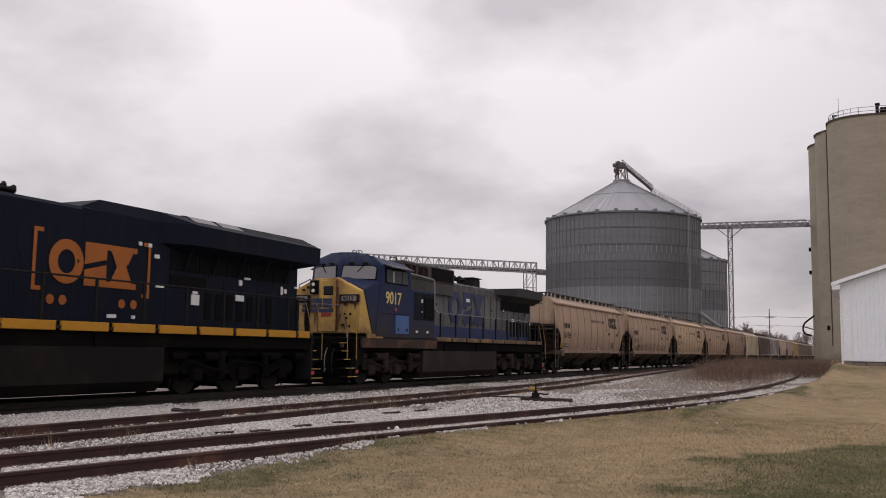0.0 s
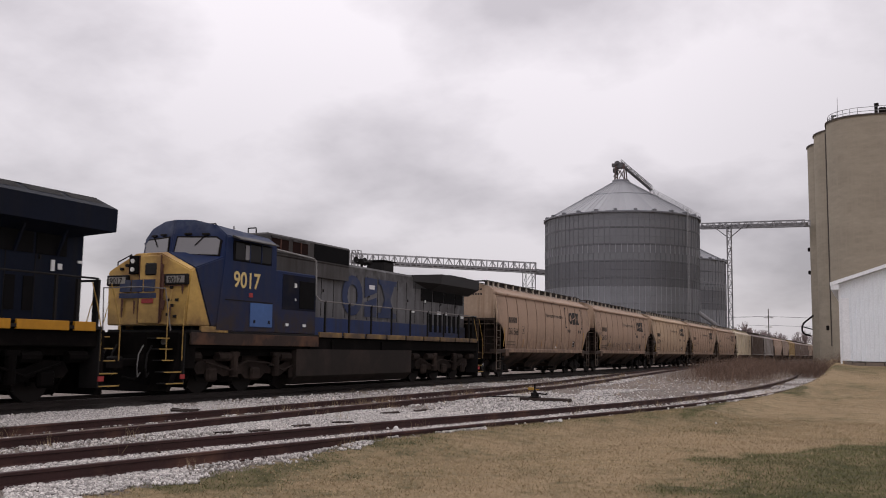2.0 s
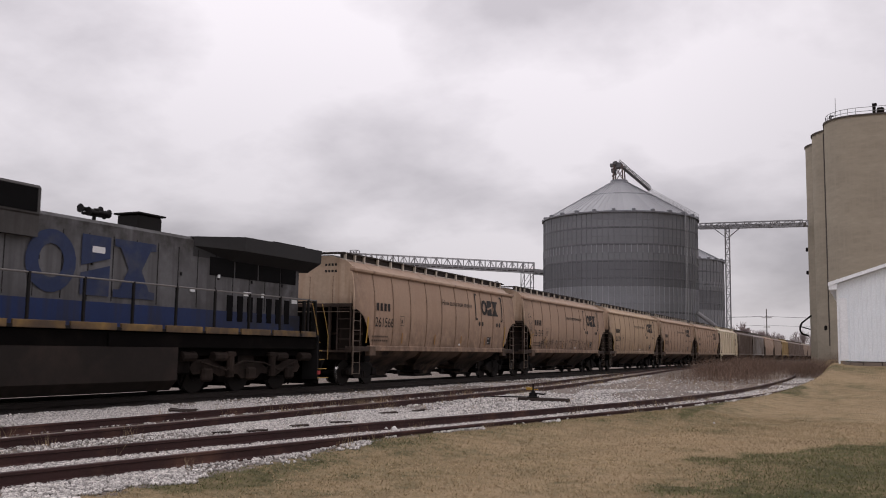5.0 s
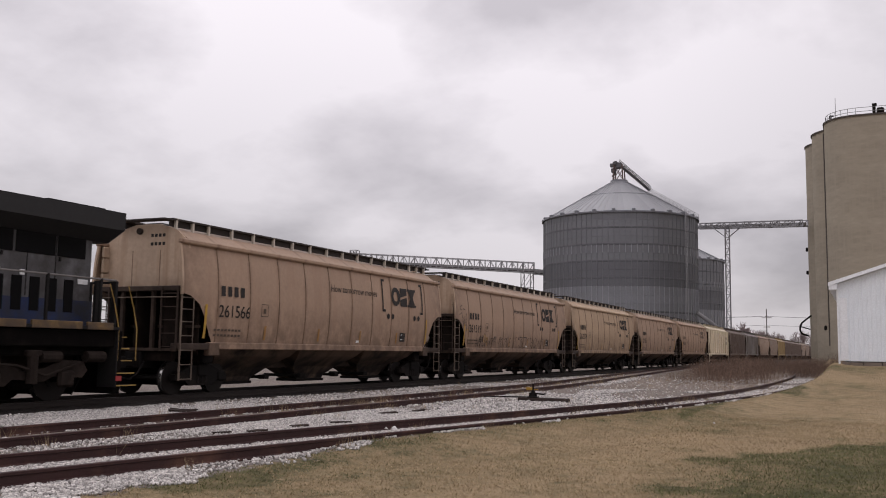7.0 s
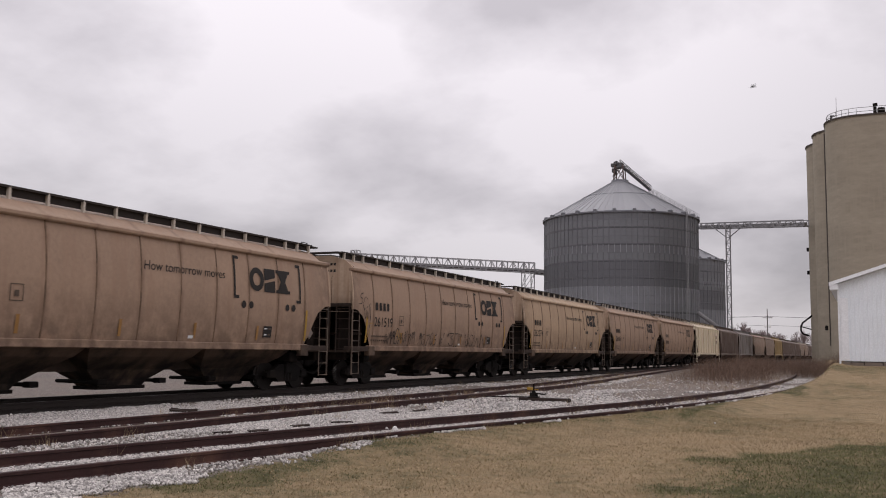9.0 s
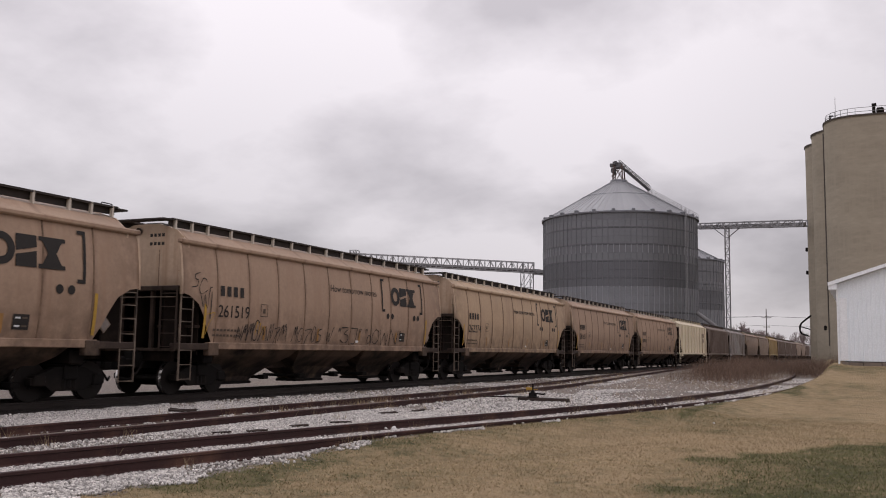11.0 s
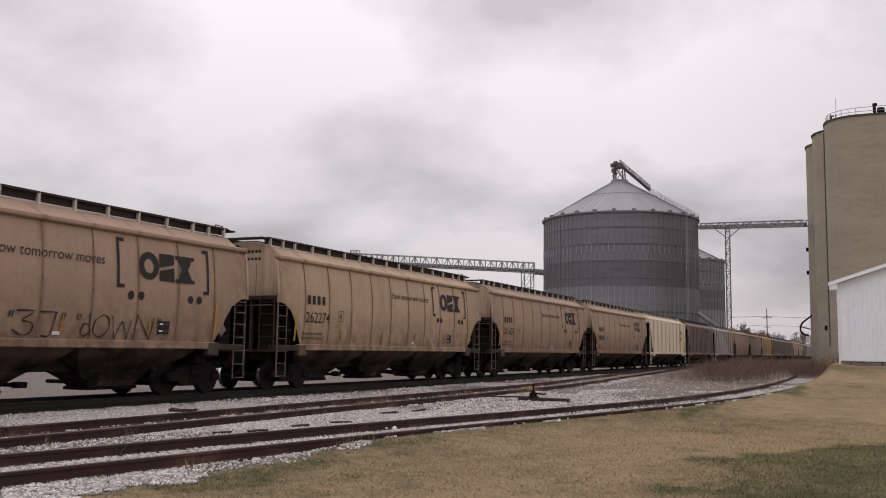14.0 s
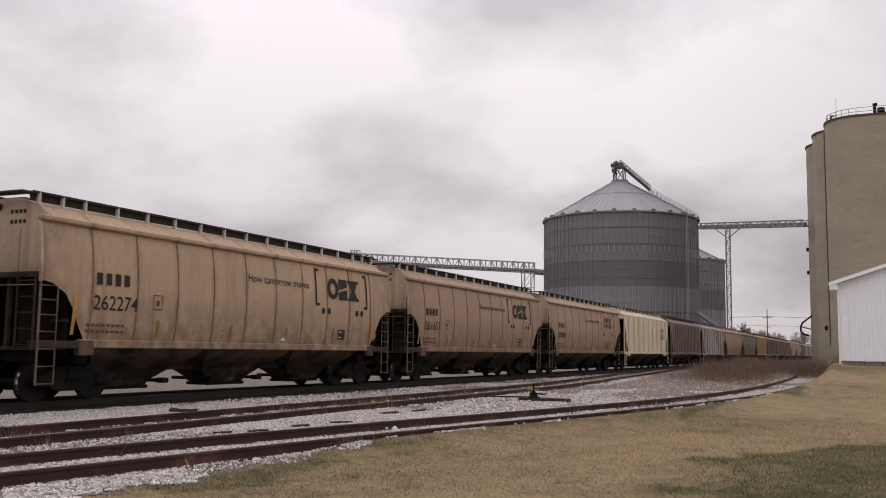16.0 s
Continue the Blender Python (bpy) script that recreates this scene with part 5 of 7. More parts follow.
def stroke(thing, pts, wide, mat):
    """A thin painted line along (y, z) points on the wagon's side."""
    bm = bmesh.new()
    edge = []
    for i, (a, b) in enumerate(pts):
        (c, d), (e, f) = pts[max(i - 1, 0)], pts[min(i + 1, len(pts) - 1)]
        n = Vector((-(f - d), e - c)).normalized() * wide * (0.85 + 0.3 * math.sin(i * 0.9 + a))
        edge.append([bm.verts.new((bulge(v) + 0.024, u, v)) for u, v in ((a + n.x, b + n.y), (a - n.x, b - n.y))])
    for p, q in zip(edge, edge[1:]):
        bm.faces.new((p[0], p[1], q[1], q[0]))
    part("paint_stroke", bm, mat, thing)


GLYPHS = {
    "3": ((0.1, 1), (0.95, 1), (0.42, 0.62), (0.9, 0.5), (0.88, 0.12), (0.45, 0), (0, 0.22)),
    "7": ((0.1, 1), (1, 1), (0.98, 0.9), (0.75, 0.02), (0.25, 0)),
    "d": ((0.75, 1.05), (0.95, 0.0), (0.85, 0.45), (0.3, 0.55), (0.0, 0.2), (0.4, 0.0), (0.88, 0.25)),
    "O": ((0.55, 1), (0.1, 0.7), (0.05, 0.2), (0.5, 0), (0.95, 0.35), (0.9, 0.85), (0.5, 1)),
    "W": ((0.0, 1), (0.2, 0.03), (0.26, 0.03), (0.55, 0.75), (0.78, 0.02), (0.84, 0.02), (1.0, 0.8)),
    "N": ((0.0, 0), (0.12, 1), (0.17, 1), (0.78, 0.02), (0.83, 0.02), (1.0, 1)),
    '"': ((0.55, 1), (0.0, 0.0)),
}


def write(thing, glyph, y0, y1, z0, z1):
    """One hand-painted character on the wagon's side."""
    corners = [Vector(q) for q in GLYPHS[glyph]]
    k = len(corners)
    pts = []
    for i in range(k - 1):
        p0, p1, p2, p3 = corners[max(i - 1, 0)], corners[i], corners[i + 1], corners[min(i + 2, k - 1)]
        for t in (0.0, 0.25, 0.5, 0.75):
            q = 0.5 * (2 * p1 + (p2 - p0) * t + (2 * p0 - 5 * p1 + 4 * p2 - p3) * t * t + (3 * p1 - p0 - 3 * p2 + p3) * t ** 3)
            pts.append((y0 + (y1 - y0) * q.x, z0 + (z1 - z0) * q.y))
    pts.append((y0 + (y1 - y0) * corners[-1].x, z0 + (z1 - z0) * corners[-1].y))
    stroke(thing, pts, 0.018, scrawl)


def scribble(thing, y0, y1, z, tall, seed, lean=0.15, drop=0.0, mat=None):
    """A row of scrawled paint strokes, unreadable, each with its own sweep and weight."""
    rnd = random.Random(seed)
    y = y0
    while y < y1:
        w = rnd.uniform(0.26, 0.5) * tall / 0.5
        h = tall * rnd.uniform(0.75, 1.25)
        corners = [Vector((a, b)) for a, b in rnd.choice(STROKES)]
        pts = []
        k = len(corners)
        for i in range(k - 1):
            p0, p1, p2, p3 = corners[max(i - 1, 0)], corners[i], corners[i + 1], corners[min(i + 2, k - 1)]
            for s in (0.0, 0.25, 0.5, 0.75):
                q = 0.5 * (2 * p1 + (p2 - p0) * s + (2 * p0 - 5 * p1 + 4 * p2 - p3) * s * s + (3 * p1 - p0 - 3 * p2 + p3) * s ** 3)
                pts.append(q)
        pts.append(corners[-1])
        base = z - drop * (y - y0)
        pts = [(y + w * q.x + lean * h * q.y, base + h * q.y) for q in pts]
        stroke(thing, pts, rnd.uniform(0.013, 0.019), mat or scrawl)
        y += w * rnd.choice((0.85, 1.0, 1.05, 1.2, 1.6))


seam_tan = material("worn_weld_seam", (0.25, 0.16, 0.105), 0.7, dark=0.42, size=0.35, grain=12, bump=0.05)
ladder_tan = material("tan_painted_ladder", (0.30, 0.23, 0.175), 0.6, dark=0.6, size=0.5, grain=12, bump=0.05, dirt=(0.05, 0.036, 0.028), dirt_amount=0.75)
strip_ochre = material("ochre_reflective_strip", (0.36, 0.19, 0.06), 0.5, dark=0.75, size=0.4, grain=12, bump=0.0)
# dusty bays; foot= paints dirt and underbody shade towards the bottom
bay_dirt_shade = material("dusty_shaded_hopper_bay", (0.22, 0.145, 0.10), 0.8, dark=0.6, size=0.9, grain=12, bump=0.1, dirt=(0.013, 0.010, 0.0085), dirt_amount=0.8, soil_shade=(0.012, 0.009, 0.0075), foot=(1.2, 0.7))


# ---- locomotives ----
def loco_truck(thing, y, paint):
    bm = bmesh.new()
    for s in (-1, 1):
        x0, x1 = sorted((s * 1.05, s * 1.24))
        prism(bm, [(-2.75, 0.72), (-2.6, 0.95), (-1.9, 0.98), (-1.5, 0.80), (-0.9, 0.70), (-0.5, 0.88), (0.5, 0.88), (0.9, 0.70), (1.5, 0.80), (1.9, 0.98), (2.6, 0.95), (2.75, 0.72),
                   (2.6, 0.55), (1.75, 0.6), (1.45, 0.48), (0.6, 0.55), (0.4, 0.4), (-0.4, 0.4), (-0.6, 0.55), (-1.45, 0.48), (-1.75, 0.6), (-2.6, 0.55)], x0, x1)
        for yy in (-2.05, 0, 2.05):
            a, b = sorted((s * 1.2, s * 1.36))
            box(bm, a, b, yy - 0.24, yy + 0.24, 0.34, 0.74, 0.06)
        for yy in (-1.05, 1.05):
            a, b = sorted((s * 1.22, s * 1.4))
            cyl(bm, ((a + b) / 2, yy, 0.45), ((a + b) / 2, yy, 1.1), 0.13, seg=10)
            box(bm, a, b, yy - 0.2, yy + 0.2, 1.05, 1.2, 0.03)
        for yy in (-2.9, -1.55, 1.55, 2.9):
            a, b = sorted((s * 1.18, s * 1.38))
            cyl(bm, ((a + b) / 2, yy - 0.28, 1.05), ((a + b) / 2, yy + 0.28, 1.05), 0.14, seg=10)
        tube(bm, [(s * 1.34, -2.4, 0.9), (s * 1.36, -1.3, 0.66), (s * 1.36, -0.5, 0.92), (s * 1.36, 0.6, 0.86), (s * 1.36, 1.4, 0.62), (s * 1.34, 2.4, 0.9)], 0.03)
    box(bm, -1.1, 1.1, -0.4, 0.4, 0.6, 1.15)
    box(bm, -0.6, 0.6, -2.9, 2.9, 0.42, 1.2)
    t = part("truck", bm, paint, thing)
    t.matrix_basis = pose(0, y, 0)
    for yy in (-1.45, 0.62, 2.62):
        part("traction_motor", boxed(-0.62, 0.62, yy - 0.52, yy + 0.52, 0.13, 0.75, bevel=0.12), truck_paint, t)
    for s in (-1, 1):
        for yy in (-1.02, 1.02):
            part("brake_rigging", boxed(s * 1.0 - 0.09, s * 1.0 + 0.09, yy - 0.34, yy + 0.34, 0.3, 0.72, bevel=0.08), truck_paint, t)
        for yy in (-2.5, 2.5):
            part("sand_pipe", tube(bmesh.new(), [(s * 1.12, yy, 1.1), (s * 1.1, yy * 1.08, 0.6), (s * 0.85, yy * 1.06, 0.14)], 0.03), truck_paint, t)
    for yy in (-2.05, 0, 2.05):
        wheelset(t, yy, 0.533)
    return t


panel_navy = material("dull_dark_navy_panel", (0.007, 0.009, 0.022), 0.7, dark=0.7, size=0.8, grain=8, bump=0.05, dirt=(0.02, 0.017, 0.017), dirt_amount=0.4, gloss=0.1)
step_yellow = material("worn_yellow_step_paint", (0.44, 0.28, 0.075), 0.6, dark=0.6, size=0.3, grain=14, bump=0.03)
screen_glint = material("glinting_radiator_screen", (0.20, 0.195, 0.195), 0.5, metal=0.3, dark=0.8, size=0.6, grain=30, bump=0.1)
skirt_rust = material("rusty_brown_frame_skirt", (0.045, 0.027, 0.02), 0.8, dark=0.5, size=0.7, grain=12, bump=0.1, dirt=(0.13, 0.058, 0.03), dirt_amount=0.38)
housing_grey = material("sooty_housing_grey", (0.075, 0.07, 0.068), 0.7, dark=0.6, size=0.9, grain=9, bump=0.05, dirt=(0.03, 0.025, 0.023), dirt_amount=0.5, streak=True)
board_pale = material("pale_number_plate", (0.30, 0.285, 0.26), 0.6, dark=0.7, size=0.3, grain=14, bump=0.0)
sooty_grey = material("sooty_grey_radiator_paint", (0.028, 0.027, 0.028), 0.7, dark=0.7, size=1.0, grain=9, bump=0.05)
truck_brown = material("dusty_brown_truck_frame", (0.032, 0.0245, 0.021), 0.8, dark=0.45, size=0.4, grain=16, bump=0.2, dirt=(0.052, 0.038, 0.031), dirt_amount=0.4, gloss=0.05)
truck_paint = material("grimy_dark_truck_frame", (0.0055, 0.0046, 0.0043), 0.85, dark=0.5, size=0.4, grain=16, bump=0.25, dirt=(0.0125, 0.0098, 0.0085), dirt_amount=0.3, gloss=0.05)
tank_brown = material("dusty_brown_fuel_tank", (0.030, 0.0245, 0.022), 0.75, dark=0.7, size=1.2, grain=14, bump=0.1, dirt=(0.042, 0.031, 0.026), dirt_amount=0.45, soil_shade=(0.02, 0.016, 0.014), foot=(1.0, 0.4), gloss=0.1)
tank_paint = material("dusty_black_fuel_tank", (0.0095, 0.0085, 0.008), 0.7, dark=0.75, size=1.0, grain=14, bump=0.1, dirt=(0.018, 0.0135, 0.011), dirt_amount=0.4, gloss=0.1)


def hood_x(z):
    return 0.955


def locomotive(m, label, body, hood_paint, nose_paint, stripe, modern):
    """Six-axle road locomotive; its nose points to -y."""
    thing = holder("locomotive", m, label, "locomotive", "locomotives of the train")
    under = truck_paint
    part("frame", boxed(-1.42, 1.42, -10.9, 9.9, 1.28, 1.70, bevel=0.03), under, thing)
    part("walkway", boxed(-1.52, 1.52, -10.6, 9.9, 1.70, 1.78, bevel=0.01), roof_dark, thing)
    for s in (-1, 1):
        a, b = sorted((s * 1.46, s * 1.535))
        y = -4.1 if not modern else -10.4
        while y < 9.8:
            w = min(1.62, 9.85 - y)
            part("frame_stripe", boxed(a, b, y, y + w - 0.16, 1.66 if modern else 1.70, 1.88, bevel=0.01), stripe, thing)
            y += w
        part("frame_skirt", boxed(a, b, -10.6, -4.15, 1.38, 1.72, bevel=0.01), under if modern else skirt_rust, thing)
        if not modern:
            part("nose_stripe", boxed(a, b, -10.2, -9.0, 1.735, 1.90, bevel=0.01), nose_paint, thing)
    # nose
    def shell(rings, name, paint, lab=""):
        bm = bmesh.new()
        vs = [[bm.verts.new(q) for q in ring] for ring in rings]
        k = len(vs[0])
        for a, b in zip(vs, vs[1:]):
            for i in range(k):
                bm.faces.new((a[i], a[(i + 1) % k], b[(i + 1) % k], b[i]))
        bm.faces.new(vs[0])
        bm.faces.new(vs[-1][::-1])
        bmesh.ops.recalc_face_normals(bm, faces=bm.faces[:])
        bmesh.ops.bevel(bm, geom=[e for e in bm.edges if e.calc_face_angle(0) > 0.5], offset=0.03, segments=2, affect="EDGES")
        return part(name, bm, paint, thing, lab)

    n0 = [(-1.42, -10.74, 1.9), (1.42, -10.74, 1.9), (1.5, -10.70, 3.42), (0.45, -10.76, 3.92), (-0.45, -10.76, 3.92), (-1.5, -10.70, 3.42)]
    n1 = [(-1.52, -9.80, 1.9), (1.52, -9.80, 1.9), (1.53, -10.55, 3.50), (0.45, -10.45, 3.98), (-0.45, -10.45, 3.98), (-1.53, -10.55, 3.50)]
    n2 = [(-1.53, -9.1, 1.9), (1.53, -9.1, 1.9), (1.53, -9.15, 3.98), (0.45, -9.55, 4.06), (-0.45, -9.55, 4.06), (-1.53, -9.15, 3.98)]
    shell([n0, n1], "nose", nose_paint, "weathered yellow wide nose")
    shell([n1, n2], "nose_shoulder", body)
    # cab with a windscreen that comes to a shallow point in the middle
    def brow(x, z):
        return -9.85 + 0.35 * abs(x) + 0.14 * (z - 4.0)

    section = [(0, 1.78), (1.55, 1.78), (1.55, 4.0), (1.53, 4.56), (1.2, 4.86), (0.55, 5.02), (0, 5.02), (-0.55, 5.02), (-1.2, 4.86), (-1.53, 4.56), (-1.55, 4.0), (-1.55, 1.78)]
    bm = bmesh.new()
    f = [bm.verts.new((x, brow(x, z), z)) for x, z in section]
    r = [bm.verts.new((x, -6.72, z - (0.10 if z > 4.6 else 0))) for x, z in section]
    for i in range(12):
        bm.faces.new((f[i], f[(i + 1) % 12], r[(i + 1) % 12], r[i]))
    bm.faces.new(f[0:7])
    bm.faces.new(f[6:12] + f[0:1])
    bm.faces.new(r)
    bmesh.ops.recalc_face_normals(bm, faces=bm.faces[:])
    bmesh.ops.bevel(bm, geom=[e for e in bm.edges if e.calc_face_angle(0) > 0.5], offset=0.03, segments=2, affect="EDGES")
    part("cab", bm, body, thing, "blue crew cab")
    for s in (-1, 1):
        for nm, d, yo, mat in (("windscreen_gasket", 0.045, 0.0, black_steel), ("windscreen", 0.0, -0.014, pane_pale)):
            bm = bmesh.new()
            q = [(s * (0.13 - d), 4.0 - d), (s * (1.36 + d), 3.98 - d), (s * (1.38 + d), 4.40), (s * 1.26, 4.48 + d), (s * (0.18 - d), 4.48 + d)]
            lo = [bm.verts.new((x, brow(x, z) - 0.03 + yo, z)) for x, z in q]
            hi = [bm.verts.new((x, brow(x, z) + 0.06, z)) for x, z in q]
            bm.faces.new(lo)
            for i in range(5):
                bm.faces.new((lo[i], hi[i], hi[(i + 1) % 5], lo[(i + 1) % 5]))
            bmesh.ops.recalc_face_normals(bm, faces=bm.faces[:])
            part(nm, bm, mat, thing)
        for x in (0.35, 0.85):
            part("wiper_motor", boxed(min(s * x, s * (x + 0.2)), max(s * x, s * (x + 0.2)), brow(x, 4.6) - 0.06, brow(x, 4.6) + 0.06, 4.56, 4.62, bevel=0.01), roof_dark, thing)
        part("wiper", beam(bmesh.new(), (s * 0.95, brow(0.95, 4.55) - 0.06, 4.55), (s * 0.7, brow(0.7, 4.25) - 0.06, 4.25), 0.025), black_steel, thing)
        # side windows
        a, b = sorted((s * 1.535, s * 1.565))
        part("side_window_recess", boxed(a, b, -8.95, -7.0, 3.85, 4.44, bevel=0.01), louvre_dark, thing)
        a, b = sorted((s * 1.555, s * 1.575))
        for y0, y1 in ((-8.85, -8.42), (-8.14, -7.62), (-7.54, -7.06)):
            part("side_window", boxed(a, b, y0, y1, 3.9, 4.40), pane, thing)
        part("window_panel", boxed(a, b, -8.38, -8.18, 3.92, 4.36), pane_pale, thing, "pale wind deflector pane")
        for y in (-8.16, -7.58, -7.04):
            a2, b2 = sorted((s * 1.56, s * 1.585))
            part("window_post", boxed(a2, b2, y - 0.02, y + 0.02, 3.86, 4.43), body, thing)
        bm = bmesh.new()
        prism(bm, [(s * 1.52, 4.54), (s * 1.84, 4.44), (s * 1.84, 4.475), (s * 1.52, 4.60)], -8.95, -7.05, "y")
        # the older engine's visor takes hood grey to paint skylight on its top
        part("sun_visor", bm, body if modern else hood_paint, thing)
        part("cab_door_line", boxed(min(s * 1.555, s * 1.562), max(s * 1.555, s * 1.562), -9.25, -6.9, 2.68, 2.71), roof_dark, thing)
        a, b = sorted((s * 1.55, s * 1.575))
        part("access_panel", boxed(a, b, -8.05, -6.92, 1.94, 2.66, bevel=0.01), patch_blue if not modern else body, thing, "" if modern else "brighter blue access panel")
        for y in (-7.85, -7.1):
            a2, b2 = sorted((s * 1.57, s * 1.59))
            part("panel_handle", boxed(a2, b2, y - 0.04, y + 0.04, 2.05, 2.15), roof_dark, thing)
        # steps at both ends
        for e, yy in ((-1, -11.18), (1, 10.25)):
            bm = bmesh.new()
            a, b = sorted((s * 0.95, s * 1.5))
            y0, y1 = sorted((yy - 0.35 * e, yy + 0.32 * e))
            rises = ((0.34, 1.50), (0.64, 1.42), (0.95, 1.33), (1.25, 1.23), (1.54, 1.12))
            for z, x in rises:
                box(bm, *sorted((s * (x - 0.32), s * x)), y0, y1, z - 0.015, z + 0.015)
            part("step_treads", bm, roof_dark, thing)
            part("step_well", boxed(*sorted((s * 0.72, s * 0.78)), y0, y1, 0.3, 1.68), truck_paint, thing)
            for z, x in rises:
                part("step_edge", boxed(*sorted((s * x, s * (x + 0.012))), y0, y1, z - 0.014, z + 0.016), step_yellow, thing)
            a2, b2 = sorted((s * 0.9, s * 1.5))
            if e < 0:
                part("step_guard", boxed(*sorted((s * 1.38, s * 1.43)), yy + 0.42, yy + 0.92, 0.72, 1.70, bevel=0.02), truck_paint, thing)
            part("step_side", boxed(a2, b2, yy - 0.37 * e - 0.02, yy - 0.37 * e + 0.02, 0.3, 1.7), roof_dark, thing)
            for w in (-0.33, 0.3):
                pts = [(s * 1.47, yy + w, 0.95), (s * 1.47, yy + w, 1.75), (s * 1.40, yy + w - 0.1 * e, 2.35), (s * 1.36, yy + w - 0.25 * e, 2.85)]
                part("grab_iron", tube(bmesh.new(), pts, 0.014), step_yellow, thing)
            part("step_reflector", boxed(min(s * 1.5, s * 1.525), max(s * 1.5, s * 1.525), yy - 0.3 * e - 0.09, yy - 0.3 * e + 0.09, 0.46, 0.58), red_paint, thing)
            part("end_post", boxed(min(s * 1.2, s * 1.28), max(s * 1.2, s * 1.28), yy - 0.9 * e - 0.05, yy - 0.9 * e + 0.05, 1.75, 2.9), roof_dark, thing)
    # nose details
    part("headlight_box", boxed(-0.62, -0.28, -10.84, -10.70, 3.34, 3.86, bevel=0.02), louvre_dark, thing)
    for z in (3.47, 3.71):
        part("headlight", cyl(bmesh.new(), (-0.47, -10.86, z), (-0.47, -10.83, z), 0.066, seg=16), lens_white, thing, "round clear headlight")
    part("nose_window", boxed(-0.07, 0.38, -10.82, -10.70, 3.28, 3.66, bevel=0.05), pane, thing, "small dark nose door window")
    part("nose_door", boxed(-0.25, 0.5, -10.785, -10.72, 1.95, 3.86, bevel=0.015), nose_paint, thing)
    for s in (-1, 1):
        a, b = sorted((s * 0.66, s * 1.46))
        board = part("number_board", boxed(a, b, -10.80, -10.68, 3.02, 3.32, bevel=0.02), roof_dark, thing, "number board with a dark rusty frame")
        part("board_plate", boxed(a + 0.09, b - 0.09, -10.808, -10.79, 3.075, 3.265), board_pale if not modern else roof_dark, board)
    if not modern:
        for x in (-1.33, 0.80):
            cu = bpy.data.curves.new("board_number", "FONT")
            cu.body, cu.size, cu.offset = "9017", 0.235, 0.006
            tmp = new("board_number", cu)
            bpy.context.view_layer.update()
            me = bpy.data.meshes.new_from_object(tmp.evaluated_get(bpy.context.evaluated_depsgraph_get()))
            bpy.data.objects.remove(tmp)
            for v in me.vertices:
                v.co = (x + v.co.x, -10.815, 3.075 + v.co.y)
            me.materials.clear()
            me.materials.append(ink)
            tagged(new("board_number", me), "dark digits on the number board").parent = thing
    for k in range(3):
        part("emblem_block", boxed(-0.94 + 0.44 * k, -0.55 + 0.44 * k, -10.805, -10.78, 2.84, 3.18), logo_blue, thing)
    part("emblem_field", boxed(-0.96, 0.38, -10.80, -10.775, 2.66, 2.80), logo_blue, thing)
    part("red_tag", boxed(-0.12, 0.29, -10.81, -10.775, 2.51, 2.64), red_paint, thing)
    for x, z in ((0.85, 2.6), (1.1, 2.6), (0.95, 2.45), (1.05, 2.15), (0.8, 2.2), (0.9, 2.95), (-0.95, 3.5), (-0.75, 3.6)):
        part("nose_fitting", boxed(x - 0.05, x + 0.05, -10.79, -10.69, z - 0.04, z + 0.04, bevel=0.01), roof_dark, thing)
    part("nose_rail", tube(bmesh.new(), [(-1.3, -11.0, 1.75), (-1.3, -11.05, 2.95), (0.2, -11.1, 2.95), (0.9, -11.0, 2.9), (1.1, -10.95, 1.75)], 0.018), rail_grey, thing)
    for x in (-0.75, -0.45, 0.5, 0.8):
        part("air_hose", tube(bmesh.new(), [(x, -11.3, 1.35), (x + 0.04, -11.52, 1.1), (x + 0.08, -11.6, 0.75), (x + 0.02, -11.5, 0.5), (x, -11.38, 0.62)], 0.026 if x != 0.5 else 0.014), roof_dark if x != 0.5 else pipe_grey, thing)
    for x0, x1, z0, z1 in ((-0.27, -0.25, 1.95, 3.86), (0.5, 0.52, 1.95, 3.86), (0.56, 0.58, 2.0, 3.6), (0.66, 1.46, 2.99, 3.005)):
        part("nose_seam", boxed(x0, x1, -10.795, -10.75, z0, z1), rust_brown if not modern else roof_dark, thing)
    if not modern:
        for x, z0, z1, w in ((0.60, 2.55, 3.35, 0.05), (0.64, 2.3, 2.62, 0.07), (0.90, 2.05, 2.5, 0.03), (1.30, 2.75, 3.0, 0.04), (-0.40, 2.2, 2.6, 0.03), (0.55, 3.35, 3.62, 0.06), (-0.85, 2.1, 2.65, 0.04)):
            bm = bmesh.new()
            prism(bm, [(x - w, z1), (x + w, z1 - 0.03), (x + w * 0.4, z0 + 0.05), (x - w * 0.1, z0), (x - w * 0.7, z0 + 0.12)], -10.791, -10.77, "y")
            part("rust_run", bm, rust_brown, thing, "rust-brown streak on the yellow nose")
    part("nose_grab", tube(bmesh.new(), [(-1.25, -10.6, 3.52), (-1.25, -10.6, 3.72), (-0.75, -10.6, 3.92), (-0.75, -10.6, 3.78)], 0.02), roof_dark, thing)
    bm = bmesh.new()
    prism(bm, [(-11.0, 1.7), (-11.0, 1.1), (-11.4, 0.14), (-11.28, 0.1), (-10.85, 0.8), (-10.85, 1.7)], -1.42, 1.42)
    part("pilot_plow", bm, truck_paint, thing)
    part("rear_pilot", boxed(-1.4, 1.4, 9.9, 10.15, 0.14, 1.7, bevel=0.03), truck_paint, thing)
    for x in (-0.95, 0.95):
        part("ditch_light", cyl(bmesh.new(), (x, -11.06, 1.45), (x, -10.95, 1.45), 0.08, seg=14), pane_pale, thing)
    coupler(thing, -10.9, -1, 1.1)
    coupler(thing, 10.1, 1, 1.15)
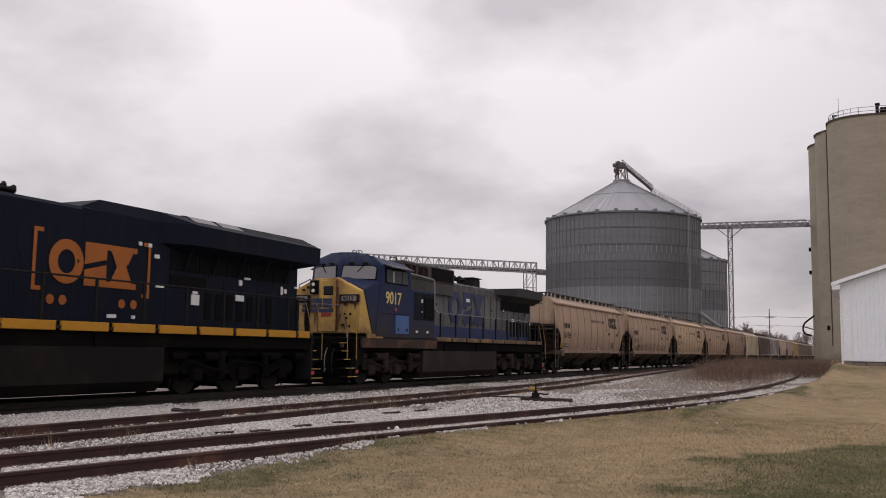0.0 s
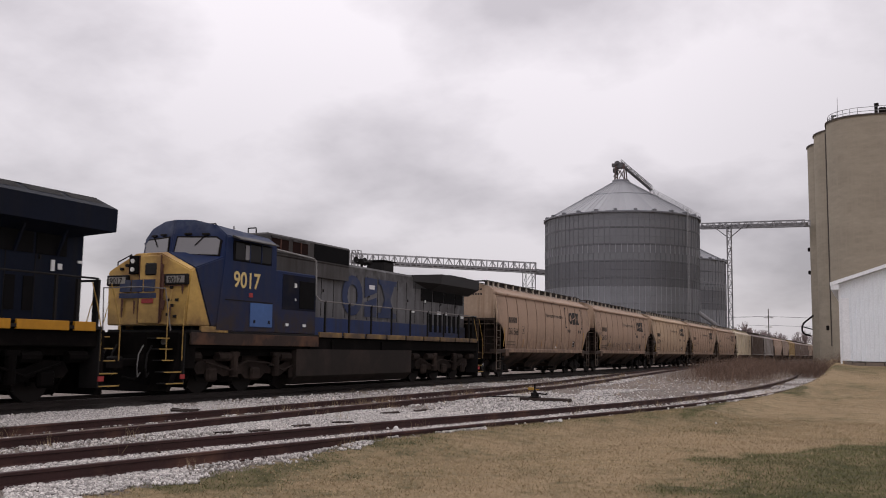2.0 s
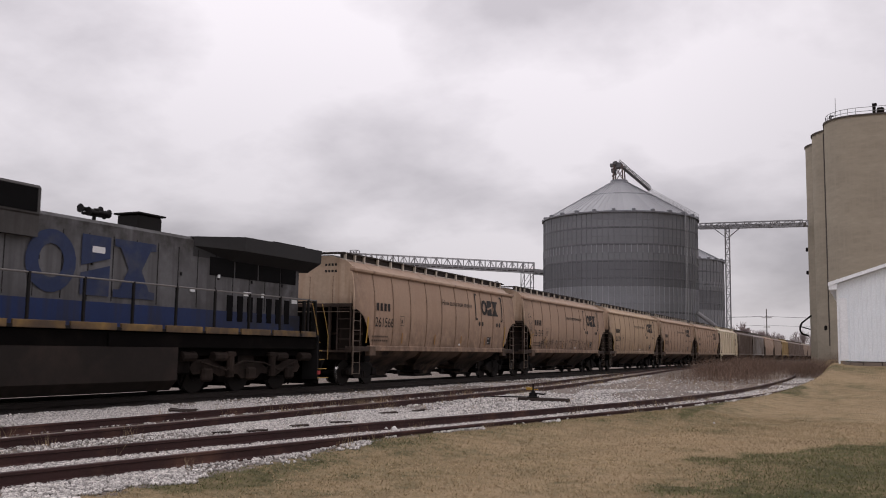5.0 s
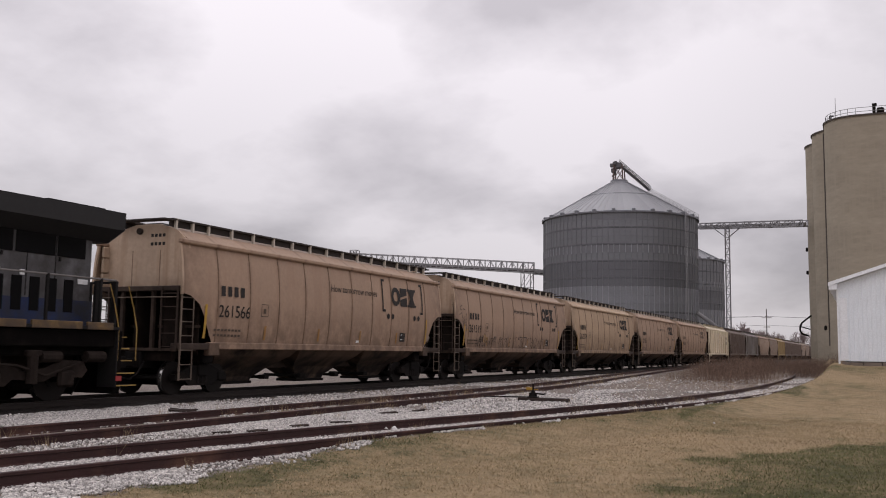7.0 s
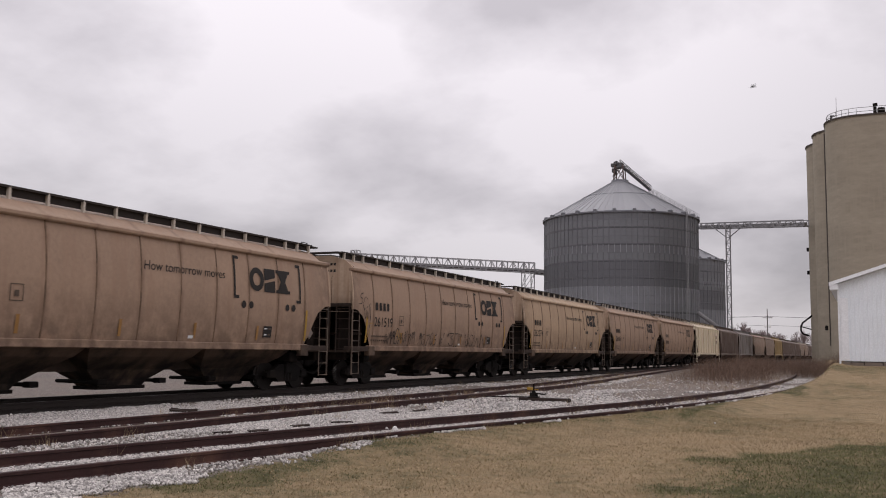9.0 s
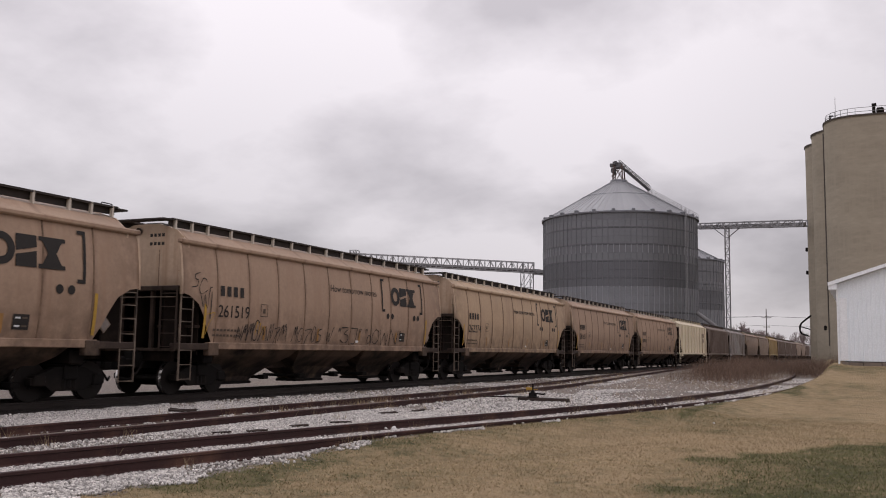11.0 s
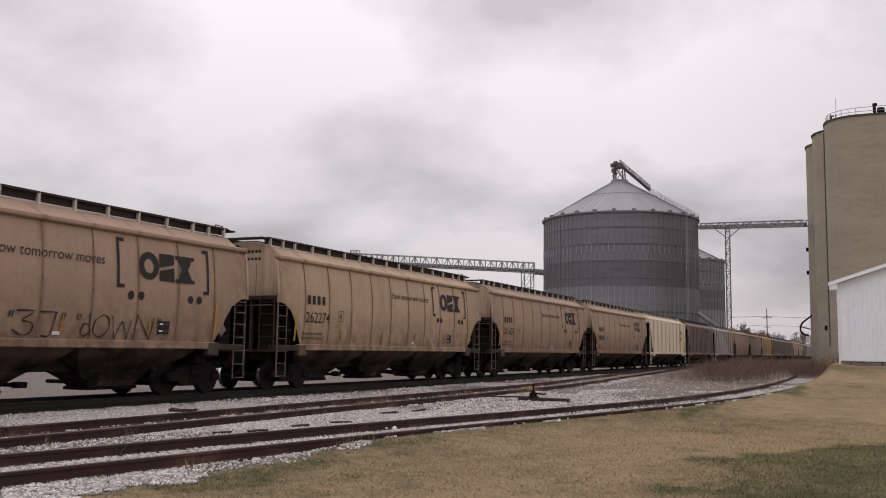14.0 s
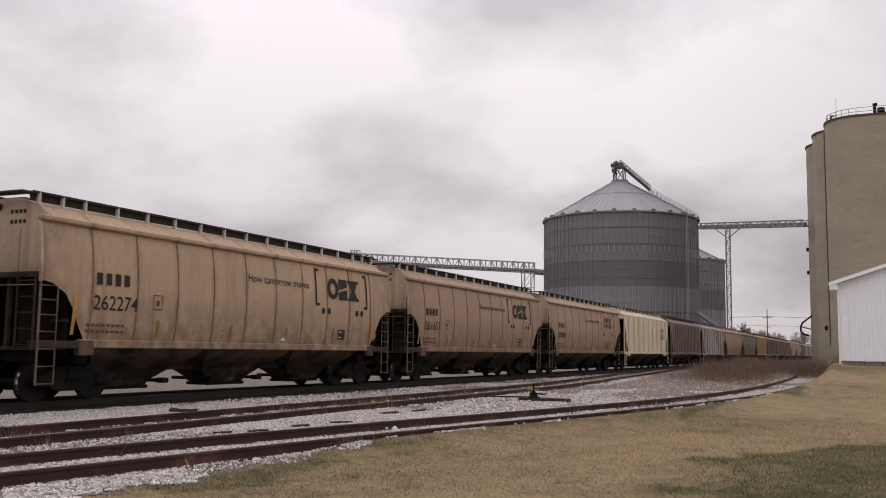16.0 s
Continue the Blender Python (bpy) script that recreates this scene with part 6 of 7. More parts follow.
    # roof fittings on the cab
    for x, y in ((0.3, -8.6), (-0.7, -8.7), (0.9, -7.4)):
        part("roof_loop", tube(bmesh.new(), [(x, y, 4.85), (x, y, 5.02), (x + 0.3, y, 5.02), (x + 0.3, y, 4.85)], 0.02), roof_dark, thing)
    for x, y in ((0.0, -7.9), (0.5, -7.6)):
        part("aerial", cyl(bmesh.new(), (x, y, 4.85), (x, y, 5.08), 0.02, seg=6), roof_dark, thing)
    # cabinet behind the cab
    part("cabinet", boxed(-1.42, 1.42, -6.72, -4.2, 1.78, 3.78, bevel=0.03), body, thing)
    top = 4.72 if modern else 4.45
    part("hood", boxed(-0.95, 0.95, -6.7, 9.8 if modern else 9.5, 1.78, top, bevel=0.09), hood_paint, thing, "" if modern else "weathered grey long hood")
    if not modern:
        part("hood_base_band", boxed(-0.965, 0.965, -4.2, 9.51, 1.79, 2.40), band_blue, thing, "faded blue band along the hood")
        part("blower_housing", boxed(-1.15, 1.15, -6.7, -1.55, 4.25, 4.98, bevel=0.06), housing_grey, thing, "sooty dark grey blower housing")
        for s in (-1, 1):
            a, b = sorted((s * 1.13, s * 1.165))
            for y0, y1 in ((-6.5, -5.55), (-5.3, -4.4)):
                part("intake_opening", boxed(a, b, y0, y1, 4.42, 4.86), rust_dark, thing)
                a2, b2 = sorted((s * 1.16, s * 1.19))
                for z in (4.42, 4.86):
                    part("intake_frame", boxed(a2, b2, y0 - 0.04, y1 + 0.04, z - 0.03, z + 0.03), hood_paint, thing)
                part("intake_frame", boxed(a2, b2, (y0 + y1) / 2 - 0.02, (y0 + y1) / 2 + 0.02, 4.45, 4.83), rust_brown, thing)
            part("brake_grid", boxed(a, b, -4.0, -1.7, 4.35, 4.90), louvre_dark, thing)
            part("housing_gusset", boxed(min(s * 0.9, s * 1.12), max(s * 0.9, s * 1.12), -6.7, -1.6, 3.78, 4.27), housing_grey, thing)
            a, b = sorted((s * 1.415, s * 1.45))
            part("cabinet_opening", boxed(a, b, -5.25, -4.35, 2.62, 3.52, bevel=0.01), louvre_dark, thing)
            a2, b2 = sorted((s * 1.41, s * 1.43))
            part("cabinet_panel", boxed(a2, b2, -6.2, -4.24, 2.55, 3.68, bevel=0.005), panel_navy, thing, "dull dark navy cabinet panel")
            part("panel_gap", boxed(a2, b2, -6.66, -6.62, 1.9, 3.76), roof_dark, thing)
            a2, b2 = sorted((s * 1.55, s * 1.56))
            part("warning_tag", boxed(a2, b2, -8.12, -7.94, 2.82, 2.95), red_paint, thing)
            part("sticker", boxed(a, b, -5.55, -5.42, 3.28, 3.42), sticker, thing)
            part("sticker", boxed(a, b, -5.5, -5.44, 2.86, 2.93), sticker, thing)
            for y in (-6.0, -5.0):
                part("sticker", boxed(a, b, y, y + 0.16, 2.02, 2.11), sticker, thing)
        bm = boxed(-0.4, 0.4, 2.35, 3.3, 4.4, 4.92, bevel=0.05)
        box(bm, -0.46, 0.46, 2.28, 3.37, 4.92, 4.97, 0.015)
        part("exhaust", bm, roof_dark, thing, "sooty exhaust stack")
        horn_y, rad0 = 0.95, 4.0
    else:
        horn_y, rad0 = -1.6, 0.35
    # air horn
    bm = bmesh.new()
    base = top + (0.14 if modern else 0.26)
    cyl(bm, (0.2, horn_y, top - 0.05), (0.2, horn_y, base), 0.05)
    box(bm, 0.1, 0.3, horn_y - 0.35, horn_y + 0.35, base - 0.04, base + 0.03, 0.01)
    for x, d, lift, reach in ((0.06, 1, 0.06, 0.5), (0.2, -1, 0.1, 0.48), (0.34, 1, 0.05, 0.36), (0.2, 1, 0.12, 0.2), (0.34, -1, 0.03, 0.34)):
        cyl(bm, (x, horn_y, base + lift), (x, horn_y + reach * d * 0.75, base + lift), 0.04, 0.055, 10)
        cyl(bm, (x, horn_y + reach * d * 0.75, base + lift), (x, horn_y + reach * d, base + lift), 0.055, 0.12, 12)
    part("air_horn", bm, roof_dark, thing, "dark cluster of air horn trumpets")
    # flared radiator housing
    if modern:
        rz, flare, edge_top = 4.98, 3.05, 4.68
        outline = [(-0.95, 3.90), (-1.50, 4.12), (-1.52, 4.68), (-0.85, rz), (0.85, rz), (1.52, 4.68), (1.50, 4.12), (0.95, 3.90)]
        stations = ((rad0, 0.0, 4.74), (rad0 + 0.6, 0.0, 9), (flare, 0.0, 9), (flare + 0.9, 1.0, 9), (10.22, 1.0, 9))
    else:
        rz, flare, edge_top = 4.76, 3.3, 4.64
        outline = [(-0.95, 3.90), (-1.48, 4.20), (-1.50, 4.64), (-0.85, rz), (0.85, rz), (1.50, 4.64), (1.48, 4.20), (0.95, 3.90)]
        stations = ((rad0, 0.0, 4.47), (rad0 + 1.7, 1.0, 4.62), (rad0 + 4.0, 1.0, 9), (9.95, 1.0, 9))
    bm = bmesh.new()
    rings = []
    for y, k, cap in stations:
        rings.append([bm.verts.new((x if abs(x) <= 0.95 else math.copysign(0.955 + (abs(x) - 0.955) * k, x), y + (0.0 if z > 4 or y < 10 else -0.9), min(z, cap))) for x, z in outline])
    for a, b in zip(rings, rings[1:]):
        for i in range(8):
            bm.faces.new((a[i], a[(i + 1) % 8], b[(i + 1) % 8], b[i]))
    bm.faces.new(rings[0])
    bm.faces.new(rings[-1][::-1])
    bmesh.ops.recalc_face_normals(bm, faces=bm.faces[:])
    part("radiator_housing", bm, body if modern else sooty_grey, thing)
    roof0, tail = (flare + 1.0, 10.22) if modern else (rad0 + 4.1, 9.95)
    part("radiator_roof", boxed(-0.84, 0.84, roof0, tail - 0.05, rz - 0.02, rz + 0.03), roof_dark, thing)
    slope = (rz - edge_top) / 0.67
    for k in range(5):
        w = (tail - 0.1 - roof0) / 5
        y = roof0 + 0.1 + k * w
        for s in (-1, 1):
            bm = bmesh.new()
            bm.faces.new([bm.verts.new(q) for q in ((s * 1.22, y, edge_top + 0.03 + 0.25 * slope), (s * 1.22, y + w - 0.2, edge_top + 0.03 + 0.25 * slope), (s * 0.92, y + w - 0.2, rz + 0.012), (s * 0.92, y, rz + 0.012))])
            # the first two screens are painted paler for the sky's glint
            part("roof_screen", bm, roof_dark if k > 1 or not modern else screen_glint, thing)
            if modern:
                part("flare_strut", beam(bmesh.new(), (s * 0.97, y - 0.1, 3.42), (s * 1.25, y - 0.1, 4.05), 0.06), body, thing)
    for s in (-1, 1):
        a, b = sorted((s * 0.95, s * 0.975))
        g0 = 4.75 if not modern else 3.5
        k = 0
        y = g0
        while y < 9.0:
            part("side_grille", boxed(a, b, y, min(y + 1.12, 9.2), 3.42, 3.96, bevel=0.005), louvre_dark, thing)
            if modern and y < 4.5:
                part("side_grille", boxed(a, b, y, y + 1.5, 2.95, 3.3, bevel=0.005), louvre_dark, thing)
            y += 1.2
        for k in range(7):
            y = (5.6 if not modern else 5.0) + 0.5 * k
            part("lower_opening", boxed(a, b, y, y + 0.27, 2.1, 2.88), louvre_dark, thing)
        # hood door seams and catches
        a, b = sorted((s * 0.95, s * 0.962))
        for k in range(16):
            y = -4.0 + 0.82 * k
            part("door_seam", boxed(a, b, y, y + 0.018, 2.44 if not modern else 1.9, 4.1), roof_dark, thing)
            if k % 2:
                part("door_catch", boxed(a, b * 1.02 if s > 0 else b, y + 0.1, y + 0.15, 3.3, 3.4), roof_dark, thing)
        for y, z, w, h in ((0.2, 3.62, 0.42, 0.16), (3.9, 2.88, 0.2, 0.12), (5.1, 3.36, 0.1, 0.1), (6.4, 2.9, 0.35, 0.13), (7.3, 2.9, 0.12, 0.12), (9.0, 2.8, 0.3, 0.12)) if not modern else \
                ((2.6, 3.95, 0.12, 0.1), (2.25, 3.96, 0.1, 0.1), (2.85, 3.68, 0.18, 0.1), (2.95, 2.9, 0.3, 0.1), (4.4, 2.5, 0.33, 0.3), (4.45, 2.82, 0.2, 0.07), (6.4, 2.72, 0.4, 0.18), (6.8, 3.4, 0.3, 0.06), (6.55, 3.2, 0.14, 0.16), (8.75, 3.05, 0.1, 0.26), (8.95, 3.1, 0.12, 0.14), (9.55, 3.3, 0.16, 0.06), (1.25, 2.02, 0.3, 0.09), (2.1, 2.02, 0.12, 0.09)):
            aa, bb = sorted((s * 0.955, s * 0.985))
            part("sticker", boxed(aa, bb, y, y + w, z, z + h), sticker, thing)
        # handrail
        a0 = -4.0 if not modern else -6.4
        part("handrail", tube(bmesh.new(), [(s * 1.47, a0, 2.93), (s * 1.47, 9.75, 2.93)], 0.024), rail_grey if not modern else roof_dark, thing)
        if not modern:
            part("riser_rail", tube(bmesh.new(), [(s * 1.47, a0, 2.93), (s * 1.44, a0 - 0.25, 3.1), (s * 1.44, a0 - 0.3, 4.25), (s * 1.44, a0 - 0.45, 4.33), (s * 1.44, -6.6, 4.42)], 0.03), pipe_grey, thing)
        y = a0 + 0.3
        while y < 9.9:
            part("handrail_post", boxed(min(s * 1.44, s * 1.50), max(s * 1.44, s * 1.50), y - 0.03, y + 0.03, 1.75, 2.95), roof_dark, thing)
            y += 1.62
    for x in (-1.3, -0.45, 0.45, 1.3):
        part("rear_post", boxed(x - 0.09, x + 0.09, 9.84, 9.92, 1.75, 2.92, bevel=0.01), roof_dark, thing)
    part("rear_rail", tube(bmesh.new(), [(-1.3, 9.95, 1.75), (-1.3, 9.95, 2.9), (1.3, 9.95, 2.9), (1.3, 9.95, 1.75)], 0.03), roof_dark, thing)
    # fuel tank
    bm = bmesh.new()
    prism(bm, [(-1.46, 0.42), (-1.46, 1.30), (1.46, 1.30), (1.46, 0.42), (1.2, 0.15), (-1.2, 0.15)], -5.35, 2.95 if not modern else 2.85, "y")
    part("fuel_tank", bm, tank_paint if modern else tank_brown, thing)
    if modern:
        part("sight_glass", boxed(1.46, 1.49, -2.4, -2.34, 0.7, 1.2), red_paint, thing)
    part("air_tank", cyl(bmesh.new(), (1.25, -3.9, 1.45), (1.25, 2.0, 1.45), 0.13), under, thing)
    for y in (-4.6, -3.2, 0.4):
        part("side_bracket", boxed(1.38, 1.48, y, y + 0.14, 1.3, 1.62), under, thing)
    # added dark box that closes the bright gap below the frame
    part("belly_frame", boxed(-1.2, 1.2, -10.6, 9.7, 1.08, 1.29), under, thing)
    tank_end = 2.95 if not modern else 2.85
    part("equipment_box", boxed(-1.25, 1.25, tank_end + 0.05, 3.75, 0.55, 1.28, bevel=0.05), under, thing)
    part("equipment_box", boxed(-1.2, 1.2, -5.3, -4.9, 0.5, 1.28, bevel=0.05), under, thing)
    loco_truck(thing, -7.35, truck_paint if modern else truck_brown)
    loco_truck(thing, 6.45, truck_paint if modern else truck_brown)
    return thing


rust_dark = material("dark_rusty_interior", (0.022, 0.010, 0.008), 0.9, dark=0.6, size=0.4, grain=14, bump=0.1, gloss=0.1)
rust_brown = material("rust_brown_slats", (0.12, 0.055, 0.04), 0.8, dark=0.7, size=0.4, grain=14, bump=0.1)
pipe_grey = material("pale_grey_pipe", (0.30, 0.29, 0.28), 0.6, dark=0.8, size=0.5, grain=14, bump=0.05)
rail_grey = material("dull_grey_handrail", (0.19, 0.175, 0.165), 0.6, dark=0.8, size=0.5, grain=14, bump=0.05)

# distance of the first wagon's leading corner along the track, by time
FRONT = ((0.0, 52.03), (4.0, 33.45), (8.0, 15.05), (12.0, -3.15), (16.0, -21.5))
PITCH = 18.2
START = FRONT[0][1]

train = []
loco_one = locomotive(pose(0, START - 35.75, 0), "dark navy diesel locomotive with orange emblem and yellow frame stripe", loco_navy, loco_navy, loco_navy, stripe_yellow, True)
emblem(loco_one, 0.79, 3.315, 3.82, 1.47, ((-0.92, 1.06), (0.0, 0.72), (0.88, 1.06)), 1.08, (-1.35, -0.98, 0.94, 1.36), 0.925, logo_orange, hood_x)
loco_two = locomotive(pose(0, START - 12.0, 0), "blue and grey diesel locomotive with a weathered yellow nose", loco_blue, loco_grey, loco_yellow, stripe_worn, False)
lettering("cab_number", "9017", 0.455, number_yellow, loco_two, -8.9, 3.09, lambda z: 1.552, "cream yellow cab number", bold=0.012)
blocks(loco_two, 0.35, 3.30, ((-1.4, 1.5), (-0.02, 0.95), (1.35, 1.5)), 1.5, logo_blue, lambda z: 0.962)
train += [(loco_one, -35.75), (loco_two, -12.0)]

tan_label = "weathered tan covered hopper wagon with curved sides and dark lettering"
first = hopper(pose(0, START + HALF, 0), tan, tan_label)
plain = [first] + [copy_thing(first, pose(0, START + HALF + PITCH * k, 0)) if k != 2 else hopper(pose(0, START + HALF + PITCH * 2, 0), tan_pale, "cleaner pale tan covered hopper wagon with curved sides and dark lettering") for k in range(1, 5)]
cream_wagon = hopper(pose(0, START + HALF + PITCH * 5, 0), cream, "clean cream ribbed covered hopper wagon with slanted ends", False, 9)
brown_wagon = hopper(pose(0, START + HALF + PITCH * 6, 0), wagon_brown, "streaked dark brown ribbed covered hopper wagon", False, 17)
grey_wagon = hopper(pose(0, START + HALF + PITCH * 7, 0), wagon_grey, "weathered grey ribbed covered hopper wagon", False, 9)
yellow_wagon = hopper(pose(0, START + HALF + PITCH * 10, 0), wagon_yellow, "faded yellow covered hopper wagon", False, 9)
dusty_wagon = hopper(pose(0, START + HALF + PITCH * 9, 0), wagon_dusty, "dusty brown covered hopper wagon with curved sides")
fleet = plain + [cream_wagon, brown_wagon, grey_wagon]
for k, model in ((8, first), (9, dusty_wagon), (10, None), (11, brown_wagon), (12, brown_wagon), (13, brown_wagon), (14, dusty_wagon), (15, dusty_wagon), (16, brown_wagon), (17, grey_wagon), (18, grey_wagon), (19, first)):
    fleet.append(yellow_wagon if model is None else dusty_wagon if k == 9 else copy_thing(model, pose(0, START + HALF + PITCH * k, 0)))
for w, number, faded in zip(plain, ("261566", "261519", "262274", "261651", ""), (False, False, False, False, True)):
    wagon_marks(w, number, faded)
scribble(plain[1], -5.85, -0.75, 1.53, 0.5, 4)
for glyph, y0, y1 in (("3", 0.05, 0.62), ("7", 0.70, 1.20), ("d", 1.97, 2.28), ("O", 2.34, 2.86), ("W", 2.92, 3.58), ("N", 3.70, 4.38)):
    write(plain[1], glyph, y0, y1, 1.53, 2.06)
for y in (-0.08, 0.0, 1.36, 1.44, 1.82, 1.9, 4.52, 4.6):
    write(plain[1], '"', y, y + 0.06, 1.9, 2.06)
scribble(plain[1], -7.95, -7.15, 2.95, 0.48, 9, 0.3, 0.55)
scribble(plain[1], -7.5, -6.95, 2.4, 0.55, 12, -0.1, 0.5)
scribble(plain[1], -7.3, -7.0, 1.75, 0.5, 5, 0.1, 0.0, scrawl_yellow)
scribble(plain[1], -4.95, -4.6, 1.75, 0.25, 6, 0.1, 0.0, scrawl_yellow)
tagged(plain[1], "weathered tan covered hopper wagon with scrawled paint strokes")
for k in range(3):
    for i in range(2):
        flat_mark("mark_bar", cream_wagon, 4.9 + 0.34 * k, 5.12 + 0.34 * k, 2.55 + 0.55 * i, 2.95 + 0.55 * i, ink_pale, lambda z: 1.655)
train += [(w, HALF + PITCH * k) for k, w in enumerate(fleet)]


# ---- ties ----
def lay_ties(track_ob, fx, y0, y1, lift):
    tie = boxed(-1.13, 1.13, -0.11, 0.11, -0.18, 0.0, bevel=0.015)
    one = part("tie", tie, tie_wood, track_ob)
    y, k = y0, 0
    rnd = random.Random(3)
    while y < y1:
        o = one if k == 0 else new("tie", one.data)
        o.parent = track_ob
        d = fx(y + 0.5) - fx(y - 0.5)
        o.matrix_basis = pose(fx(y) + rnd.uniform(-0.05, 0.05), y, -0.175 + lift + rnd.uniform(-0.02, 0.012), 0, 0, -math.degrees(math.atan(d)) + rnd.uniform(-1.5, 1.5))
        y += 0.53
        k += 1


lay_ties(third_track, third_x, 3, 66, 0.0)
lay_ties(second_track, second_x, 6, 100, -0.004)
lay_ties(main_track, main_x, 4, 120, 0.0)


# ---- loose stone, grass and weeds ----
rng = np.random.default_rng(7)


def in_view(x, y):
    """The wedge of ground before the camera."""
    return y > (18.9 - x) * 0.80


def many(name, verts, faces, mat, label, category):
    me = bpy.data.meshes.new(name)
    k = faces.shape[1]
    me.vertices.add(len(verts))
    me.vertices.foreach_set("co", verts.astype(np.float32).ravel())
    me.loops.add(faces.size)
    me.loops.foreach_set("vertex_index", faces.astype(np.int32).ravel())
    me.polygons.add(len(faces))
    me.polygons.foreach_set("loop_start", np.arange(0, faces.size, k, dtype=np.int32))
    me.update(calc_edges=True)
    me.materials.append(mat)
    return tagged(new(name, me), label, category, kind="stuff")


CUBE = np.array([(-1, -1, -1), (1, -1, -1), (1, 1, -1), (-1, 1, -1), (-1, -1, 1), (1, -1, 1), (1, 1, 1), (-1, 1, 1)], float)
CUBE_F = np.array([(0, 3, 2, 1), (4, 5, 6, 7), (0, 1, 5, 4), (1, 2, 6, 5), (2, 3, 7, 6), (3, 0, 4, 7)])


def stones(name, pts, size, mat, label):
    n = len(pts)
    s = rng.uniform(0.55, 1.25, (n, 1, 1)) * size * rng.uniform(0.6, 1.2, (n, 1, 3))
    v = CUBE[None] * rng.uniform(0.45, 1.0, (n, 8, 3)) * s * 0.5
    a, b = rng.uniform(0, 6.28, n), rng.uniform(-0.6, 0.6, n)
    ca, sa, cb, sb = np.cos(a)[:, None], np.sin(a)[:, None], np.cos(b)[:, None], np.sin(b)[:, None]
    x, y, z = v[..., 0], v[..., 1], v[..., 2]
    y, z = y * cb - z * sb, y * sb + z * cb
    x, y = x * ca - y * sa, x * sa + y * ca
    v = np.stack([x, y, z], -1) + np.asarray(pts)[:, None, :]
    f = (CUBE_F[None] + 8 * np.arange(n)[:, None, None]).reshape(-1, 4)
    return many(name, v.reshape(-1, 3), f, mat, label, "ballast stones")


def rail_gap(x, y):
    """Distance to the nearest rail."""
    d = 9.0
    for fx, y1 in ((main_x, 400), (second_x, 128), (third_x, 180)):
        if y < y1:
            d = min(d, abs(abs(x - fx(y)) - 0.7525))
    return d


def scatter(count, x0, x1, y0, y1, keep):
    out = []
    for x, y in zip(rng.uniform(x0, x1, count), rng.uniform(y0, y1, count)):
        x, y = float(x), float(y)
        if in_view(x, y) and keep(x, y):
            out.append((x, y, ground_z(x, y)))
    return out


def on_bed(x, y):
    c = cover(x, y) + 0.55 * noise.noise((x * 1.6, y * 1.6, 5)) + 0.25 * noise.noise((x * 5, y * 5, 1))
    if c < 0.5 or rail_gap(x, y) < 0.055 or x < 1.72 + 0.12 * noise.noise((x, y * 2, 0)):
        return False
    if abs(x - second_x(y)) < 0.68:
        return noise.noise((x * 3, y * 3, 2)) > 0.38
    if x < 3.6 and rng.random() < 0.45 * smooth((3.6 - x) / 1.6):
        return False
    patch = 1.7 * noise.noise((x * 0.5, y * 0.22, 8)) + 0.5 * noise.noise((x * 2, y * 1.2, 8))
    return patch > -0.3 + (1.05 * smooth((y - 32) / 12) if x > second_x(y) + 1.5 and x < third_x(y) - 1.2 else 0) + 0.25 * smooth((y - 20) / 20) or rng.random() < (0.25 if y < 32 else 0.03)


near_pts = scatter(190000, 1.3, 13.5, 6.0, 21.0, on_bed)
far_pts = scatter(85000, 1.3, 16.5, 21.0, 62.0, on_bed)
stones("ballast_stones", [(x, y, z + 0.012) for x, y, z in near_pts], 0.037, stone, "pale angular limestone ballast between and beside the rails")
stones("ballast_stones", [(x, y, z + 0.015) for x, y, z in far_pts], 0.06, stone, "pale limestone ballast along the distant rails")


def blades(name, pts, low, high, width, lean, mat, label, category):
    n = len(pts)
    p = np.asarray(pts)
    h = rng.uniform(low, high, n)
    a = rng.uniform(0, 6.28, n)
    w = rng.uniform(0.6, 1.2, n) * width / 2
    side_v = np.stack([np.cos(a), np.sin(a), np.zeros(n)], -1) * w[:, None]
    b = rng.uniform(0, 6.28, n)
    ln = rng.uniform(0, lean, n) * h
    tip = p + np.stack([np.cos(b) * ln, np.sin(b) * ln, h], -1)
    v = np.stack([p - side_v, p + side_v, tip], 1).reshape(-1, 3)
    return many(name, v, np.arange(3 * n).reshape(-1, 3), mat, label, category)


def on_grass(x, y):
    return cover(x, y) + 0.55 * noise.noise((x * 1.6, y * 1.6, 5)) < 0.5


lawn = scatter(120000, 10.8, 20.0, 6.5, 24.0, on_grass) + scatter(50000, 12.5, 20.5, 24.0, 58.0, on_grass)
tan_pts, olive_pts, green_pts = [], [], []
for q in lawn:
    g = greenness(q[0], q[1]) + rng.uniform(-0.2, 0.2)
    (tan_pts if g < 0.24 or rng.random() < 0.07 else olive_pts if g < 0.58 else green_pts).append(q)
blades("lawn_grass", tan_pts, 0.010, 0.030, 0.014, 2.0, dry_grass, "short dormant tan lawn grass", "grass")
blades("lawn_grass", olive_pts, 0.010, 0.032, 0.014, 2.0, olive_grass, "short brownish olive lawn grass", "grass")
blades("lawn_grass", green_pts, 0.014, 0.040, 0.013, 1.6, green_grass, "short dull green lawn grass", "grass")

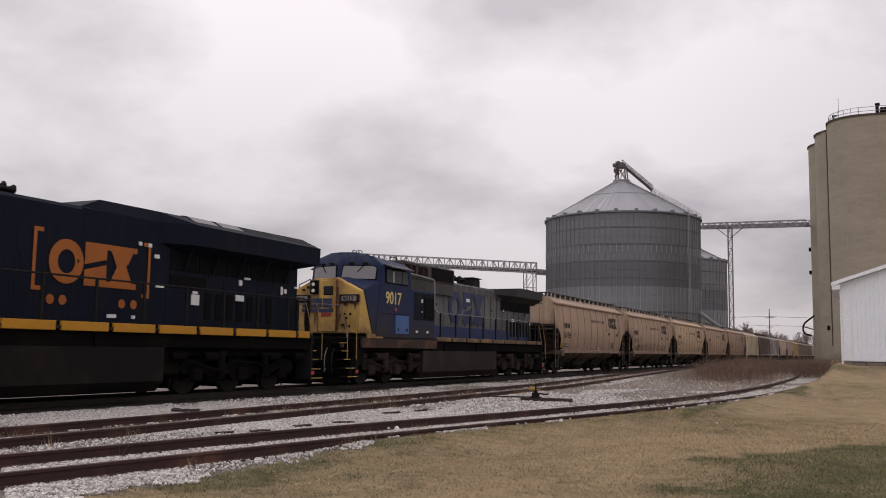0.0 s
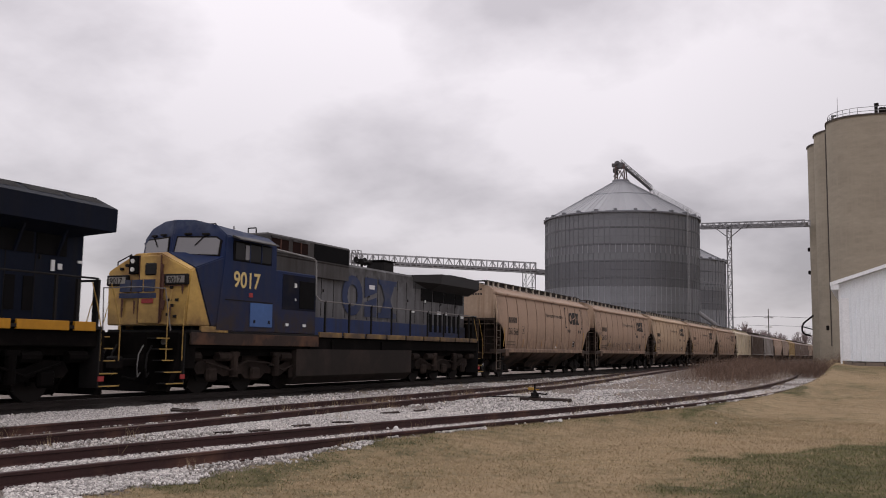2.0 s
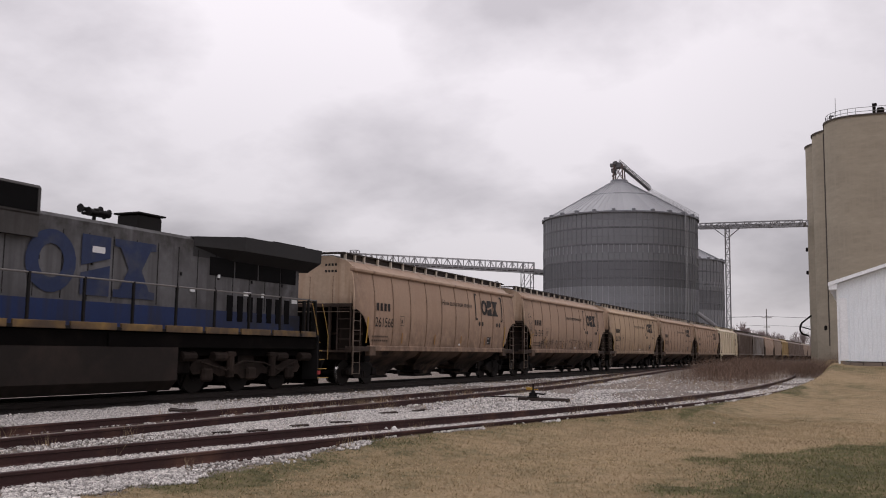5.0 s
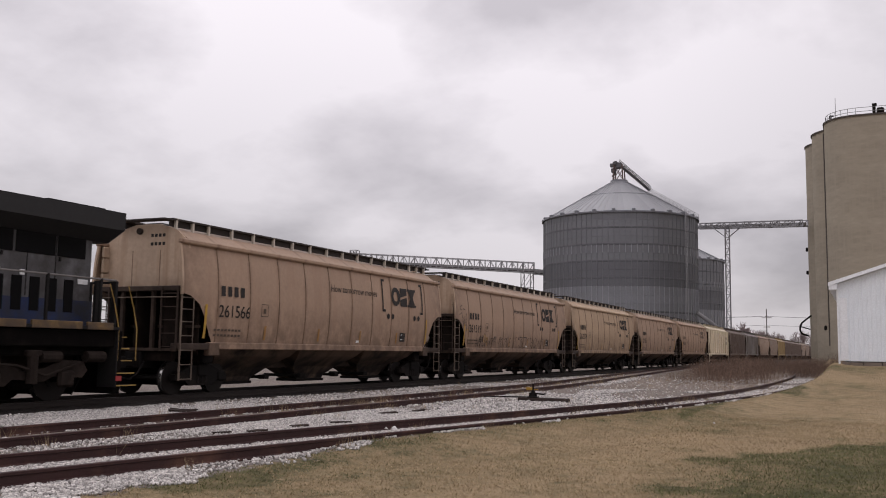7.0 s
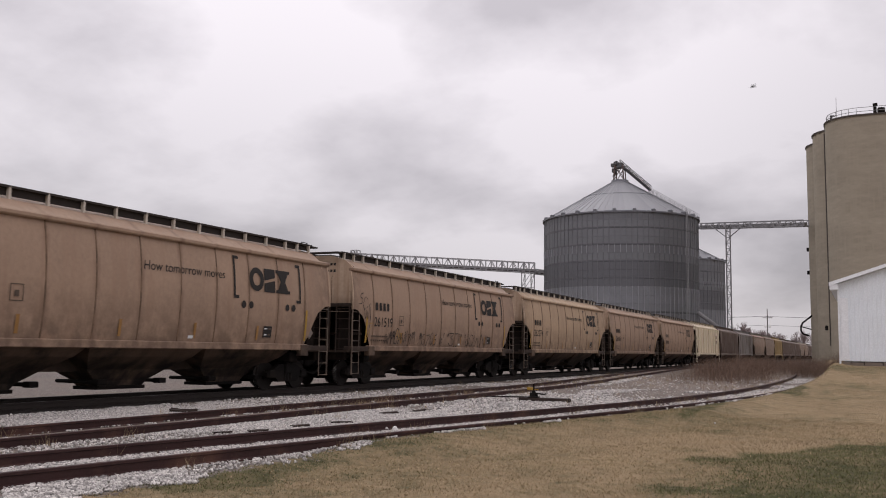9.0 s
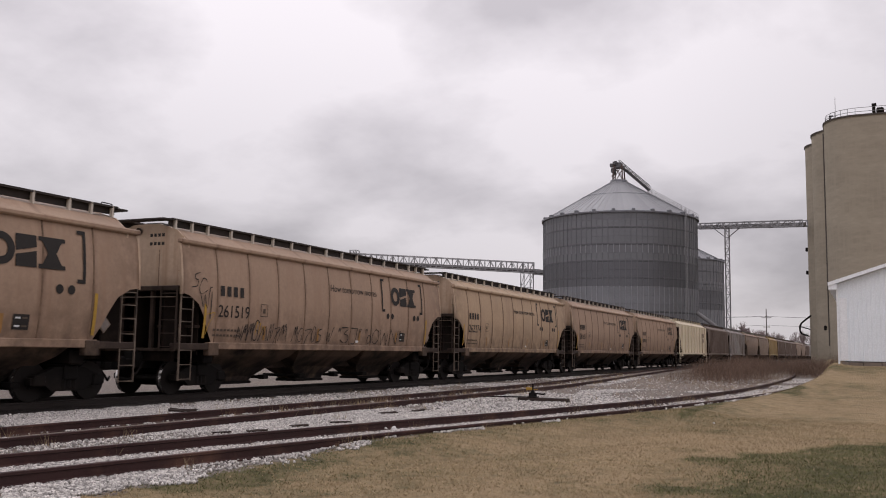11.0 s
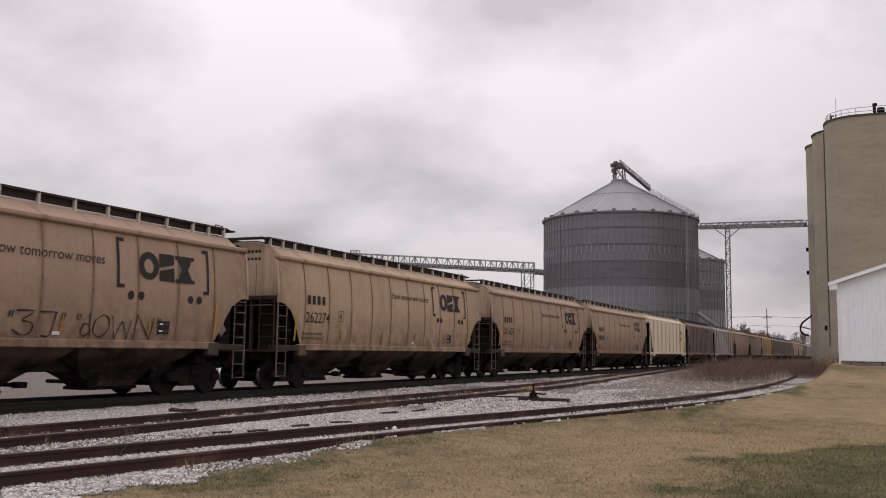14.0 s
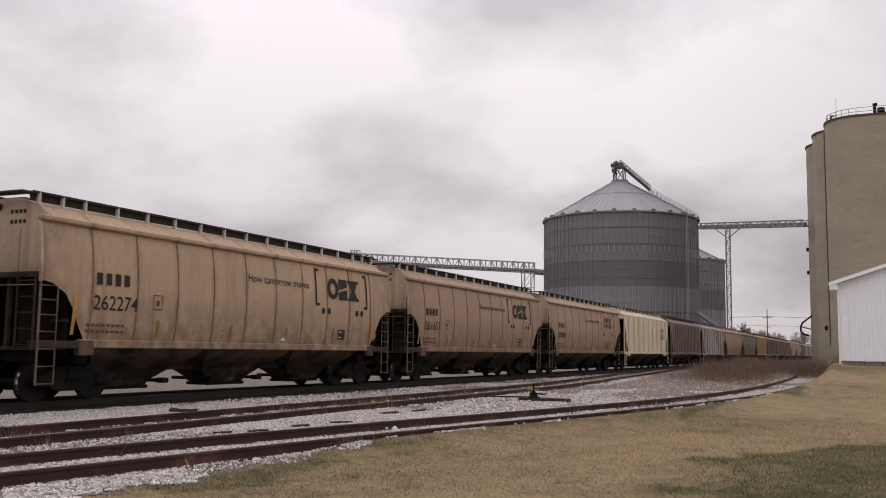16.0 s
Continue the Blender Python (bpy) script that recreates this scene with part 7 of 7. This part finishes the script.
# dry weeds along the rails, in tufts
tufts = []
for x, y, z in scatter(3000, 1.6, 16.5, 8.0, 60.0, lambda x, y: x < grass_edge(y) + 0.2):
    d = rail_gap(x, y)
    want = 0.05 + (0.3 if d < 0.3 else 0) + (0.35 if abs(x - second_x(y)) < 1.6 and y > 16 else 0)
    if rng.random() < want * (0.4 + (noise.noise((x * 0.5, y * 0.25, 4)) > 0.0)):
        for k in range(16):
            tufts.append((x + rng.normal(0, 0.09), y + rng.normal(0, 0.12), z))
blades("dry_weeds", tufts, 0.05, 0.26, 0.008, 0.7, dry_grass, "sparse dry weeds growing between the rails", "weeds")

# brown thicket between the siding and the main track
brush, low_brush, twigs = [], [], []
for x, y in zip(rng.uniform(1.5, 17.5, 60000), rng.uniform(38, 108, 60000)):
    x, y = float(x), float(y)
    left, right_x = second_x(y) + 1.6 + max(0, 56 - y) * 0.24, third_x(y) - 1.4
    if y > 66:
        right_x = 16.9 - max(0, y - 72) * 0.1
    if not left < x < right_x:
        continue
    body = smooth((y - 41) / 16) * smooth((x - left) / 3.5)
    if y <= 66:
        body *= 0.25 + 0.75 * smooth((right_x - x) / 1.5)
    body *= 0.62 + 0.75 * noise.noise((x * 0.45, y * 0.16, 9)) + 0.45 * noise.noise((x * 1.3, y * 0.6, 3))
    if rng.random() < 0.14 + 0.62 * body:
        z = ground_z(x, y)
        if rng.random() < body:
            hgt = (0.42 + 0.9 * min(1, body)) * rng.uniform(0.45, 1.2)
            brush.append((x, y, z, hgt))
            for k in range(3):
                twigs.append((x + rng.normal(0, 0.09), y + rng.normal(0, 0.09), z + hgt * rng.uniform(0.35, 0.95)))
        else:
            low_brush.append((x, y, z))
for low, high, r0, r1 in ((0.0, 0.6, 0.4, 0.62), (0.6, 0.9, 0.62, 0.95), (0.9, 1.2, 0.95, 1.25), (1.2, 2.0, 1.25, 1.5)):
    chosen = [q[:3] for q in brush if low <= q[3] < high]
    if chosen:
        blades("thicket", chosen, r0, r1, 0.015, 0.75, dry_stalk, "leafless brown weed thicket beside the siding", "thicket")
blades("thicket", low_brush, 0.08, 0.42, 0.012, 1.1, pale_stalk, "low dead brown weeds at the thicket's edge", "thicket")
blades("thicket", twigs, 0.15, 0.5, 0.009, 2.2, dry_stalk, "thin side twigs of the brown thicket", "thicket")


# ---- small things on the ground ----
def switch_stand():
    thing = holder("switch_stand", pose(8.95, 27.3, -0.17), "low dark switch stand with a yellow target between the tracks", "switch stand")
    part("head_block", boxed(-0.45, 1.15, -0.13, 0.13, -0.02, 0.09, bevel=0.015), tie_wood, thing, "weathered timber block")
    part("base_plate", boxed(-0.16, 0.16, -0.14, 0.14, 0.09, 0.125, bevel=0.008), black_steel, thing)
    bm = bmesh.new()
    cyl(bm, (0, 0, 0.12), (0, 0, 0.30), 0.10, 0.05, 10)
    box(bm, -0.12, 0.12, -0.05, 0.05, 0.12, 0.24, 0.02)
    part("stand_body", bm, black_steel, thing)
    part("spindle", cyl(bmesh.new(), (0, 0, 0.28), (0, 0, 0.50), 0.025), black_steel, thing)
    part("lever", tube(bmesh.new(), [(0.05, 0, 0.22), (0.35, -0.05, 0.2), (0.42, -0.05, 0.22)], 0.022), black_steel, thing)
    part("target", boxed(-0.22, -0.02, -0.01, 0.01, 0.31, 0.40, bevel=0.004), safety_yellow, thing, "yellow target plate")
    part("target_arm", boxed(0.02, 0.15, -0.01, 0.01, 0.32, 0.35, bevel=0.004), safety_yellow, thing)
    part("throw_rod", cyl(bmesh.new(), (-0.1, 0, 0.1), (-1.75, 0.15, 0.06), 0.02, seg=8), black_steel, thing)


switch_stand()


def scrap(x, y, length, turn, thick, mat, label):
    rnd = random.Random(int(x * 100 + y * 10))
    bm = bmesh.new()
    bmesh.ops.create_cube(bm, size=1)
    bmesh.ops.subdivide_edges(bm, edges=bm.edges[:], cuts=2, use_grid_fill=True)
    for v in bm.verts:
        v.co = (v.co.x * length * (1 + 0.1 * rnd.uniform(-1, 1)), v.co.y * thick * (1 + 0.4 * rnd.uniform(-1, 1)), v.co.z * thick * 0.6 * (1 + 0.4 * rnd.uniform(-1, 1)))
    ob = part("timber_scrap", bm, mat)
    ob.matrix_basis = pose(x, y, ground_z(x, y) + thick * 0.28, 0, rnd.uniform(-3, 3), turn)
    return tagged(ob, label, "timber scrap", "splintered timber along the track")


for x, y, length, turn, thick in ((3.9, 17.2, 0.62, 20, 0.16), (8.05, 13.3, 0.35, 60, 0.07), (8.3, 14.0, 0.42, 75, 0.09), (8.35, 15.3, 0.4, 70, 0.09), (8.5, 16.6, 0.5, 65, 0.08),
                                   (8.15, 19.3, 0.55, 72, 0.1), (8.3, 20.6, 0.45, 80, 0.09), (8.55, 12.2, 0.25, 30, 0.06)):
    scrap(x, y, length, turn, thick, tie_wood, "splintered dark brown tie fragment on the ballast")


def pale_lump(x, y, z, size):
    rnd = random.Random(int(x * 77 + y))
    bm = bmesh.new()
    bmesh.ops.create_icosphere(bm, subdivisions=2, radius=size)
    for v in bm.verts:
        v.co *= rnd.uniform(0.7, 1.2)
    ob = part("limestone_lump", bm, white_stone)
    ob.matrix_basis = pose(x, y, z)
    return tagged(ob, "bright white limestone lump beside the rail", "stone", "white lumps along the siding")


white_stone = material("bright_white_limestone", (0.78, 0.76, 0.74), 0.9, dark=0.9, size=0.2, grain=25, bump=0.2)
for x, y, s in ((10.24, 15.34, 0.07), (10.27, 15.22, 0.05), (10.46, 15.22, 0.06), (11.03, 12.57, 0.045), (12.69, 18.06, 0.04), (12.65, 18.76, 0.035), (8.9, 11.7, 0.045)):
    pale_lump(x, y, ground_z(x, y) + s * 0.6, s)


# ---- distance ----
def bare_tree(x, y, height, seed):
    rnd = random.Random(seed)
    thing = holder("bare_tree", pose(x, y, -0.4), "leafless grey-brown tree in the far distance", "tree", "bare trees on the horizon")
    trunk, twig = bmesh.new(), bmesh.new()

    def grow(p, d, length, r, depth):
        q = p + d * length
        cyl(trunk if depth < 2 else twig, p, q, r, r * 0.66, 6 if depth < 2 else 4)
        if depth == 5:
            return
        for k in range(3 if depth else 5):
            e = (d + Vector((rnd.uniform(-1, 1), rnd.uniform(-1, 1), rnd.uniform(-0.25, 0.75))) * 0.75).normalized()
            grow(p + (q - p) * rnd.uniform(0.6, 1.0), e, length * rnd.uniform(0.58, 0.8), r * 0.66, depth + 1)
    grow(Vector((0, 0, 0)), Vector((0, 0, 1)), height * 0.31, height * 0.026, 0)
    part("trunk", trunk, hazed_bark, thing)
    part("crown", twig, hazed_bark, thing)
    return thing


for k, (x, y, h) in enumerate(((-26.5, 340, 15.0), (-22.0, 345, 16.5), (-17.5, 352, 14.5), (-14.0, 338, 12.5), (-10.5, 350, 12.0), (-6.0, 360, 10.5), (-3.0, 352, 12.5), (0.5, 365, 13.5), (-30.0, 352, 14.0))):
    bare_tree(x, y, h, 11 + k)

pole = holder("utility_pole", pose(-11.4, 317, -0.4), "tall wooden utility pole with two crossarms", "utility pole")
part("shaft", cyl(bmesh.new(), (0, 0, 0), (-0.05, 0, 16.6), 0.20, 0.13, 10), pole_wood, pole)
for z, w in ((13.6, 1.5), (10.6, 1.0)):
    part("crossarm", boxed(-w, w, -0.12, 0.12, z, z + 0.18, bevel=0.02), pole_wood, pole)
    for x in (-w + 0.1, -w / 2, w / 2, w - 0.1):
        part("insulator", cyl(bmesh.new(), (x, 0, z + 0.18), (x, 0, z + 0.45), 0.07, 0.05, 8), bracket_white, pole)
for z, o in ((13.75, -1.2), (13.75, 1.2), (10.9, 0.6)):
    for e in (-1, 1):
        pts = [(-11.4 + o * 0.5 + e * 55 * s, 317 + o + e * 14 * s, z - 2.4 * (s - s * s)) for s in [k / 10 for k in range(11)]]
        tagged(part("overhead_wire", tube(bmesh.new(), pts, 0.035, 5), black_steel), "thin dark overhead wire strung from the pole", "wire", "wires of the utility line")


# ---- a bird ----
def bird(path_start, label):
    thing = holder("bird", path_start, label, "bird")
    bm = bmesh.new()
    bmesh.ops.create_icosphere(bm, subdivisions=2, radius=1, matrix=Matrix.Diagonal((0.03, 0.075, 0.03, 1)))
    part("body", bm, feather, thing, smooth=True)
    wings = []
    for s in (-1, 1):
        bm = bmesh.new()
        prism(bm, [(0.0, 0.035), (s * 0.055, 0.04), (s * 0.11, -0.005), (s * 0.055, -0.02), (0.0, -0.03)], -0.003, 0.003, "y")
        for v in bm.verts:
            v.co.y, v.co.z = v.co.z, v.co.y
        w = part("wing", bm, feather, thing)
        wings.append((w, s))
    part("tail", boxed(-0.012, 0.012, -0.09, -0.045, -0.003, 0.003), feather, thing)
    return thing, wings


def sky_place(x, y, depth):
    """A point depth metres ahead at that share of the picture's width and height."""
    m = aim(0.0)
    half = math.tan(radians(51.33) / 2)
    return m @ Vector(((2 * x - 1) * half * depth, (1 - 2 * y) * half * 0.5625 * depth, -depth))


BIRD = ((0.0, 0.20, 0.60, 55), (7.2, 0.268, 0.56, 42), (7.6, 0.275, 0.448, 34), (7.8, 0.277, 0.368, 31), (8.0, 0.309, 0.314, 30), (8.2, 0.431, 0.261, 30), (8.4, 0.557, 0.270, 30), (8.6, 0.634, 0.274, 30), (8.8, 0.727, 0.253, 30), (9.0, 0.849, 0.175, 30), (9.1, 0.931, 0.143, 30), (9.6, 1.28, 0.0, 30), (12.0, 2.9, -0.3, 30), (16.0, 5.2, -0.5, 30))
small_bird, wing_pairs = bird(Matrix.Translation(sky_place(*BIRD[0][1:])), "small dark bird crossing the overcast sky")


# ---- what moves ----
def motions():
    ts, fs = [q[0] for q in FRONT], [q[1] for q in FRONT]
    for thing, offset in train:
        walk(thing, [(t, pose(0, f + offset, 0)) for t, f in FRONT])
        for w in thing.children_recursive:
            if w.name.startswith("wheelset"):
                y, r = w.matrix_basis.translation.y, w["radius"]
                rows = []
                for k in range(133):
                    t = min(k * 0.12, 16.0)
                    turned = math.degrees((START - float(np.interp(t, ts, fs))) / r)
                    rows.append((t, pose(0, y, r, turned)))
                rows.append((16.0, pose(0, y, r, math.degrees((START - fs[-1]) / r))))
                walk(w, rows)

    heading = Euler((0, 0, radians(-66)))
    walk(small_bird, [(t, Matrix.LocRotScale(sky_place(x, y, d), heading, None)) for t, x, y, d in BIRD])
    for w, s in wing_pairs:
        walk(w, [(k * 0.1, pose(0, 0, 0.02, 0, s * 38 * math.sin(k * 1.45), 0)) for k in range(161)])


motions()
